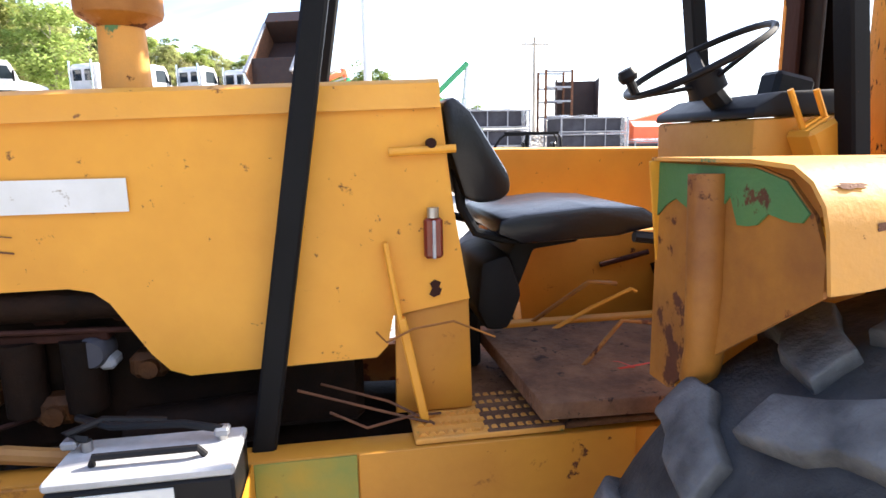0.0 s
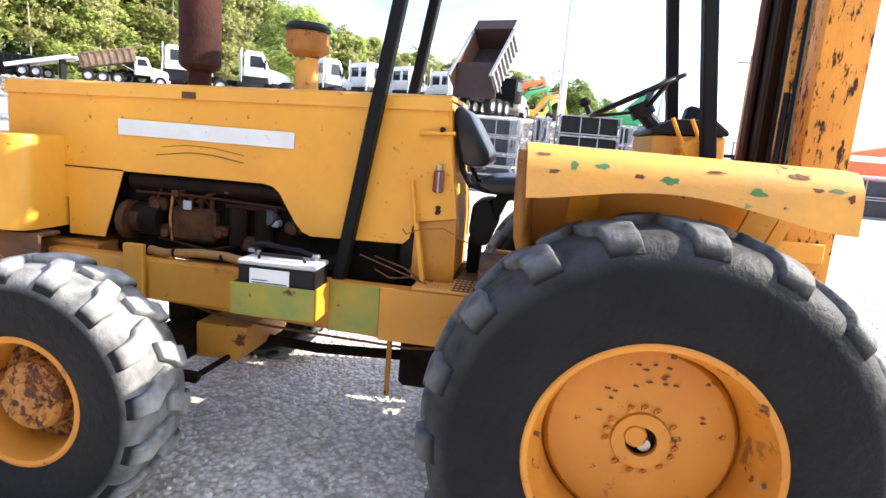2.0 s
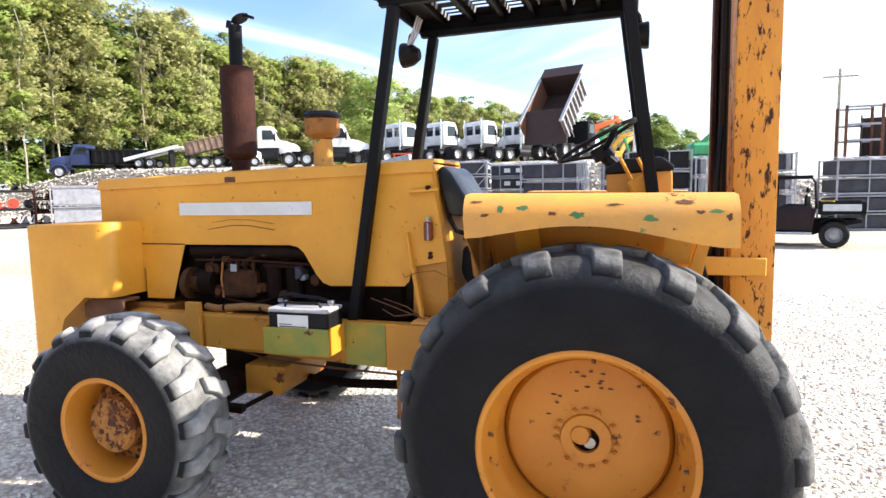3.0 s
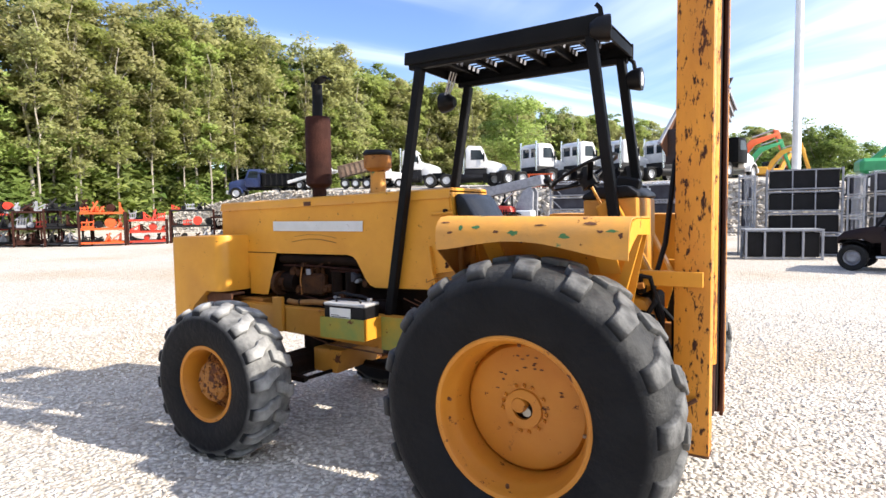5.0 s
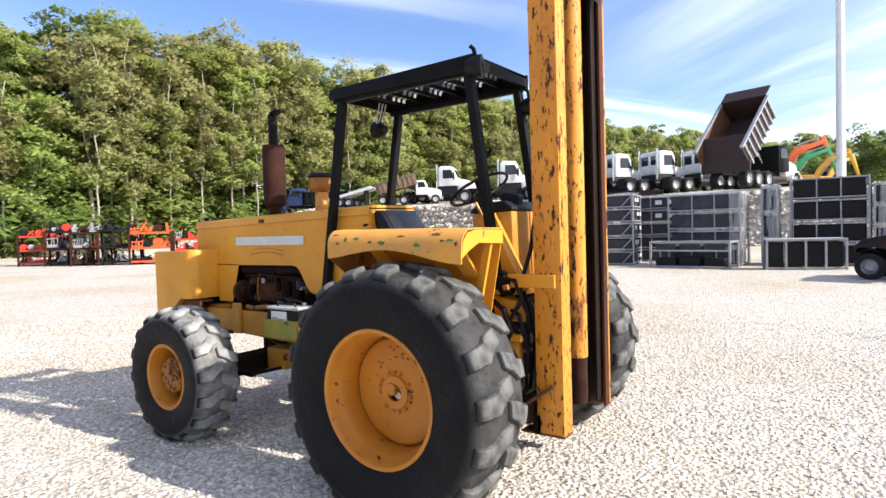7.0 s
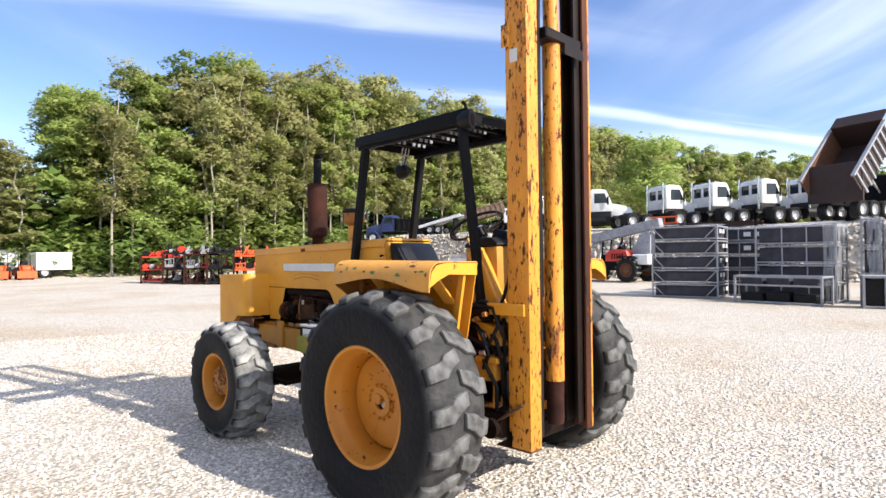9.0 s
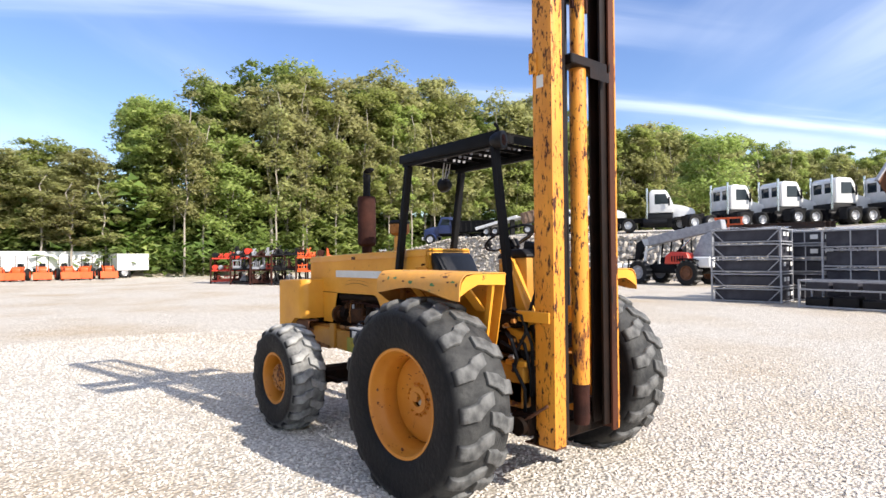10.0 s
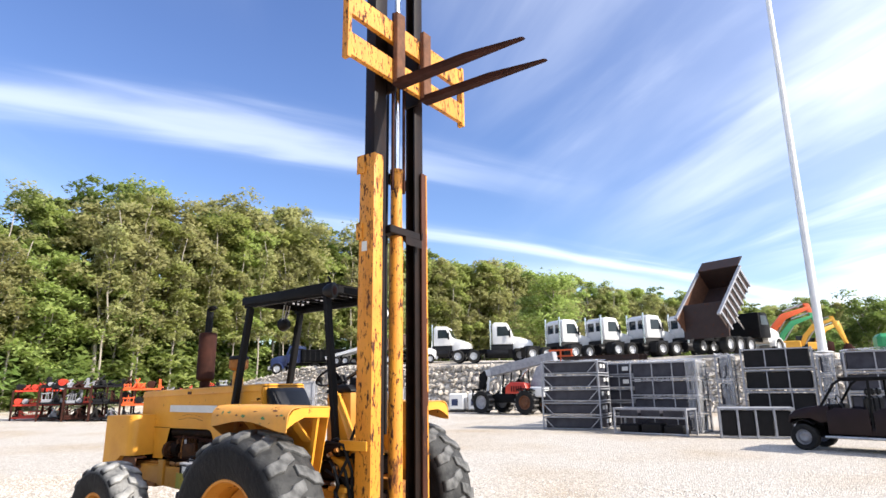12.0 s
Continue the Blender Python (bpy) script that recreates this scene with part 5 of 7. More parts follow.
    add_box(bm, (LX + 0.01, y - 0.012, 3.2), (LX + 0.03, y + 0.012, 4.9), 0.002)
    part("lift_chain", bm, M["rust_dark"], mast)
tube_part("tilt_hose", [(1.18, -0.34, 1.10), (1.30, -0.40, 1.16), (1.45, -0.38, 1.14), (1.50, -0.33, 0.95), (1.48, -0.30, 0.62)], 0.012, M["plastic"], fork)
tube_part("tilt_hose", [(1.10, -0.28, 1.05), (1.36, -0.35, 0.98), (1.44, -0.30, 0.8), (1.40, -0.26, 0.55)], 0.012, M["plastic"], fork)
tube_part("pull_rod", [(1.46, -0.40, 0.44), (1.66, -0.37, 0.58)], 0.010, M["rust"], mast)

box_part("cross_tie", (MB + 0.026, -0.30, 5.78), (MB + 0.05, 0.29, 5.90), M["black_rail"], mast, 0.004)
# hydraulics between the mast and the frame
bm = bm_new()
add_box(bm, (1.16, -0.22, 0.44), (1.34, 0.22, 0.86), 0.02)
add_box(bm, (1.20, -0.26, 0.90), (1.36, -0.12, 1.22), 0.02)
part("front_bulkhead", bm, M["engine"], fork)
for k, pts in enumerate(([(1.34, -0.20, 1.10), (1.44, -0.26, 1.06), (1.49, -0.22, 0.8), (1.44, -0.2, 0.5)], [(1.34, -0.14, 0.8), (1.46, -0.12, 0.84), (1.5, -0.05, 0.7), (1.46, -0.02, 0.45)], [(1.30, -0.36, 1.02), (1.40, -0.42, 0.98), (1.43, -0.40, 0.86), (1.36, -0.36, 0.76)])):
    tube_part("hydraulic_hose", pts, 0.015, M["plastic"], fork)
for p in ((1.33, -0.40, 1.07), (1.40, -0.41, 1.10), (1.38, -0.40, 0.97), (1.34, -0.39, 0.62)):
    cyl_part("hex_fitting", p, (p[0] + 0.03, p[1] - 0.004, p[2] + 0.006), 0.016, M["paint_grimy_shaded"], fork, seg=6)
bm = bm_new()
add_box(bm, (1.22, -0.33, 1.02), (1.34, -0.24, 1.15), 0.02)
add_cyl(bm, (1.20, -0.36, 1.09), (1.42, -0.36, 1.11), 0.05, None, 16)
part("tilt_valve", bm, M["engine"], fork)
bm = bm_new()
add_prism(bm, [(1.30, 0.92), (1.27, 1.06), (1.42, 1.02), (1.47, 0.90)], "y", -0.34, -0.22, 0.01)
part("front_bracket", bm, M["paint"], fork)
bm = bm_new()
add_box(bm, (1.30, -0.38, 0.80), (1.48, -0.26, 0.835), 0.006)
part("front_shelf", bm, M["paint"], fork)
bm = bm_new()
add_box(bm, (1.30, -0.37, 0.52), (1.45, -0.28, 0.70), 0.012)
part("front_lug", bm, M["paint_grimy_shaded"], fork)
for pts in ([(1.25, -0.30, 1.16), (1.38, -0.37, 1.18), (1.46, -0.33, 1.12), (1.50, -0.28, 1.30), (1.53, -0.2, 1.7)], [(1.30, -0.28, 1.0), (1.46, -0.36, 0.95), (1.50, -0.34, 0.75), (1.46, -0.3, 0.6)],
            [(1.26, -0.26, 0.86), (1.40, -0.40, 0.80), (1.48, -0.38, 0.66), (1.44, -0.34, 0.5)], [(1.20, -0.2, 1.0), (1.42, -0.24, 1.04), (1.52, -0.15, 0.9), (1.52, -0.1, 0.55)], [(1.22, -0.33, 0.94), (1.40, -0.37, 0.90), (1.47, -0.36, 1.02), (1.44, -0.30, 1.16)]):
    tube_part("hydraulic_hose", pts, 0.013, M["plastic"], fork)
tube_part("bright_fitting", [(1.37, -0.40, 0.86), (1.42, -0.41, 0.87)], 0.018, M["steel"], fork)
tube_part("bright_fitting", [(1.30, -0.385, 1.06), (1.36, -0.39, 1.075)], 0.017, M["steel"], fork)

# carriage and forks
car = new("carriage")
car.parent = fork
CX = 1.80
for z in (4.10, 4.46):
    bm = bm_new()
    add_box(bm, (CX - 0.03, -0.76, z), (CX + 0.015, 0.80, z + 0.20), 0.004)
    part("cross_bar", bm, M["paint_rusty"], car, "yellow bar worn to rust")
for y in (-0.78, 0.82):
    box_part("end_bar", (CX - 0.045, y - 0.02, 4.07), (CX + 0.02, y + 0.02, 4.70), M["paint_rusty"], car, 0.003)
for y in (-0.16, 0.16):
    box_part("roller_plate", (MB + 0.05, y - 0.015, 4.05), (CX - 0.03, y + 0.015, 4.72), M["black_rail"], car, 0.004)
for y in (-0.205, 0.17):
    f = new("fork")
    f.parent = car
    bm = bm_new()
    add_box(bm, (CX + 0.018, y - 0.055, 4.07), (CX + 0.068, y + 0.055, 4.74), 0.006)
    part("shank", bm, M["rust"], f, "brown rusty steel shank")
    bm = bm_new()
    L = 1.22
    prof = [(CX + 0.018, 4.05), (CX + 0.018, 4.10), (CX + L * 0.6, 4.092), (CX + L, 4.062), (CX + L + 0.02, 4.055), (CX + L, 4.05)]
    add_prism(bm, prof, "y", y - 0.055, y + 0.055)
    for v in bm.verts:
        t = max(0.0, (v.co.x - CX - L * 0.55) / (L * 0.45))
        v.co.y = y + (v.co.y - y) * (1 - 0.65 * t ** 2)
    part("blade", bm, M["rust_dark"], f, "brown steel blade tapering to the tip")

tube_part("brake_line", [(-0.9, -0.30, 0.66), (-0.6, -0.32, 0.60), (-0.2, -0.33, 0.585), (0.2, -0.33, 0.575), (0.5, -0.31, 0.60)], 0.006, M["rust"], fork, 6)
# battery on its tray
bat = thing("battery", "black battery with pale top and white label on a tray", "battery", (-0.297, YC - 0.458, 0.716))
box_part("case", (-0.155, -0.075, 0.0), (0.155, 0.075, 0.185), M["plastic"], bat, 0.006)
box_part("lid", (-0.157, -0.077, 0.1855), (0.157, 0.077, 0.205), M["lid"], bat, 0.005, "dusty grey lid, made paler to stand for sun glare")
box_part("label", (-0.105, -0.0785, 0.115), (0.055, -0.0755, 0.175), M["decal"], bat, 0.0, "plain white paper label")
for xa, xb, z in ((-0.095, 0.045, 0.119), (-0.095, -0.03, 0.129)):
    box_part("print_bar", (xa, -0.0795, z), (xb, -0.0786, z + 0.004), M["grey_plastic"], bat, 0.0)
for x in (-0.12, 0.12):
    cyl_part("terminal", (x, 0.03, 0.205), (x, 0.03, 0.225), 0.010, M["steel"], bat, seg=12)
tube_part("carry_handle", [(-0.09, -0.03, 0.207), (-0.085, -0.035, 0.224), (0.09, -0.035, 0.224), (0.1, -0.03, 0.207)], 0.007, M["plastic"], bat)
for pts in ([(-0.12, 0.03, 0.225), (-0.15, 0.02, 0.245), (-0.10, 0.06, 0.25), (0.0, 0.10, 0.22)], [(0.12, 0.03, 0.225), (0.05, 0.035, 0.24), (-0.08, 0.04, 0.245), (-0.16, 0.1, 0.24)]):
    tube_part("cable", pts, 0.008, M["plastic"], bat)
for x in (-0.148, 0.12):
    box_part("cable_clamp", (x - 0.014, 0.018, 0.213), (x + 0.014, 0.045, 0.230), M["dull_rim"], bat, 0.004)


# ---------------------------------------------------------------- woods
def leaf_sprays(verts, faces, normals, centre, n, spread, size, rng, flat=0.4):
    """Pointed leaf sprays in a flattened clump; they shade together as one soft tuft."""
    for _ in range(n):
        d = Vector([max(-1.6, min(1.6, rng.gauss(0, q))) for q in (1, 1, flat)])
        p = centre + d * spread * 0.5 - Vector((0, 0, 0.10 * spread * (d.x * d.x + d.y * d.y)))
        a = rng.uniform(0, 6.2832)
        u = Vector((math.cos(a), math.sin(a), rng.uniform(-0.75, 0.45)))
        w = Vector((-math.sin(a), math.cos(a), rng.uniform(-0.7, 0.7)))
        s = size * rng.uniform(0.55, 1.4)
        out = (Vector((d.x, d.y, d.z / flat * 0.6 + 0.35)) + Vector((rng.gauss(0, 0.45), rng.gauss(0, 0.45), rng.gauss(0, 0.45)))).normalized()
        k = len(verts)
        verts += [p - u * s * 0.5 - w * s * 0.42, p + u * s * 0.7, p - u * s * 0.4 + w * s * 0.5]
        turned = u.cross(w).dot(out) < 0
        faces.append((k, k + 2, k + 1) if turned else (k, k + 1, k + 2))
        normals += [out, out, out]


def leaf_mesh(name, verts, faces, normals, material):
    me = bpy.data.meshes.new(name)
    me.from_pydata([tuple(v) for v in verts], [], faces)
    me.shade_smooth()
    me.normals_split_custom_set_from_vertices([tuple(v) for v in normals])
    me.materials.append(material)
    return me


def tree_proto(seed, height, crown_r, base, leaves, leaf_size, mat_leaf, clumps=78, trunk_r=0.16, forks=14):
    """One tree: tapered trunk with limbs, and a crown of many small leaves in uneven clumps."""
    rng = random.Random(seed)
    t = new("tree")
    bm = bm_new()
    lean = Vector((rng.uniform(-0.05, 0.05), rng.uniform(-0.05, 0.05), 1))
    pts, n = [], 9
    for i in range(n + 1):
        h = height * 0.92 * i / n
        pts.append(Vector((lean.x * h + rng.gauss(0, 0.03) * i, lean.y * h + rng.gauss(0, 0.03) * i, h - 0.3 * (i == 0))))
    def limb(path, r0, r1, seg=6):
        prev, m = None, len(path) - 1
        for i, p in enumerate(path):
            r = r0 + (r1 - r0) * i / m
            ring = [bm.verts.new(p + Vector((r * math.cos(2 * math.pi * k / seg), r * math.sin(2 * math.pi * k / seg), 0))) for k in range(seg)]
            if prev:
                for k in range(seg):
                    bm.faces.new((prev[k], prev[(k + 1) % seg], ring[(k + 1) % seg], ring[k]))
            prev = ring
    limb(pts, trunk_r, 0.04, 7)
    tips = []
    for _ in range(forks):
        i = rng.randint(3, n - 1)
        a, up = rng.uniform(0, 6.28), rng.uniform(0.4, 1.1)
        L = crown_r * rng.uniform(0.5, 1.0)
        d = Vector((math.cos(a), math.sin(a), up)).normalized()
        p0 = pts[i]
        path = [p0, p0 + d * L * 0.5 + Vector((0, 0, 0.1 * L)), p0 + d * L + Vector((rng.gauss(0, 0.2), rng.gauss(0, 0.2), 0.25 * L))]
        limb(path, trunk_r * 0.42 * (1 - i / (n + 3)) + 0.03, 0.02, 5)
        tips += path[1:]
    part("trunk", bm, M["bark"], t)
    verts, faces, normals = [], [], []
    centres = list(tips)
    while len(centres) < clumps:
        h = base + (height - base) * rng.random() ** 0.8
        k = (h - base) / (height - base)
        r = crown_r * (0.45 + 0.75 * math.sin(math.pi * min(1, 0.12 + 0.86 * k))) * math.sqrt(rng.random())
        a = rng.uniform(0, 6.28)
        centres.append(Vector((lean.x * h + r * math.cos(a), lean.y * h + r * math.sin(a), h)))
    for c in centres:
        leaf_sprays(verts, faces, normals, c, int(leaves / len(centres) * rng.uniform(0.5, 1.5)), rng.uniform(0.6, 1.45) * crown_r * 0.36, leaf_size, rng)
    c = new("crown", leaf_mesh("crown", verts, faces, normals, mat_leaf))
    c.parent = t
    return t


def bush_proto(seed, mat_leaf, h=3.0):
    rng = random.Random(seed)
    verts, faces, normals = [], [], []
    for _ in range(16):
        c = Vector((rng.gauss(0, 1.1), rng.gauss(0, 1.1), rng.uniform(0.2, h)))
        leaf_sprays(verts, faces, normals, c, 80, 1.2, 0.30, rng, 0.7)
    return leaf_mesh("bush", verts, faces, normals, mat_leaf)


TREE_LABELS = {"leaf": "tall broadleaf tree in fresh green spring leaf at the wood's edge", "leaf_pale": "tall thin tree just coming into pale leaf", "leaf_dark": "dark evergreen tree in the wood"}
protos = []
for k, (mk, h, r, base, nl, sz) in enumerate((("leaf", 19, 3.4, 4.0, 12500, 0.30), ("leaf", 17, 3.0, 2.4, 11500, 0.29), ("leaf_pale", 19, 3.0, 5.5, 9400, 0.25), ("leaf", 21, 3.8, 4.5, 13500, 0.30),
                                              ("leaf_pale", 17, 3.2, 4.5, 9000, 0.26), ("leaf_dark", 18, 2.8, 1.5, 11000, 0.30), ("leaf", 14, 3.6, 0.8, 11500, 0.28))):
    t = tree_proto(100 + k, h, r, base, nl, sz, M[mk])
    tagged(t, TREE_LABELS[mk], "tree", "trees of the wood")
    protos.append(t)

rng = random.Random(5)
EDGE = [(-62, -22), (-62, -8), (-62, 0), (-58, 15), (-58, 30), (-60, 48), (-56, 76), (-46, 106), (-22, 136), (14, 158)]


def wood_top(x, y):
    """Height of the wood's skyline, by direction from the middle of the yard."""
    az = math.degrees(math.atan2(-(x - 3), y + 1.5))
    table = ((-10, 17), (10, 21), (27, 25.5), (45, 27.5), (54, 27.5), (60, 26.5), (67, 25), (72, 22), (76, 19), (81, 13.5), (90, 13), (130, 14))
    for (a0, h0), (a1, h1) in zip(table, table[1:]):
        if a0 <= az < a1:
            return h0 + (h1 - h0) * (az - a0) / (a1 - a0)
    return 14.0


PROTO_H = (19, 17, 19, 21, 17, 18, 14)
spots = []
for (xa, ya), (xb, yb) in zip(EDGE, EDGE[1:]):
    L = math.hypot(xb - xa, yb - ya)
    nx, ny = -(yb - ya) / L, (xb - xa) / L            # away from the yard
    for row, gap in enumerate((3.3, 3.5, 4.4)):
        n = max(1, int(L / gap))
        for i in range(n):
            u = (i + rng.uniform(0.1, 0.9)) / n
            back = row * 4.0 + rng.uniform(-1.2, 1.8)
            spots.append((xa + (xb - xa) * u + nx * back, ya + (yb - ya) * u + ny * back, row))
used = set()
for x, y, row in spots:
    k = rng.choice((0, 0, 1, 2, 2, 3, 4, 4, 6, 6) if row == 0 else (0, 1, 1, 2, 3, 4, 5, 5))
    z = terrace(x, y)
    s = (wood_top(x, y) - z) / PROTO_H[k] * rng.uniform(0.84, 1.02) * (0.92, 1.0, 1.03)[row]
    if k == 6 and row == 0:
        s *= 0.75
    m = pose(x, y, z - 0.1, 0, 0, rng.uniform(0, 360)) @ Matrix.Diagonal((max(s, 0.85), max(s, 0.85), s, 1))
    if k not in used:
        protos[k].matrix_basis = m
        used.add(k)
    else:
        c = copy_thing(protos[k], pose(0, 0, 0))
        c.matrix_basis = m
# unseen trees added behind the camera, to hold back light from the sky
blocker_tree = tree_proto(330, 19, 4.2, 1.0, 1500, 1.0, M["leaf_dark"], 60, 0.25, 10)
blocker_line = [(-62, -22), (-44, -30), (-14, -27), (16, -27), (40, -33)]
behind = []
for (xa, ya), (xb, yb) in zip(blocker_line, blocker_line[1:]):
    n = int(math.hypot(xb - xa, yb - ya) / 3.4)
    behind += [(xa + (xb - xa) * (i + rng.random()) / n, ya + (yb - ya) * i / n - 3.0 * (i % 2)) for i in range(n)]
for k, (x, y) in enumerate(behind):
    t = blocker_tree if k == 0 else copy_thing(blocker_tree, pose(0, 0, 0))
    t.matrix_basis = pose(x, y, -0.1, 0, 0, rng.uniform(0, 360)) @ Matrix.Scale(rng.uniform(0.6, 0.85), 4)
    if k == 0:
        tagged(t, "unseen dark leafy tree added behind the camera to cut sky light", "tree", "trees of the wood")
# undergrowth along the edge
bush_a, bush_b = bush_proto(7, M["leaf"]), bush_proto(8, M["leaf_dark"], 2.4)
for (xa, ya), (xb, yb) in zip(EDGE[1:8], EDGE[2:9]):
    n = int(math.hypot(xb - xa, yb - ya) / 1.35)
    for i in range(n):
        u = (i + rng.random()) / n
        x, y = xa + (xb - xa) * u + rng.uniform(-4.5, 0.6), ya + (yb - ya) * u
        b = new("bush", bush_a if rng.random() < 0.25 else bush_b)
        b.matrix_basis = pose(x, y, terrace(x, y), 0, 0, rng.uniform(0, 360)) @ Matrix.Scale(rng.uniform(0.8, 2.0), 4)
        tagged(b, "leafy green undergrowth bush at the wood's edge", "bush", "undergrowth")
for (xa, ya), (xb, yb) in zip(EDGE[1:8], EDGE[2:9]):
    L = math.hypot(xb - xa, yb - ya)
    n = int(L / 2.2)
    for i in range(n):
        u, back = (i + rng.random()) / n, rng.uniform(7.0, 13.0)
        x, y = xa + (xb - xa) * u - (yb - ya) / L * back, ya + (yb - ya) * u + (xb - xa) / L * back
        b = new("bush", bush_b)
        b.matrix_basis = pose(x, y, terrace(x, y) - 0.3, 0, 0, rng.uniform(0, 360)) @ Matrix.Scale(rng.uniform(2.0, 3.2), 4)
        tagged(b, "dense dark undergrowth deep in the wood", "bush", "undergrowth")
# thin pale trunks standing out along the edge
bare = tree_proto(310, 17, 2.2, 6.0, 3000, 0.25, M["leaf_pale"], 44, 0.125, 16)
bare_s = []
for (xa, ya), (xb, yb) in zip(EDGE[1:8], EDGE[2:9]):
    n = int(math.hypot(xb - xa, yb - ya) / 3.6)
    for i in range(n):
        u = (i + rng.uniform(0.1, 0.9)) / n
        bare_s.append((xa + (xb - xa) * u + rng.uniform(0.8, 3.2), ya + (yb - ya) * u - rng.uniform(0, 1.5)))
for k, (x, y) in enumerate(bare_s):
    s = (wood_top(x, y) - terrace(x, y)) / 17 * rng.uniform(0.62, 0.9)
    t = bare if k == 0 else copy_thing(bare, pose(0, 0, 0))
    t.matrix_basis = pose(x, y, terrace(x, y) - 0.1, 0, 0, rng.uniform(0, 360)) @ Matrix.Diagonal((0.9, 0.9, s, 1))
    if k == 0:
        tagged(t, "slender pale-trunked tree thinly in leaf at the wood's edge", "tree", "trees of the wood")
# a round tree and a few darker ones beyond the terrace
round_tree = tree_proto(300, 13, 5.2, 2.0, 9000, 0.34, M["leaf"], 60, 0.25, 12)
round_tree.matrix_basis = pose(-31.5, 76, terrace(-31.5, 76))
tagged(round_tree, "broad round-crowned tree in yellow-green leaf behind the trucks", "tree")
dark_tree = tree_proto(301, 8.5, 3.6, 0.8, 6400, 0.30, M["leaf_dark"], 50, 0.2, 10)
dark_tree.matrix_basis = pose(4.6, 86, terrace(4.6, 86))
tagged(dark_tree, "dark dense tree beyond the terrace", "tree", "far dark trees")
for x, y, s in ((9, 90, 0.9), (-1.5, 98, 0.8), (15, 100, 0.8), (24, 110, 0.7), (-8, 112, 0.9)):
    c = copy_thing(dark_tree, pose(0, 0, 0))
    c.matrix_basis = pose(x, y, terrace(x, y), 0, 0, x * 40) @ Matrix.Scale(s, 4)


# ---------------------------------------------------------------- bank of stones
def stone_mesh(rng, n=1):
    bm = bm_new()
    bmesh.ops.create_icosphere(bm, subdivisions=1, radius=0.5)
    for v in bm.verts:
        v.co = Vector((v.co.x * 1.25, v.co.y, v.co.z * 0.75)) * rng.uniform(0.72, 1.15)
    return finish("stone", bm, M["rock"], False)


rng = random.Random(11)
stones = [stone_mesh(rng) for _ in range(8)]
bank = thing("rock_bank", "pale limestone boulder bank holding up the terrace", "rock bank", (0, 33, 0), kind="structure")
n_st = 0
def wall_face(x, u):
    """A point on the sloping face of the bank: u runs from its foot to its top."""
    y = 33.4 + 2.0 * u
    return y, terrace(x, y)


for i in range(38):
    for j in range(8):
        if n_st >= 300:
            break
        x = -25.5 + 0.46 * i + rng.uniform(-0.15, 0.15)
        u = (j + rng.uniform(0.2, 0.8)) / 8
        y, z = wall_face(x, u)
        s = new("stone", stones[n_st % 8])
        s.parent = bank
        s.matrix_basis = pose(x, y - 33 - 0.1, z + 0.02, rng.uniform(0, 360), rng.uniform(0, 360), rng.uniform(0, 360)) @ Matrix.Scale(rng.uniform(0.4, 0.62), 4)
        n_st += 1


def scatter_stuff(name, spots, sizes, material, label, category, seed, squash=0.7):
    """Many small angular stones in one mesh."""
    r = np.random.RandomState(seed)
    n = len(spots)
    base = np.array([(1, 0, 0), (-1, 0, 0), (0, 1, 0), (0, -1, 0), (0, 0, 1), (0, 0, -1)], float)
    tri = np.array([(0, 2, 4), (2, 1, 4), (1, 3, 4), (3, 0, 4), (2, 0, 5), (1, 2, 5), (3, 1, 5), (0, 3, 5)])
    v = base[None] * r.uniform(0.6, 1.2, (n, 6, 1)) + r.normal(0, 0.16, (n, 6, 3))
    ang, tilt = r.uniform(0, 6.283, n), r.uniform(-0.7, 0.7, n)
    ct, st, ca, sa = np.cos(tilt), np.sin(tilt), np.cos(ang), np.sin(ang)
    x, y, z = v[..., 0], v[..., 1] * 0.8, v[..., 2] * squash
    x, z = x * ct[:, None] - z * st[:, None], x * st[:, None] + z * ct[:, None]
    x, y = x * ca[:, None] - y * sa[:, None], x * sa[:, None] + y * ca[:, None]
    v = np.stack([x, y, z], -1) * sizes[:, None, None] + spots[:, None, :]
    f = tri[None] + 6 * np.arange(n)[:, None, None]
    me = bpy.data.meshes.new(name)
    me.from_pydata(v.reshape(-1, 3).tolist(), [], f.reshape(-1, 3).tolist())
    me.materials.append(material)
    return tagged(new(name, me), label, category, kind="stuff")


r = np.random.RandomState(3)
bn = 8000
bx, bu = r.uniform(-60, 20, bn), r.uniform(0, 1.05, bn)
by = 33.4 + 2.0 * bu
bz = np.array([terrace(a, b) for a, b in zip(bx, by)])
scatter_stuff("rubble", np.stack([bx, by - 0.05, bz + 0.03], -1), r.uniform(0.10, 0.26, bn), M["rock"], "loose pale rubble along the terrace bank", "rubble", 4)


# ---------------------------------------------------------------- parked trucks
def road_wheel(parent, at, r, w, name="wheel", rim="silver"):
    o = new(name)
    o.parent, o.location = parent, at
    bm = bm_new()
    add_lathe(bm, [(r * 0.58, -w * 0.45), (r * 0.9, -w * 0.5), (r, -w * 0.38), (r, w * 0.38), (r * 0.9, w * 0.5), (r * 0.58, w * 0.45)], (0, 0, 0), "y", 24, caps=False)
    part("tyre", bm, M["rubber"], o)
    bm = bm_new()
    add_lathe(bm, [(0.0, -w * 0.3), (r * 0.3, -w * 0.34), (r * 0.34, -w * 0.22), (r * 0.5, -w * 0.2), (r * 0.58, -w * 0.46), (r * 0.6, w * 0.46), (r * 0.5, w * 0.2), (r * 0.3, w * 0.34), (0.0, w * 0.3)], (0, 0, 0), "y", 20)
    part("rim", bm, M[rim], o)
    return o


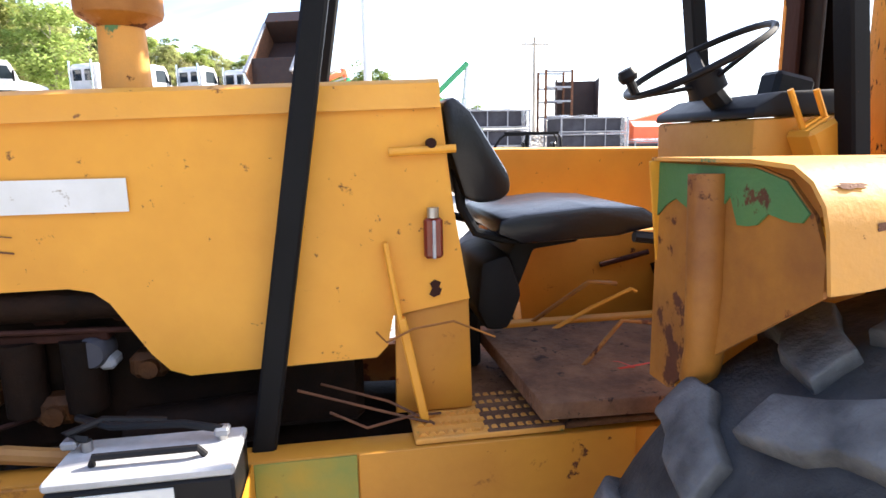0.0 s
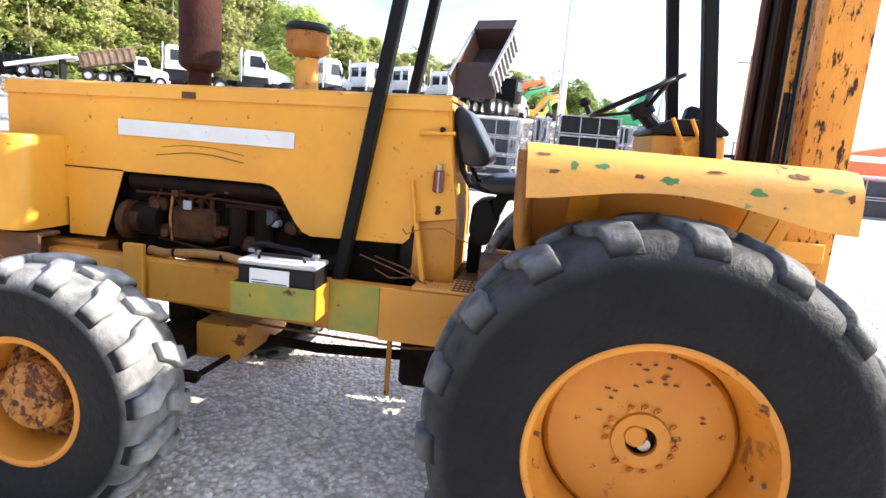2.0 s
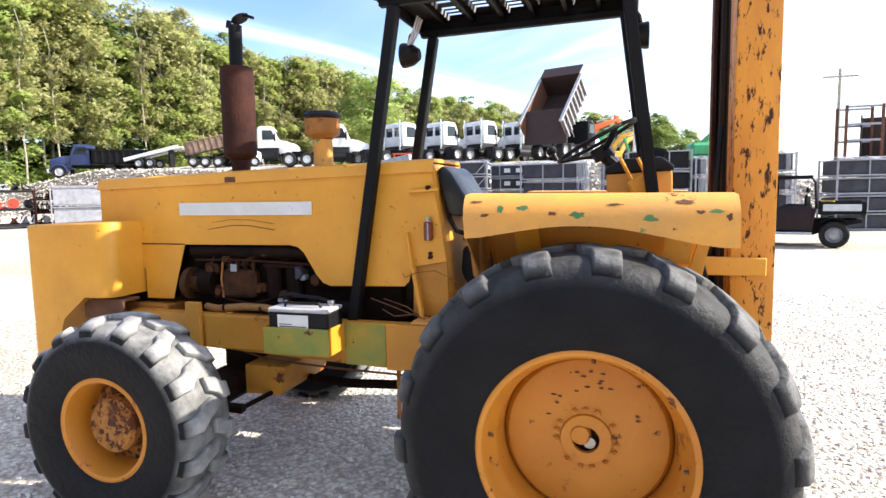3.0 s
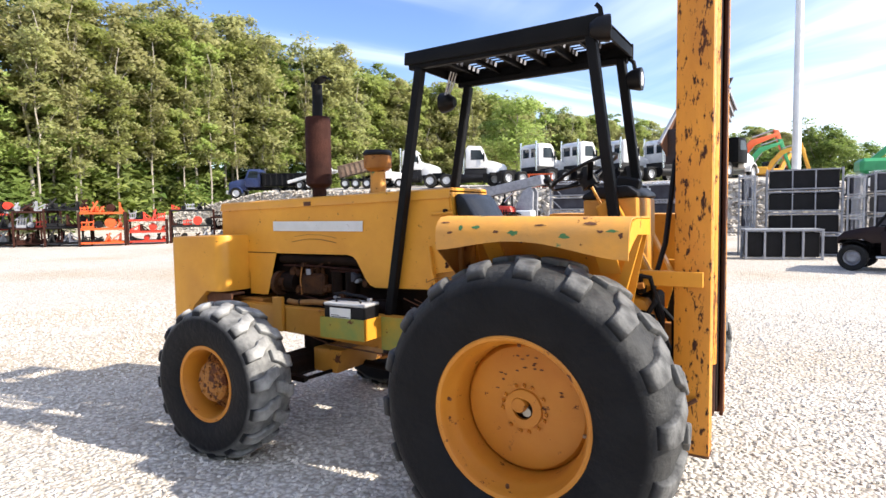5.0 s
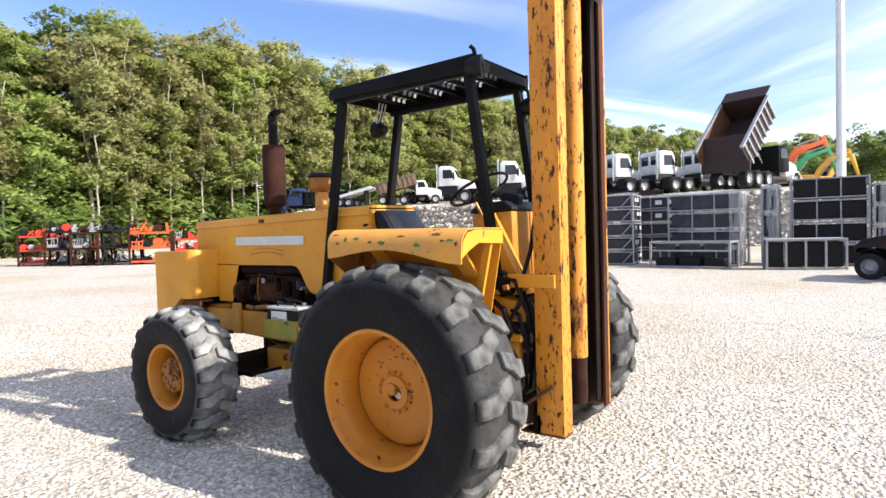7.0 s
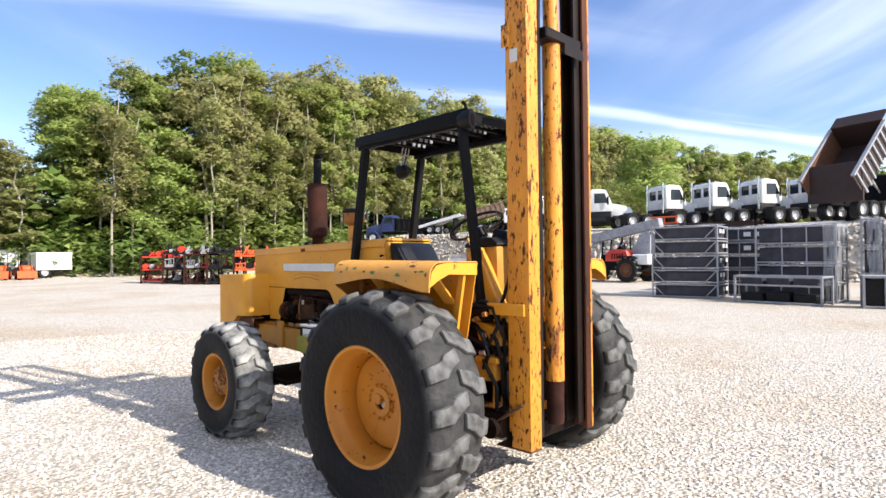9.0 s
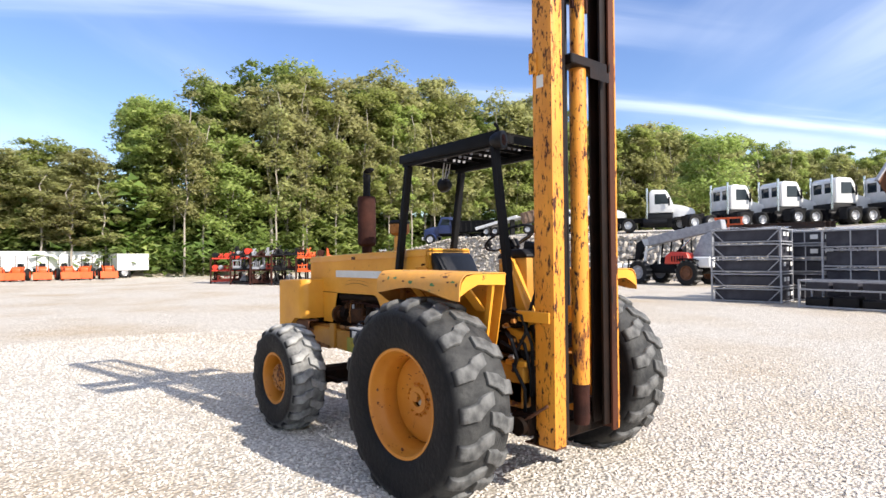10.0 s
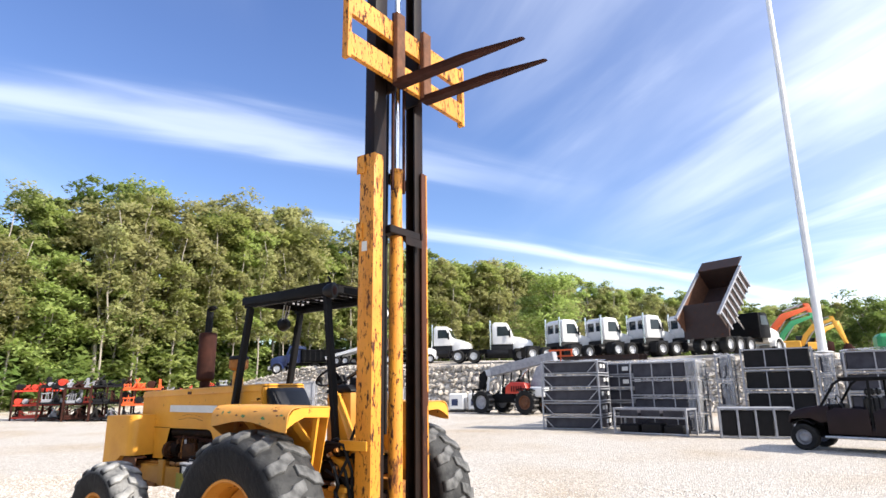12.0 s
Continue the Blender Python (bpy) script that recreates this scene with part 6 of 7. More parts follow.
def tractor_truck(label, body="white", sleeper=False):
    """A conventional tractor unit heading along +x."""
    t = thing("tractor_truck", label, "truck", group="parked tractor trucks")
    P = M[body]
    for s in (-1, 1):
        bm = bm_new()
        add_box(bm, (-4.2, s * 0.42 - 0.05, 0.75), (2.3, s * 0.42 + 0.05, 1.0), 0.01)
        part("frame_rail", bm, M["black"], t)
    bm = bm_new()
    add_prism(bm, [(-0.75, 1.42), (-0.75, 3.0), (-0.55, 3.2), (0.45, 3.15), (0.62, 2.9), (0.95, 2.1), (0.95, 1.42)], "y", -1.1, 1.1, 0.06)
    part("cab", bm, P, t)
    bm = bm_new()
    add_prism(bm, [(-0.95, 0.55), (-0.95, 1.41), (0.88, 1.41), (0.88, 0.55)], "y", -1.02, 1.02, 0.04)
    part("cab_underbody", bm, M["plastic"], t)
    bm = bm_new()
    add_prism(bm, [(0.9, 1.0), (0.9, 2.08), (1.6, 1.94), (2.35, 1.70), (2.5, 1.45), (2.5, 0.95), (2.3, 0.9), (1.0, 0.9)], "y", -0.85, 0.85, 0.07)
    part("hood", bm, P, t)
    box_part("grille", (2.49, -0.45, 0.85), (2.53, 0.45, 1.5), M["silver"], t, 0.01)
    box_part("bumper", (2.45, -1.15, 0.4), (2.65, 1.15, 0.78), M["silver"], t, 0.03)
    for s in (-1, 1):
        prism_part("side_window", [(-0.36, 2.08), (-0.36, 2.86), (0.42, 2.86), (0.74, 2.1)], "y", s * 1.098, s * 1.112, M["glass"], t)
        bm = bm_new()
        add_lathe(bm, [(0.56, -0.22), (0.62, -0.2), (0.62, 0.2), (0.56, 0.22)], (1.75, s * 0.98, 0.52), "y", 24)
        bmesh.ops.delete(bm, geom=[v for v in bm.verts if v.co.z < 0.52], context="VERTS")
        part("fender", bm, P, t)
        road_wheel(t, (1.75, s * 1.0, 0.52), 0.52, 0.3, "front_wheel")
        for x in (-2.3, -3.6):
            road_wheel(t, (x, s * 0.92, 0.52), 0.52, 0.5, "drive_wheel")
        cyl_part("fuel_tank", (-1.2, s * 0.87, 0.7), (0.6, s * 0.87, 0.7), 0.32, M["plastic"], t)
        bm = bm_new()
        add_box(bm, (0.6, s * 1.25 - 0.05, 1.95), (0.72, s * 1.25 + 0.05, 2.6), 0.02)
        add_bar(bm, (0.66, s * 1.1, 2.5), (0.66, s * 1.25, 2.5), 0.03, 0.03)
        part("mirror", bm, M["black"], t)
        cyl_part("exhaust_pipe", (-0.92, s * 0.95, 0.9), (-0.92, s * 0.95, 3.35), 0.075, M["chrome"], t)
    for s in (-1, 1):
        prism_part("rear_window", [(s * 0.14, 2.15), (s * 0.14, 2.82), (s * 0.86, 2.82), (s * 0.86, 2.15)], "x", -0.765, -0.752, M["glass"], t)
    bm = bm_new()
    add_prism(bm, [(0.59, 2.87), (0.60, 2.885), (0.895, 2.17), (0.88, 2.17)], "y", -0.95, 0.95)
    for v in bm.verts:
        v.co.x += 0.035
    part("windscreen", bm, M["glass"], t)
    box_part("deck_plate", (-1.9, -0.7, 1.0), (-0.96, 0.7, 1.06), M["plastic"], t, 0.01)
    box_part("battery_box", (-1.45, 0.45, 0.45), (-0.97, 1.12, 0.98), M["black"], t, 0.02)
    for s in (-1, 1):
        box_part("mud_flap", (-4.3, s * 0.92 - 0.3, 0.25), (-4.27, s * 0.92 + 0.3, 0.95), M["plastic"], t, 0.0)
    box_part("fifth_wheel", (-3.4, -0.45, 1.0), (-2.4, 0.45, 1.15), M["black"], t, 0.03)
    return t


first_truck = tractor_truck("white day-cab tractor truck parked in a row on the terrace")
first_truck.matrix_basis = pose(-15.2, 42.2, terrace(-15.2, 42.2), 0, 0, 60)
for x, y, rz in ((-12.5, 43.9, 60), (-9.7, 45.6, 58), (-6.9, 47.2, 58), (-20.2, 41.2, 30), (-27.5, 43.2, 24)):
    copy_thing(first_truck, pose(x, y, terrace(x, y), 0, 0, rz))


def dump_truck(label, cab, bed, raise_deg, name="dump_truck", bed_len=5.2, bed_high=1.5):
    """A dump truck heading along +x, its bed tipped about the rear."""
    t = thing(name, label, "dump truck")
    for s in (-1, 1):
        bm = bm_new()
        add_box(bm, (-5.0, s * 0.42 - 0.06, 0.85), (2.3, s * 0.42 + 0.06, 1.12), 0.01)
        part("frame_rail", bm, M["black"], t)
    P = M[cab]
    bm = bm_new()
    add_prism(bm, [(-0.55, 1.1), (-0.55, 2.8), (0.5, 2.8), (0.62, 2.7), (0.9, 1.95), (0.9, 1.1)], "y", -1.1, 1.1, 0.06)
    part("cab", bm, M["black"] if raise_deg > 30 else P, t)
    bm = bm_new()
    add_prism(bm, [(0.86, 0.9), (0.86, 1.92), (1.7, 1.8), (2.4, 1.6), (2.5, 1.4), (2.5, 0.8), (1.0, 0.8)], "y", -0.88, 0.88, 0.08)
    part("hood", bm, P, t)
    box_part("bumper", (2.48, -1.15, 0.45), (2.66, 1.15, 0.8), M["silver"], t, 0.03)
    for s in (-1, 1):
        prism_part("side_window", [(-0.3, 1.95), (-0.3, 2.6), (0.42, 2.6), (0.68, 1.98)], "y", s * 1.098, s * 1.112, M["glass"], t)
        bm = bm_new()
        add_lathe(bm, [(0.56, -0.22), (0.64, -0.2), (0.64, 0.2), (0.56, 0.22)], (1.75, s * 0.98, 0.54), "y", 24)
        bmesh.ops.delete(bm, geom=[v for v in bm.verts if v.co.z < 0.54], context="VERTS")
        part("fender", bm, P, t)
        road_wheel(t, (1.75, s * 1.0, 0.54), 0.54, 0.32, "front_wheel")
        for x in (-2.0, -3.3, -4.5):
            road_wheel(t, (x, s * 0.92, 0.54), 0.54, 0.52, "drive_wheel")
    b = new("dump_bed")
    b.parent, b.matrix_basis = t, pose(-5.0, 0, 1.2, 0, -raise_deg, 0)
    L, W, H = bed_len, (1.45 if raise_deg > 30 else 1.22), bed_high
    box_part("floor", (0, -W, 0), (L, W, 0.1), M[bed], b, 0.01)
    box_part("headboard", (L - 0.08, -W, 0.1), (L, W, H + 0.15), M[bed], b, 0.01)
    bm = bm_new()
    add_box(bm, (L - 0.08, -W, H + 0.15), (L + 0.9, W, H + 0.22), 0.01)
    part("cab_guard", bm, M[bed], b)
    for s in (-1, 1):
        bm = bm_new()
        add_box(bm, (0, s * W - 0.04, 0.1), (L - 0.08, s * W + 0.04, H), 0.01)
        # the brown bed's left wall is lighter rust, with sun on its inside put in
        part("side_wall", bm, M["rust"] if bed == "brown" and s > 0 else M[bed], b)
        for k in range(8):
            x = 0.3 + k * (L - 0.6) / 7
            bm = bm_new()
            add_box(bm, (x - 0.07, min(s * (W + 0.04), s * (W + 0.14)), 0.0), (x + 0.07, max(s * (W + 0.04), s * (W + 0.14)), H), 0.01)
            part("side_rib", bm, M["galv_dull"] if bed == "brown" else M[bed], b)
        bm = bm_new()
        add_box(bm, (0, min(s * (W - 0.06), s * (W + 0.15)), H), (L, max(s * (W - 0.06), s * (W + 0.15)), H + 0.12), 0.01)
        part("top_rail", bm, M["galv_dull"] if bed == "brown" else M[bed], b)
    if raise_deg > 30:
        box_part("tailgate", (-5.25, -W - 0.1, 0.95), (-5.12, W + 0.1, 3.2), M[bed], t, 0.02)
    else:
        box_part("tailgate", (-0.08, -W - 0.02, 0.0), (0.0, W + 0.02, H), M[bed], b, 0.01)
    if raise_deg > 5:
        cyl_part("hoist", (0.2, 0, 1.15), (-5.0 + 3.4 * math.cos(radians(raise_deg)), 0, 1.2 + 3.4 * math.sin(radians(raise_deg))), 0.1, M["chrome"], t)
    return t


d1 = dump_truck("white-cab dump truck with its brown bed tipped up on the terrace", "white", "brown", 46, bed_len=4.7)
d1.matrix_basis = pose(-2.1, 43.9, terrace(-1.9, 43.0), 0, 0, 71)
d2 = dump_truck("dark blue dump truck with black bed on the terrace", "blue", "black", 0, bed_len=4.3, bed_high=1.05)
d2.matrix_basis = pose(-42.6, 38.9, terrace(-42, 38.2), 0, 0, 214)
d3 = dump_truck("tan dump truck with rusty bed partly tipped on the terrace", "white", "tan", 14, bed_len=4.8, bed_high=1.2)
d3.matrix_basis = pose(-28.9, 40.7, terrace(-31, 40), 0, 0, 38) @ Matrix.Scale(0.74, 4)

# a white ramp trailer standing with its deck tipped, beside the blue truck
ramp = thing("ramp_trailer", "white steel ramp trailer with its deck tipped up", "trailer", (-36.6, 40.2, terrace(-36.6, 40.2)), 20)
for y in (-0.8, 0.8):
    bm = bm_new()
    add_bar(bm, (-2.2, y, 0.7), (2.2, y, 1.75), 0.14, 0.28, 0.02)
    part("deck_rail", bm, M["white"], ramp)
bm = bm_new()
add_bar(bm, (-2.1, 0, 0.74), (2.15, 0, 1.76), 1.44, 0.06)
part("deck", bm, M["galv"], ramp)
box_part("stand", (1.3, -0.5, 0.0), (1.45, 0.5, 1.5), M["black"], ramp, 0.01)
for s_ in (-1, 1):
    for x_ in (-0.9, 0.0):
        road_wheel(ramp, (x_, s_ * 1.0, 0.4), 0.4, 0.26)

# ---------------------------------------------------------------- tall pole
bm = bm_new()
add_lathe(bm, [(0.0, 0.0), (0.6, 0.0), (0.6, 0.05), (0.29, 0.1), (0.27, 0.4), (0.23, 14), (0.14, 32), (0.0, 32)], (0, 0, 0), "z", 20)
solid("light_pole", bm, M["white"], "tall white steel light pole on the terrace", "pole", (2.1, 44.0, 3.4))


# ---------------------------------------------------------------- stacked crates
def film_sheet(bm, lo, hi, axis, seed, amp=0.035, n=7):
    """A crumpled sheet of wrapping film between two corners, flat across one axis, 4 mm thick."""
    r_ = random.Random(seed)
    u, w = [k for k in range(3) if k != axis]
    grid = []
    for i in range(n + 1):
        row = []
        for j in range(n + 1):
            p = [0, 0, 0]
            p[u], p[w] = lo[u] + (hi[u] - lo[u]) * i / n, lo[w] + (hi[w] - lo[w]) * j / n
            p[axis] = lo[axis] + r_.uniform(-amp, amp) * 0.5
            row.append(bm.verts.new(p))
        grid.append(row)
    fs = [bm.faces.new((grid[i][j], grid[i + 1][j], grid[i + 1][j + 1], grid[i][j + 1])) for i in range(n) for j in range(n) if r_.random() < 0.86]
    bmesh.ops.recalc_face_normals(bm, faces=fs)
    bmesh.ops.solidify(bm, geom=fs, thickness=0.004)


def crate(label, w, d, h, panel, levels, name="crate_stack", diag=True, bars=0, film=0, tags=False):
    """Stacked metal-framed crates: corner posts, rails, end braces, dark panels, straps and film."""
    c = thing(name, label, "crate stack", group="stacked crates")
    lh = h / levels
    G = M["galv_dull"]
    for lv in range(levels):
        u = new("crate")
        u.parent, u.location = c, (0, 0, lv * lh)
        for x in (0.03, w - 0.03):
            for y in (0.03, d - 0.03):
                box_part("post", (x - 0.026, y - 0.026, 0.004), (x + 0.026, y + 0.026, lh - 0.004), G, u, 0.003)
        for z in (0.045, lh - 0.045):
            for y in (0.03, d - 0.03):
                box_part("rail", (0.06, y - 0.02, z - 0.02), (w - 0.06, y + 0.02, z + 0.02), G, u, 0.003)
            for x in (0.03, w - 0.03):
                box_part("rail", (x - 0.02, 0.06, z - 0.02), (x + 0.02, d - 0.06, z + 0.02), G, u, 0.003)
        if diag:
            for x in (0.06, w - 0.06):
                sgn = 1 if x < w / 2 else -1
                bm = bm_new()
                add_bar(bm, (x, 0.028, lh - 0.06 if lv % 2 == 0 or sgn < 0 else lh - 0.08), (x + sgn * 0.34, 0.028, 0.07), 0.03, 0.03)
                part("brace", bm, G, u)
        for k in range(bars):
            x = w * (k + 1) / (bars + 1) + 0.04 * math.sin(7 * lv + 3 * k)
            box_part("strap", (x - 0.018, 0.008, 0.02), (x + 0.018, 0.018, lh - 0.02), G, u, 0.0)
        box_part("panel", (0.10, 0.10, 0.07), (w - 0.10, d - 0.10, lh - 0.07 + 0.03 * math.sin(5 * lv)), panel, u, 0.02)
        if tags:
            for k in range(3):
                y = 0.25 + 0.42 * k
                if (k + lv) % 3:
                    box_part("tag", (w + 0.002, y, lh * 0.45), (w + 0.008, y + 0.26, lh * 0.72), M["decal"], u, 0.0, "plain white paper tag")
    if film:
        bm = bm_new()
        film_sheet(bm, (0.0, 0.0, h + 0.03), (w, d, h + 0.03), 2, int(w * 100 + h * 31), 0.10)
        part("film_wrap", bm, M["film"], c, "crumpled clear film over the top", False)
    if film > 1:
        for x in (w + 0.03,):
            bm = bm_new()
            film_sheet(bm, (x, 0.0, 0.05), (x, d, h), 0, int(w * 70 + h * 13), 0.05)
            part("film_wrap", bm, M["film"], c, "crumpled clear film over the side", False)
        bm = bm_new()
        film_sheet(bm, (w - 0.34, -0.02, 0.1), (w, -0.02, h), 1, int(w * 50 + h * 17), 0.04)
        part("film_wrap", bm, M["film"], c, "crumpled clear film round the corner", False)
    return c


DULL, BLK = M["grey_plastic"], M["plastic"]
FILM_LABEL = "stacked galvanised frames with dark panels wrapped in clear film"
crate("five stacked galvanised frames holding dark grey panels, on gravel", 2.15, 1.5, 2.42, DULL, 5, film=1, tags=True).matrix_basis = pose(-5.36, 18.25, 0, 0, 0, 7)
crate(FILM_LABEL, 2.2, 1.3, 2.30, DULL, 4, diag=False, bars=2, film=2).matrix_basis = pose(-2.14, 18.55, 0, 0, 0, -2)
for x, y in ((-4.25, 20.2), (-4.5, 22.3), (-4.7, 24.5)):
    stack = crate(FILM_LABEL, 2.15, 1.5, 2.36, DULL, 5, diag=False, bars=1, film=1)
    stack.matrix_basis = pose(x, y, 0, 0, 0, 7)
    for lv in (3, 4):
        for px in (1.25, 1.68):
            box_part("tag", (px, -0.012, lv * 0.472 + 0.17), (px + 0.22, 0.006, lv * 0.472 + 0.32), M["decal"], stack, 0.0, "plain white paper tag")
crate(FILM_LABEL, 0.5, 1.3, 2.45, DULL, 3, diag=False, film=2).matrix_basis = pose(0.52, 19.0, 0, 0, 0, 4)
crate("tall stack of black panelled crates strapped with pale bands", 2.0, 1.4, 2.62, BLK, 4, diag=False, bars=2, film=0).matrix_basis = pose(1.28, 19.1, 0, 0, 0, 3)
crate(FILM_LABEL, 0.45, 1.3, 2.35, DULL, 4, diag=False, film=2).matrix_basis = pose(3.34, 19.15, 0, 0, 0, 3)
crate(FILM_LABEL, 2.3, 1.4, 2.45, DULL, 4, diag=False, bars=2, film=2).matrix_basis = pose(4.0, 19.3, 0, 0, 0, 4)


def beam_bundle():
    """Long dark steel beams lying on timber blocks along the terrace edge."""
    b = thing("steel_beam_bundle", "long dark rusty steel beams lying on timber blocks", "steel beams", (-12.3, 36.1, terrace(-12.3, 36.1)), 0)
    for x in (0.5, 2.6, 4.7):
        box_part("timber_block", (x, -0.7, -0.12), (x + 0.2, 0.7, 0.16), M["wood"], b, 0.01)
    for y in (-0.62, -0.2, 0.25):
        bm = bm_new()
        add_prism(bm, [(y, 0.165), (y + 0.3, 0.165), (y + 0.3, 0.2), (y + 0.17, 0.2), (y + 0.17, 0.47), (y + 0.3, 0.47), (y + 0.3, 0.505), (y, 0.505), (y, 0.47), (y + 0.13, 0.47), (y + 0.13, 0.2), (y, 0.2)], "x", 0.1 * y, 5.3 + 0.3 * y)
        part("beam", bm, M["brown"], b)


def red_frame():
    """A low welded fork frame in red-orange paint."""
    f = thing("fork_frame", "red-orange welded steel fork frame on the terrace edge", "fork frame", (-13.5, 36.0, terrace(-13.5, 36.0)), 6)
    for z in (0.12, 0.55, 0.95):
        box_part("cross_bar", (0, -0.05, z), (1.7, 0.05, z + 0.1), M["orange"], f, 0.01)
    for x in (0.05, 0.8, 1.55):
        box_part("upright", (x, -0.04, -0.02), (x + 0.1, 0.04, 1.04), M["orange"], f, 0.01)
    for x in (0.3, 1.25):
        box_part("fork", (x, -1.0, 0.02), (x + 0.12, -0.05, 0.08), M["black"], f, 0.01)


beam_bundle()
red_frame()


def low_rack(w, d, h, bays, closed):
    """A low steel rack: pale top rim, legs, one mid rail, dark things inside."""
    c = thing("low_rack", "low galvanised rack with pale top and black panels, on gravel", "rack", group="low racks")
    G = M["galv_dull"]
    for y in (0.03, d - 0.03):
        box_part("top_rail", (0, y - 0.03, h - 0.06), (w, y + 0.03, h), G, c, 0.006)
        box_part("foot_rail", (0.06, y - 0.02, 0.02), (w - 0.06, y + 0.02, 0.07), G, c, 0.003)
        for i in range(bays + 1):
            x = 0.03 + (w - 0.06) * i / bays
            box_part("leg", (x - 0.028, y - 0.0285, 0), (x + 0.028, y + 0.0285, h - 0.061), G, c, 0.003)
    for x in (0.03, w - 0.03):
        box_part("end_rail", (x - 0.028, 0.061, h - 0.058), (x + 0.028, d - 0.061, h - 0.002), G, c, 0.004)
    if closed:
        box_part("top_sheet", (0.06, 0.061, h - 0.03), (w - 0.06, d - 0.061, h - 0.006), M["galv"], c, 0.003)
        for i in range(bays):
            x = 0.07 + (w - 0.06) * i / bays
            box_part("panel", (x, 0.12, 0.08), (x + (w - 0.06) / bays - 0.08, d - 0.12, h - 0.10), BLK, c, 0.015)
    else:
        box_part("mid_rail", (0.06, 0.008, h * 0.62), (w - 0.06, 0.05, h * 0.62 + 0.05), G, c, 0.003)
        for i in range(3):
            x = 0.12 + i * (w - 0.2) / 3
            box_part("black_part", (x, 0.15, 0.03), (x + (w - 0.5) / 3, d - 0.1, 0.30 + 0.05 * (i % 2)), BLK, c, 0.04)
            box_part("black_part", (x, 0.2, h * 0.64 + 0.02), (x + (w - 0.5) / 3, d - 0.15, h - 0.07), DULL, c, 0.02)
    return c


low_rack(2.42, 0.8, 0.82, 1, False).matrix_basis = pose(-2.44, 17.5, 0, 0, 0, -8)
low_rack(1.95, 0.8, 0.86, 4, True).matrix_basis = pose(0.86, 17.1, 0, 0, 0, 13)


# ---------------------------------------------------------------- utility vehicle
def utility_vehicle():
    """A dark crew utility vehicle heading along +x."""
    u = thing("utility_vehicle", "dark brown crew utility vehicle with roll cage, parked on gravel", "utility vehicle")
    B, K = M["utv"], M["black"]
    bm = bm_new()
    add_prism(bm, [(-2.05, 0.62), (-2.05, 0.72), (-1.0, 0.72), (-0.95, 0.38), (0.98, 0.36), (1.05, 0.72), (1.70, 0.74), (1.76, 0.58), (1.66, 0.45), (1.1, 0.30), (-1.0, 0.30), (-1.5, 0.5)], "y", -0.42, 0.42, 0.03)
    part("chassis", bm, K, u)
    bm = bm_new()
    add_prism(bm, [(0.82, 0.72), (0.80, 1.12), (1.05, 1.13), (1.40, 1.06), (1.64, 0.99), (1.78, 0.86), (1.80, 0.70), (1.76, 0.66), (1.74, 0.76), (1.66, 0.80), (1.25, 0.80), (1.05, 0.70)], "y", -0.70, 0.70, 0.04)
    part("hood", bm, B, u)
    bm = bm_new()
    add_prism(bm, [(-0.98, 0.42), (-1.06, 0.98), (-0.94, 1.02), (-0.84, 0.60), (0.86, 0.58), (0.84, 0.42)], "y", -0.70, 0.70, 0.02)
    part("tub", bm, B, u)
    for s in (-1, 1):
        tube_part("roll_cage", [(0.98, s * 0.68, 1.10), (0.62, s * 0.66, 1.66), (0.48, s * 0.65, 1.76), (-0.92, s * 0.65, 1.79), (-1.02, s * 0.67, 1.65), (-1.06, s * 0.69, 0.98)], 0.034, K, u)
        tube_part("door_bar", [(-0.12, s * 0.68, 0.6), (-0.14, s * 0.65, 1.77)], 0.032, K, u)
        tube_part("sill_bar", [(0.95, s * 0.72, 0.36), (-0.98, s * 0.72, 0.36)], 0.03, M["galv"], u)
        for x in (1.455, -1.455):
            w = road_wheel(u, (x, s * 0.62, 0.33), 0.33, 0.26, "wheel", "dull_rim")
            bm = bm_new()
            add_lathe(bm, [(0.385, -0.12), (0.40, -0.12), (0.40, 0.12), (0.385, 0.12)], (x, s * 0.62, 0.36), "y", 24, closed=True)
            bmesh.ops.delete(bm, geom=[v for v in bm.verts if v.co.z < 0.60], context="VERTS")
            part("wheel_arch", bm, K, u)
        for x0, x1 in ((-0.92, -0.17), (-0.08, 0.86)):
            bm = bm_new()
            add_prism(bm, [(x0, 0.44), (x0 - 0.04 if x0 < -0.5 else x0, 1.05), (x1 - 0.22, 1.08), (x1, 0.98), (x1, 0.44)], "y", s * 0.71 - 0.018, s * 0.71 + 0.018, 0.008)
            part("door", bm, B, u)
    box_part("roof", (-0.98, -0.70, 1.79), (0.52, 0.70, 1.835), K, u, 0.025)
    for x in (-0.62, 0.22):
        for y in (-0.42, 0.0, 0.42):
            bm = bm_new()
            add_box(bm, (x - 0.20, y - 0.19, 0.72), (x + 0.26, y + 0.19, 0.86), 0.04)
            add_box(bm, (x - 0.30, y - 0.19, 0.82), (x - 0.17, y + 0.19, 1.36), 0.05)
            add_box(bm, (x - 0.30, y - 0.11, 1.38), (x - 0.20, y + 0.11, 1.55), 0.04)
            part("seat", bm, M["vinyl"], u)
    box_part("dash", (0.72, -0.62, 0.9), (0.92, 0.62, 1.16), K, u, 0.03)
    bm = bm_new()
    add_tube(bm, [(0.62 + 0.05 * math.sin(a), 0.38 + 0.17 * math.cos(a), 1.22 + 0.16 * math.sin(a)) for a in [2 * math.pi * k / 20 for k in range(20)]], 0.014, 8, True)
    part("steering_wheel", bm, K, u)
    bm = bm_new()
    add_box(bm, (-2.1, -0.72, 0.84), (-1.10, 0.72, 0.90), 0.01)
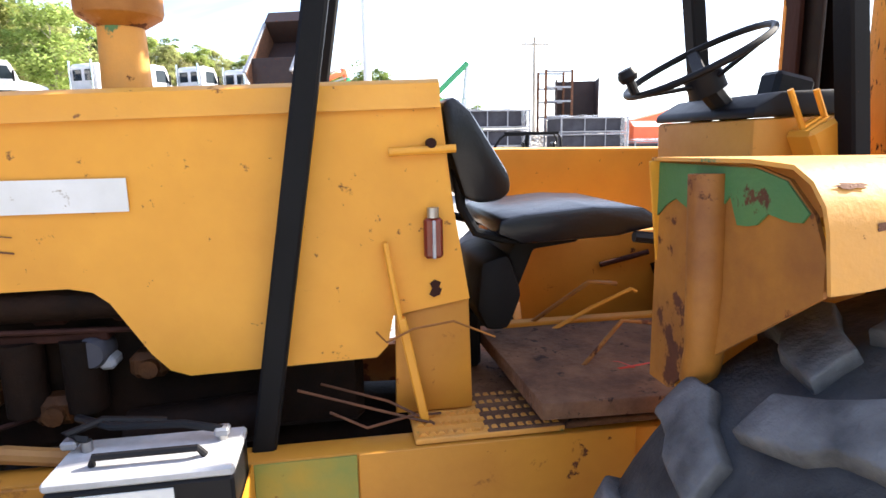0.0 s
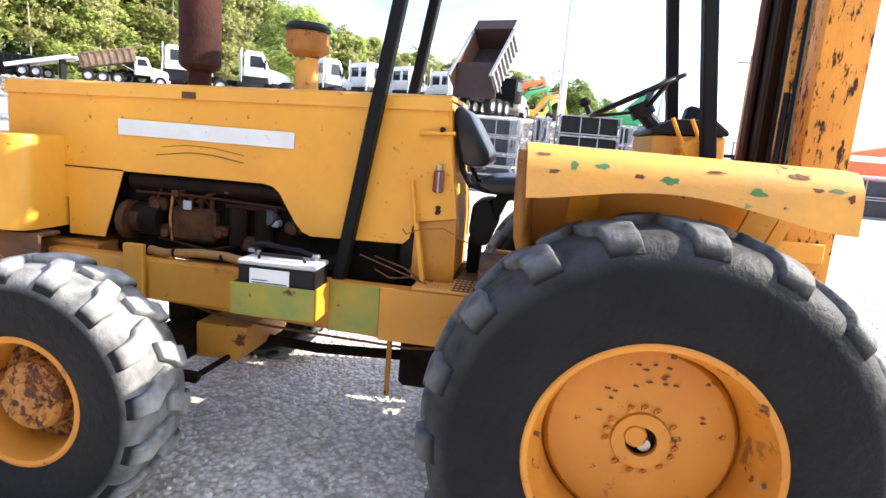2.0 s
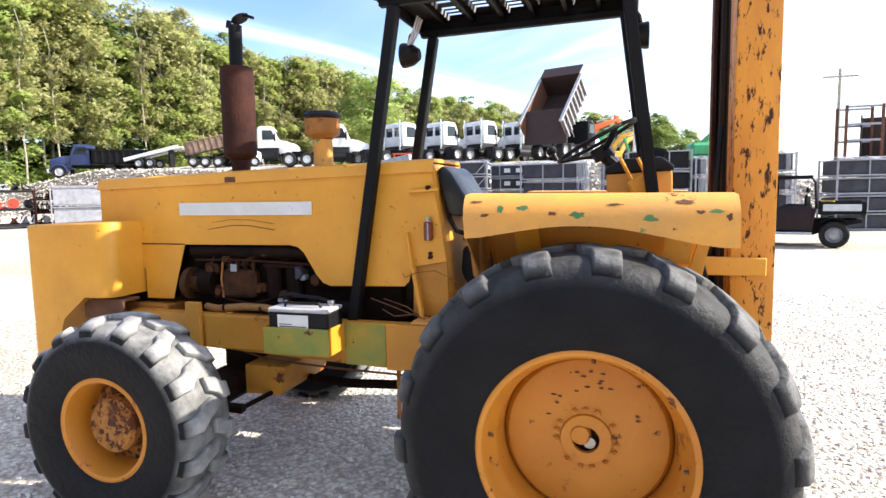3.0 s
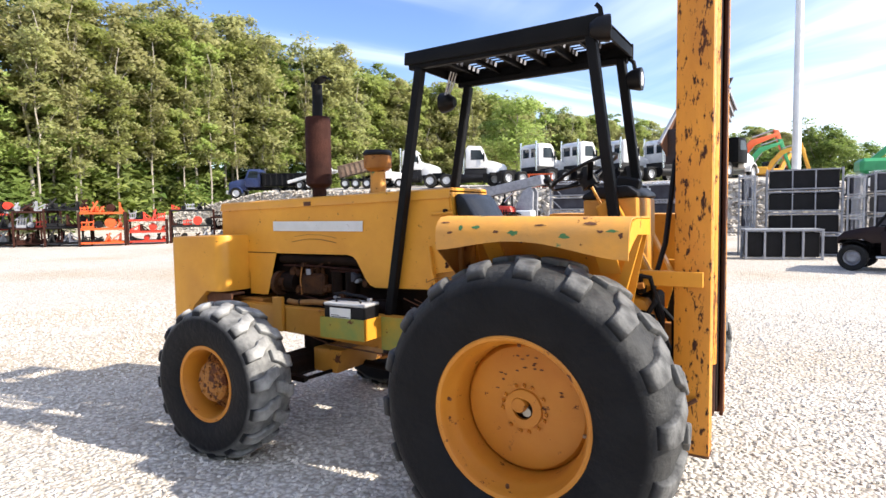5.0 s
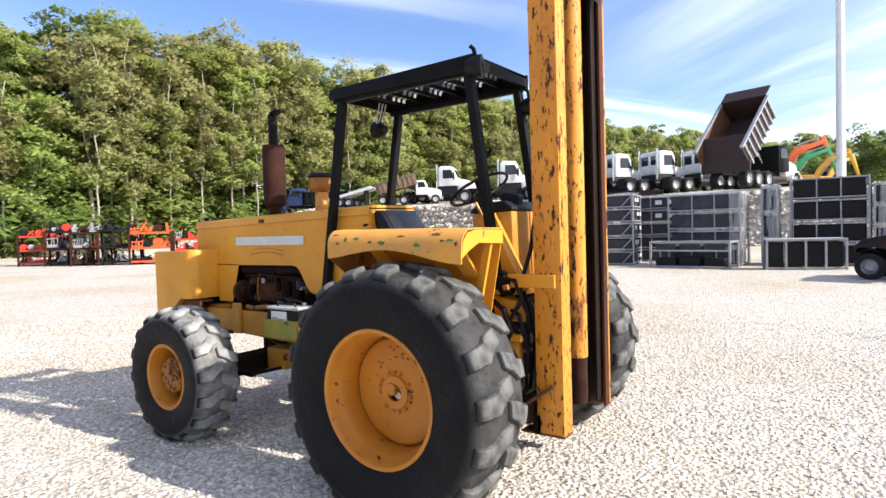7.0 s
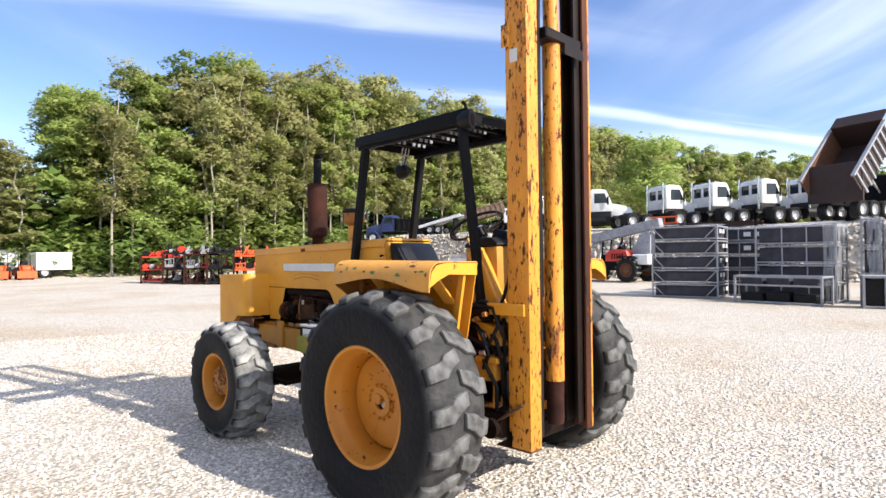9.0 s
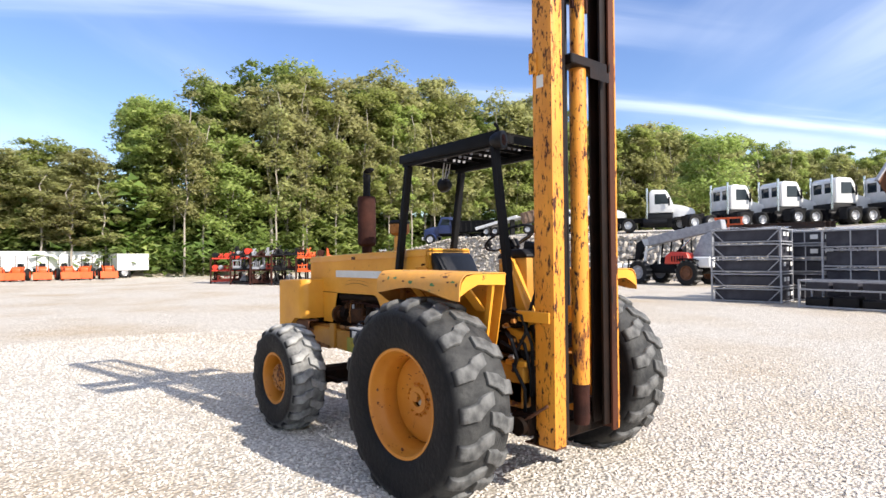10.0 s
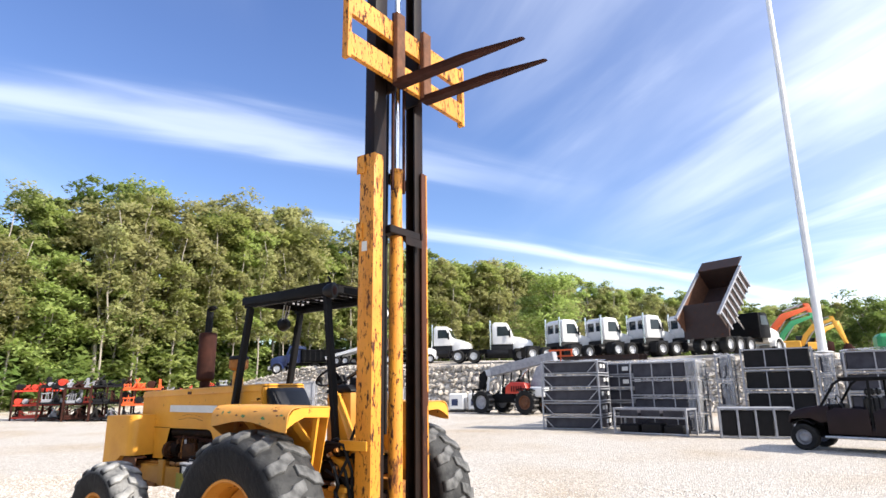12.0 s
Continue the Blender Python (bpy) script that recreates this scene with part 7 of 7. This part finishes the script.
    for y in (-0.70, 0.70):
        add_box(bm, (-2.1, y - 0.02, 0.90), (-1.10, y + 0.02, 1.16), 0.008)
    add_box(bm, (-2.1, -0.68, 0.90), (-2.06, 0.68, 1.16), 0.008)
    part("cargo_bed", bm, K, u)
    bm = bm_new()
    add_box(bm, (-2.0, 0.722, 0.93), (-1.2, 0.735, 1.10), 0.006)
    part("bed_side_panel", bm, M["galv"], u, "pale scuffed bed side")
    for y in (-0.45, 0.45):
        bm = bm_new()
        add_lathe(bm, [(0.0, 0.02), (0.09, 0.0), (0.1, -0.03)], (1.79, y, 0.84), "x", 16)
        part("headlight", bm, M["lens"], u)
    return u


UTV = pose(4.62, 14.95, 0, 0, 0, 164.7) @ Matrix.Scale(0.9, 4)
utility_vehicle().matrix_basis = UTV
bm = bm_new()
add_lathe(bm, [(0.0, 0.0), (0.13, 0.0), (0.15, 0.27), (0.156, 0.28), (0.148, 0.28), (0.14, 0.26), (0.13, 0.02), (0.0, 0.02)], (0, 0, 0), "z", 24)
pail = solid("bucket", bm, M["pail"], "small yellow plastic bucket standing in the cargo bed", "bucket")
pail.matrix_basis = UTV @ pose(-1.30, 0.48, 0.905)


# ---------------------------------------------------------------- telehandler
def telehandler():
    """A grey telescopic handler heading along -x: low boom, open cab, red engine cover."""
    t = thing("telehandler", "white and grey telescopic handler with red panels by the bank", "telehandler")
    G = M["galv_dull"]
    bm = bm_new()
    add_prism(bm, [(-2.0, 0.62), (-2.0, 0.98), (-1.0, 1.12), (1.6, 1.12), (2.3, 1.5), (2.5, 1.45), (2.5, 0.8), (2.0, 0.6)], "y", -0.5, 0.5, 0.04)
    part("chassis", bm, M["black"], t)
    bm = bm_new()
    add_prism(bm, [(1.2, 1.1), (1.9, 2.55), (2.35, 2.75), (2.55, 2.5), (2.5, 1.1)], "y", -0.42, -0.30, 0.02)
    add_prism(bm, [(1.2, 1.1), (1.9, 2.55), (2.35, 2.75), (2.55, 2.5), (2.5, 1.1)], "y", 0.06, 0.18, 0.02)
    part("boom_mount", bm, G, t)
    bm = bm_new()
    add_prism(bm, [(0.1, 1.12), (0.15, 1.55), (0.5, 1.78), (1.45, 1.72), (1.7, 1.12)], "y", -1.02, -0.45, 0.05)
    part("engine_cover", bm, M["red"], t, "red engine cover")
    for k in range(5):
        box_part("cover_louvre", (0.55 + 0.16 * k, -1.032, 1.25), (0.63 + 0.16 * k, -1.021, 1.55), M["black"], t, 0.002)
    bm = bm_new()
    add_box(bm, (1.75, -0.95, 0.95), (2.75, -0.45, 1.5), 0.06)
    part("rear_weight", bm, M["white"], t, "scuffed white counterweight")
    cab = new("cab")
    cab.parent = t
    for x, xt in ((-1.05, -0.85), (0.4, 0.35)):
        for y in (0.22, 0.98):
            bm = bm_new()
            add_bar(bm, (x, y, 1.2), (xt, y, 2.62), 0.08, 0.08, 0.01)
            part("cab_post", bm, M["black"], cab)
    box_part("cab_roof", (-0.95, 0.16, 2.62), (0.45, 1.04, 2.70), M["black"], cab, 0.02)
    box_part("cab_lower", (-1.0, 0.2, 0.95), (0.42, 1.0, 1.5), M["black"], cab, 0.04)
    bm = bm_new()
    add_box(bm, (-0.4, 0.38, 1.5), (0.1, 0.82, 1.62), 0.04)
    add_box(bm, (0.05, 0.38, 1.55), (0.2, 0.82, 2.2), 0.05)
    part("seat", bm, M["vinyl"], cab)
    bm = bm_new()
    add_bar(bm, (-1.5, -0.12, 2.38), (3.0, -0.12, 3.12), 0.42, 0.52, 0.03)
    part("boom", bm, G, t, "dull grey boom")
    bm = bm_new()
    add_bar(bm, (-2.0, -0.12, 2.29), (-1.45, -0.12, 2.38), 0.32, 0.40, 0.02)
    part("boom_section", bm, M["galv"], t)
    bm = bm_new()
    add_prism(bm, [(-1.95, 2.5), (-1.75, 2.1), (-2.15, 1.35), (-2.5, 0.75), (-2.72, 0.80), (-2.45, 1.5), (-2.35, 2.3)], "y", -0.30, 0.06, 0.03)
    part("boom_head", bm, M["black"], t)
    bm = bm_new()
    add_bar(bm, (-2.62, -0.75, 0.75), (-2.62, 0.5, 0.75), 0.08, 0.14)
    add_bar(bm, (-2.55, -0.75, 1.35), (-2.55, 0.5, 1.35), 0.08, 0.12)
    for y in (-0.7, -0.12, 0.45):
        add_bar(bm, (-2.62, y, 0.72), (-2.53, y, 1.40), 0.07, 0.07)
    part("fork_carriage", bm, M["black"], t)
    bm = bm_new()
    add_cyl(bm, (-0.3, -0.12, 1.15), (0.55, -0.12, 1.95), 0.11, None, 14)
    part("lift_cylinder", bm, M["black"], t)
    cyl_part("lift_rod", (0.55, -0.12, 1.95), (1.15, -0.12, 2.52), 0.055, M["chrome"], t)
    cyl_part("tilt_cylinder", (-1.2, -0.12, 2.05), (-2.0, -0.12, 1.75), 0.07, M["galv"], t)
    for s in (-1, 1):
        bm = bm_new()
        add_bar(bm, (-1.55, s * 0.62, 0.7), (-1.35, s * 0.62, 2.1), 0.10, 0.14, 0.01)
        part("front_strut", bm, M["white"], t)
        for x in (-1.55, 1.55):
            w = road_wheel(t, (x, s * 0.98, 0.66), 0.66, 0.44, "wheel", "rust" if x > 0 else "galv_dull")
            for k in range(14):
                a = 2 * math.pi * k / 14
                bm = bm_new()
                add_box(bm, (-0.05, -0.21, 0.62), (0.05, 0.21, 0.695), 0.01, Matrix.Rotation(a, 4, "Y"))
                part("lug", bm, M["rubber_dusty"], w)
    bm = bm_new()
    add_prism(bm, [(1.0, 1.36), (1.25, 1.42), (1.85, 1.42), (2.15, 1.30), (2.12, 1.26), (1.85, 1.37), (1.25, 1.37), (1.02, 1.31)], "y", -1.2, -0.75, 0.01)
    part("mudguard", bm, M["black"], t)
    return t


telehandler().matrix_basis = pose(-12.5, 29.1, 0, 0, 0, -8)


# ---------------------------------------------------------------- attachments and machines by the wood
def attachment_rack(label, paint, w=2.6, h=1.8, d=1.6, frame_paint=None):
    """A rusty rack crammed with loader attachments, more piled on top."""
    c = thing("attachment_rack", label, "rack", group="stacked loader attachments")
    F = frame_paint or M["rust_dark"]
    for x in (0.0, w):
        for y in (0.0, d):
            box_part("post", (x - 0.05, y - 0.05, 0), (x + 0.05, y + 0.05, h), F, c, 0.005)
    for z in (0.16, h * 0.5, h - 0.05):
        box_part("shelf", (0.055, -0.02, z - 0.05), (w - 0.055, d, z + 0.05), paint, c, 0.01)
    r_ = random.Random(int(w * 100 + h * 7 + len(label)))
    for z, room in ((0.215, h * 0.5 - 0.28), (h * 0.5 + 0.055, h * 0.5 - 0.17), (h + 0.005, 0.55)):
        x0 = 0.08
        while x0 < w - 0.2:
            bw, bh = min(r_.uniform(0.2, 0.6), w - 0.06 - x0), room * r_.uniform(0.45, 1.0)
            y0, y1, pick = r_.uniform(-0.06, 0.25), d - r_.uniform(0.1, 0.5), r_.random()
            bm = bm_new()
            if pick < 0.14:       # a drum or hose reel
                rad = min(bw, bh) / 2
                add_cyl(bm, (x0 + rad, y0, z + rad), (x0 + rad, y1, z + rad), rad, None, 14)
                add_cyl(bm, (x0 + rad, y0 - 0.03, z + rad), (x0 + rad, y0, z + rad), rad * 0.4, None, 10)
            elif pick < 0.5:      # an open bucket: back, floor and lip
                k = 1 if r_.random() < 0.5 else -1
                m0 = x0 if k > 0 else x0 + bw
                add_prism(bm, [(m0, z), (m0, z + bh), (m0 + k * bw * 0.12, z + bh), (m0 + k * bw * 0.18, z + bh * 0.4), (m0 + k * bw * 0.4, z + bh * 0.14), (m0 + k * bw, z + bh * 0.2), (m0 + k * bw, z)], "y", y0, y1)
                add_bar(bm, (m0 + k * bw * 0.06, y0 + 0.02, z + bh * 0.9), (m0 + k * bw * 0.95, y0 + 0.02, z + bh * 0.22), 0.03, 0.05)
            elif pick < 0.78:     # a framed attachment with tines
                add_box(bm, (x0, y0, z), (x0 + bw, y1, z + bh * 0.22), 0.015)
                for q in range(4):
                    xq = x0 + bw * (0.08 + 0.28 * q)
                    add_bar(bm, (xq, y0 + 0.06, z + bh * 0.2), (xq + r_.uniform(-0.08, 0.08), y0 + r_.uniform(0.0, 0.2), z + bh * r_.uniform(0.7, 1.0)), 0.035, 0.045)
                add_bar(bm, (x0, y0 + 0.05, z + bh * 0.62), (x0 + bw, y0 + 0.1, z + bh * 0.7), 0.04, 0.06)
            else:                 # a leaning frame
                add_bar(bm, (x0 + 0.03, y0, z + 0.03), (x0 + bw * 0.9, y0 + 0.1, z + bh), 0.07, 0.07)
                add_bar(bm, (x0 + bw - 0.03, y0 + 0.05, z + 0.03), (x0 + bw * 0.3, y0 + 0.2, z + bh * 0.9), 0.06, 0.06)
                add_box(bm, (x0 + bw * 0.2, y0 + 0.2, z), (x0 + bw * 0.8, y1, z + bh * 0.55), 0.03)
            part("attachment", bm, r_.choice((paint,) * 5 + (M["plastic"], M["rust_dark"], M["galv_dull"]) if paint in (M["red"], M["orange"]) else (paint, paint, M["plastic"], M["rust_dark"], M["rubber"], M["galv_dull"], M["red"])), c)
            x0 += bw + r_.uniform(0.0, 0.05)
    return c


for x, y, p, lab, w, rz, hh in ((-35.6, 12.0, "red", "rack crammed with orange-red loader buckets", 2.4, 62, 1.7), (-33.2, 12.4, "plastic", "rusty rack crammed with black loader attachments", 2.3, 60, 1.9), (-31.3, 12.9, "rust_dark", "rack of rusty brown attachments with red pieces", 1.9, 59, 1.8),
                                (-29.8, 13.6, "plastic", "rusty rack crammed with black loader attachments", 2.0, 58, 1.9), (-28.2, 14.4, "orange", "rack of orange-red buckets and a grey frame", 2.0, 56, 1.7), (-27.4, 16.4, "red", "low stack of red attachments", 1.8, 54, 1.3), (-26.8, 18.4, "rubber", "rack crammed with dark grey attachments", 2.2, 52, 1.8), (-26.0, 20.4, "rust_dark", "stack of rusty brown attachments", 1.8, 52, 1.4)):
    attachment_rack(lab, M[p], w, hh).matrix_basis = pose(x, y, 0, 0, 0, rz)
crate("stacked grey wire-sided bins on gravel", 3.4, 1.4, 2.0, M["galv_dull"], 2, diag=False).matrix_basis = pose(-24.6, 20.2, 0, 0, 0, 40)
crate("stacked grey wire-sided bins on gravel", 3.0, 1.4, 1.6, M["galv_dull"], 2, diag=False).matrix_basis = pose(-20.0, 23.5, 0, 0, 0, 35)


def box_trailer(label, L, h, z0):
    t = thing("box_trailer", label, "trailer", group="white trailers")
    box_part("body", (0, -1.2, z0), (L, 1.2, z0 + h), M["white"], t, 0.03)
    for i in range(int(L / 1.2)):
        box_part("side_post", (0.3 + 1.2 * i, -1.225, z0 + 0.1), (0.36 + 1.2 * i, -1.2005, z0 + h - 0.1), M["galv"], t, 0.002)
    for s in (-1, 1):
        for x in (L * 0.75, L * 0.75 + 1.2):
            road_wheel(t, (x, s * 0.95, 0.5), 0.5, 0.3)
    box_part("landing_leg", (1.4, -0.7, 0), (1.55, 0.7, z0), M["black"], t, 0.01)
    return t


box_trailer("long white box trailer parked at the edge of the wood", 16, 1.7, 0.75).matrix_basis = pose(-58.5, 9.8, 0, 0, 0, -92)
box_trailer("short white box trailer parked at the edge of the wood", 2.8, 1.5, 0.7).matrix_basis = pose(-57, 13.1, 0, 0, 0, -80)


def small_tractor(label):
    t = thing("small_tractor", label, "tractor", group="small tractors in a row")
    bm = bm_new()
    add_prism(bm, [(-0.5, 0.5), (-0.5, 0.9), (0.1, 0.95), (0.2, 1.15), (1.2, 1.1), (1.35, 0.95), (1.35, 0.5)], "y", -0.28, 0.28, 0.04)
    part("body", bm, M["orange"], t)
    tube_part("roll_bar", [(-0.5, -0.4, 0.9), (-0.55, -0.4, 2.0), (-0.55, 0.4, 2.0), (-0.5, 0.4, 0.9)], 0.035, M["black"], t)
    bm = bm_new()
    add_box(bm, (-0.35, -0.22, 0.95), (0.05, 0.22, 1.05), 0.02)
    add_box(bm, (-0.4, -0.22, 1.0), (-0.3, 0.22, 1.4), 0.02)
    part("seat", bm, M["vinyl"], t)
    for s in (-1, 1):
        road_wheel(t, (-0.3, s * 0.5, 0.5), 0.5, 0.3, "rear_wheel", "orange")
        road_wheel(t, (1.05, s * 0.42, 0.3), 0.3, 0.2, "front_wheel", "orange")
        bm = bm_new()
        add_bar(bm, (0.3, s * 0.4, 1.15), (1.7, s * 0.4, 0.6), 0.08, 0.1, 0.01)
        part("loader_arm", bm, M["orange"], t)
    bm = bm_new()
    add_prism(bm, [(1.7, 0.1), (1.6, 0.65), (1.7, 0.7), (2.1, 0.15)], "y", -0.65, 0.65)
    part("bucket", bm, M["orange"], t)
    return t


st = small_tractor("small orange compact tractor with loader, parked in a row")
st.matrix_basis = pose(-54, -6.0, 0, 0, 0, -15)
for i in range(1, 11):
    copy_thing(st, pose(-54 - 0.25 * (i % 2), -6.0 + 1.55 * i, 0, 0, 0, -15 + 9 * (i % 3)))


# ---------------------------------------------------------------- machines on the right of the terrace
def excavator(label, paint, s=1.0):
    e = thing("excavator", label, "excavator", group="excavators on the terrace")
    for y in (-1.0, 1.0):
        bm = bm_new()
        add_prism(bm, [(-1.8, 0.1), (-2.0, 0.4), (-1.8, 0.8), (1.8, 0.8), (2.0, 0.4), (1.8, 0.1)], "y", y - 0.28, y + 0.28, 0.05)
        part("track", bm, M["rubber"], e)
    box_part("house", (-2.0, -1.2, 1.0), (0.6, 1.2, 2.0), M[paint], e, 0.08)
    box_part("cab", (0.2, 0.2, 1.0), (1.5, 1.15, 2.7), M["glass"], e, 0.05)
    bm = bm_new()
    add_prism(bm, [(0.45, 1.3), (1.0, 2.7), (2.2, 4.1), (4.6, 4.75), (4.75, 4.5), (2.6, 3.6), (1.6, 2.5), (1.0, 1.3)], "y", -0.5, -0.1, 0.03)
    part("boom", bm, M[paint], e)
    bm = bm_new()
    add_prism(bm, [(4.2, 5.05), (4.7, 5.0), (5.75, 1.5), (5.5, 1.4)], "y", -0.46, -0.14, 0.03)
    part("stick", bm, M[paint], e)
    bm = bm_new()
    add_cyl(bm, (1.2, -0.3, 1.6), (2.5, -0.3, 3.5), 0.09, None, 10)
    add_cyl(bm, (2.4, -0.3, 4.35), (4.3, -0.3, 5.0), 0.08, None, 10)
    part("ram", bm, M["steel"], e)
    bm = bm_new()
    add_prism(bm, [(5.6, 1.5), (6.2, 1.3), (6.2, 0.5), (5.4, 0.5), (5.3, 0.9)], "y", -0.8, 0.2, 0.03)
    part("bucket", bm, M["rust_dark"], e)
    return e


for lab, paint, x, y, rz, sc in (("yellow excavator with raised boom on the terrace", "boom_yellow", -0.4, 55.0, 10, 0.62), ("yellow excavator with raised boom on the terrace", "boom_yellow", 0.4, 57.5, 40, 0.6),
                                ("green excavator with raised boom on the terrace", "frame_green", -2.2, 55.5, 20, 0.72), ("orange excavator with raised boom on the terrace", "orange", -3.4, 57.0, 22, 0.92)):
    excavator(lab, paint).matrix_basis = pose(x, y, terrace(x, y), 0, 0, rz) @ Matrix.Scale(sc, 4)


# ---------------------------------------------------------------- the yard's right side
def boom_lift(label, paint, tip, elbow):
    """A boom lift: wheeled base, turret, two booms and a basket."""
    b = thing("boom_lift", label, "boom lift", group="boom lifts")
    box_part("base", (-1.1, -0.8, 0.4), (1.1, 0.8, 0.85), M[paint], b, 0.05)
    box_part("turret", (-1.3, -0.7, 0.86), (0.9, 0.7, 1.7), M[paint], b, 0.18)
    for x in (-0.9, 0.9):
        for s in (-1, 1):
            road_wheel(b, (x, s * 0.95, 0.42), 0.42, 0.3, "wheel", "white")
    bm = bm_new()
    add_bar(bm, (-0.6, 0, 1.6), elbow, 0.26, 0.3, 0.02)
    part("lower_boom", bm, M[paint], b)
    bm = bm_new()
    add_bar(bm, elbow, tip, 0.2, 0.24, 0.02)
    part("upper_boom", bm, M["galv"], b)
    tx, ty, tz = tip
    for z in (0, 1.0):
        tube_part("basket_rail", [(tx, ty - 0.6, tz + z), (tx + 0.8, ty - 0.6, tz + z), (tx + 0.8, ty + 0.6, tz + z), (tx, ty + 0.6, tz + z)], 0.03, M["galv"], b, 6, True)
    for dx in (0, 0.8):
        for dy in (-0.6, 0.6):
            tube_part("basket_post", [(tx + dx, ty + dy, tz), (tx + dx, ty + dy, tz + 1.0)], 0.025, M["galv"], b, 6)
    return b


boom_lift("green boom lift with folded arms at the back of the yard", "frame_green", (1.62, 0, 0.75), (1.98, 0, 3.95)).matrix_basis = pose(6.2, 38.0, terrace(6.2, 38), 0, 0, 10)
boom_lift("orange boom lift with long white arm in the yard", "orange", (9.0, 0, 4.6), (1.4, 0, 2.0)).matrix_basis = pose(12.9, 24.4, 0, 0, 0, 18) @ Matrix.Scale(1.25, 4)
bin_ = thing("steel_bin", "tall dark brown open steel bin beyond the crates", "bin", (15.9, 39.5, terrace(15.9, 39.5)), -18)
box_part("back", (-1.4, 1.0, 0.0), (1.4, 1.1, 3.6), M["brown"], bin_, 0.02)
for x in (-1.4, 1.3):
    box_part("side", (x, -1.0, 0.0), (x + 0.1, 0.998, 3.6), M["brown"], bin_, 0.02)
box_part("floor", (-1.298, -1.0, 0.0), (1.298, 0.998, 0.1), M["brown"], bin_, 0.0)
tower = thing("scaffold_tower", "open grey steel scaffold tower beyond the crates", "scaffold", (13.4, 38.5, terrace(13.4, 38.5)))
for x in (0, 1.8):
    for y in (0, 1.6):
        box_part("post", (x - 0.07, y - 0.07, 0), (x + 0.07, y + 0.07, 4.2), M["rust"], tower, 0.005)
for z in (1.2, 2.2, 3.1, 4.1):
    for y in (0, 1.6):
        box_part("beam", (0.071, y - 0.05, z - 0.06), (1.729, y + 0.05, z + 0.06), M["galv_dull"], tower, 0.005)
upole = thing("utility_pole", "wooden utility pole with crossarm on the skyline", "utility pole", (17.0, 52.0, terrace(17, 52)))
cyl_part("pole", (0, 0, 0), (0, 0, 8.2), 0.15, M["bark"], upole, 0.11)
box_part("crossarm", (-1.2, -0.16, 7.5), (1.2, -0.10, 7.65), M["bark"], upole, 0.01)
for x, y, rz, hh in ((7.4, 19.6, 6, 2.2), (10.6, 20.6, -4, 1.35), (14.0, 21.5, 3, 1.5), (8.5, 22.8, 0, 2.2)):
    crate("galvanised frames with dark panels, wrapped in film", 2.6, 1.4, hh, M["grey_plastic"], 4 if hh > 2 else 2, diag=False, bars=2, film=2).matrix_basis = pose(x, y, 0, 0, 0, rz)
for x, y in ((-17.2, 30.2), (-16.0, 30.6)):
    tote = thing("liquid_tote", "white and blue plastic tote standing by the bank", "tote", (x, y, 0), 20, "totes")
    box_part("tank", (-0.5, -0.5, 0.12), (0.5, 0.5, 1.15), M["white"], tote, 0.08)
    box_part("pallet", (-0.55, -0.55, 0.0), (0.55, 0.55, 0.115), M["plastic"], tote, 0.01)
    box_part("label", (-0.3, -0.508, 0.4), (0.1, -0.501, 0.8), M["blue"], tote, 0.0)


# ---------------------------------------------------------------- loose gravel near the machine
r = np.random.RandomState(21)
n = 68000
rad = 0.2 + 9.0 * r.uniform(0, 1, n) ** 0.62
ang = r.uniform(0, 6.2832, n)
gx, gy = 1.2 + rad * np.cos(ang) * 1.15, 0.3 + rad * np.sin(ang) * 0.8
scatter_stuff("loose_gravel", np.stack([gx, gy, np.full(n, 0.004)], -1), r.uniform(0.007, 0.021, n), M["pebble"], "loose pale crushed limestone gravel", "gravel", 22)
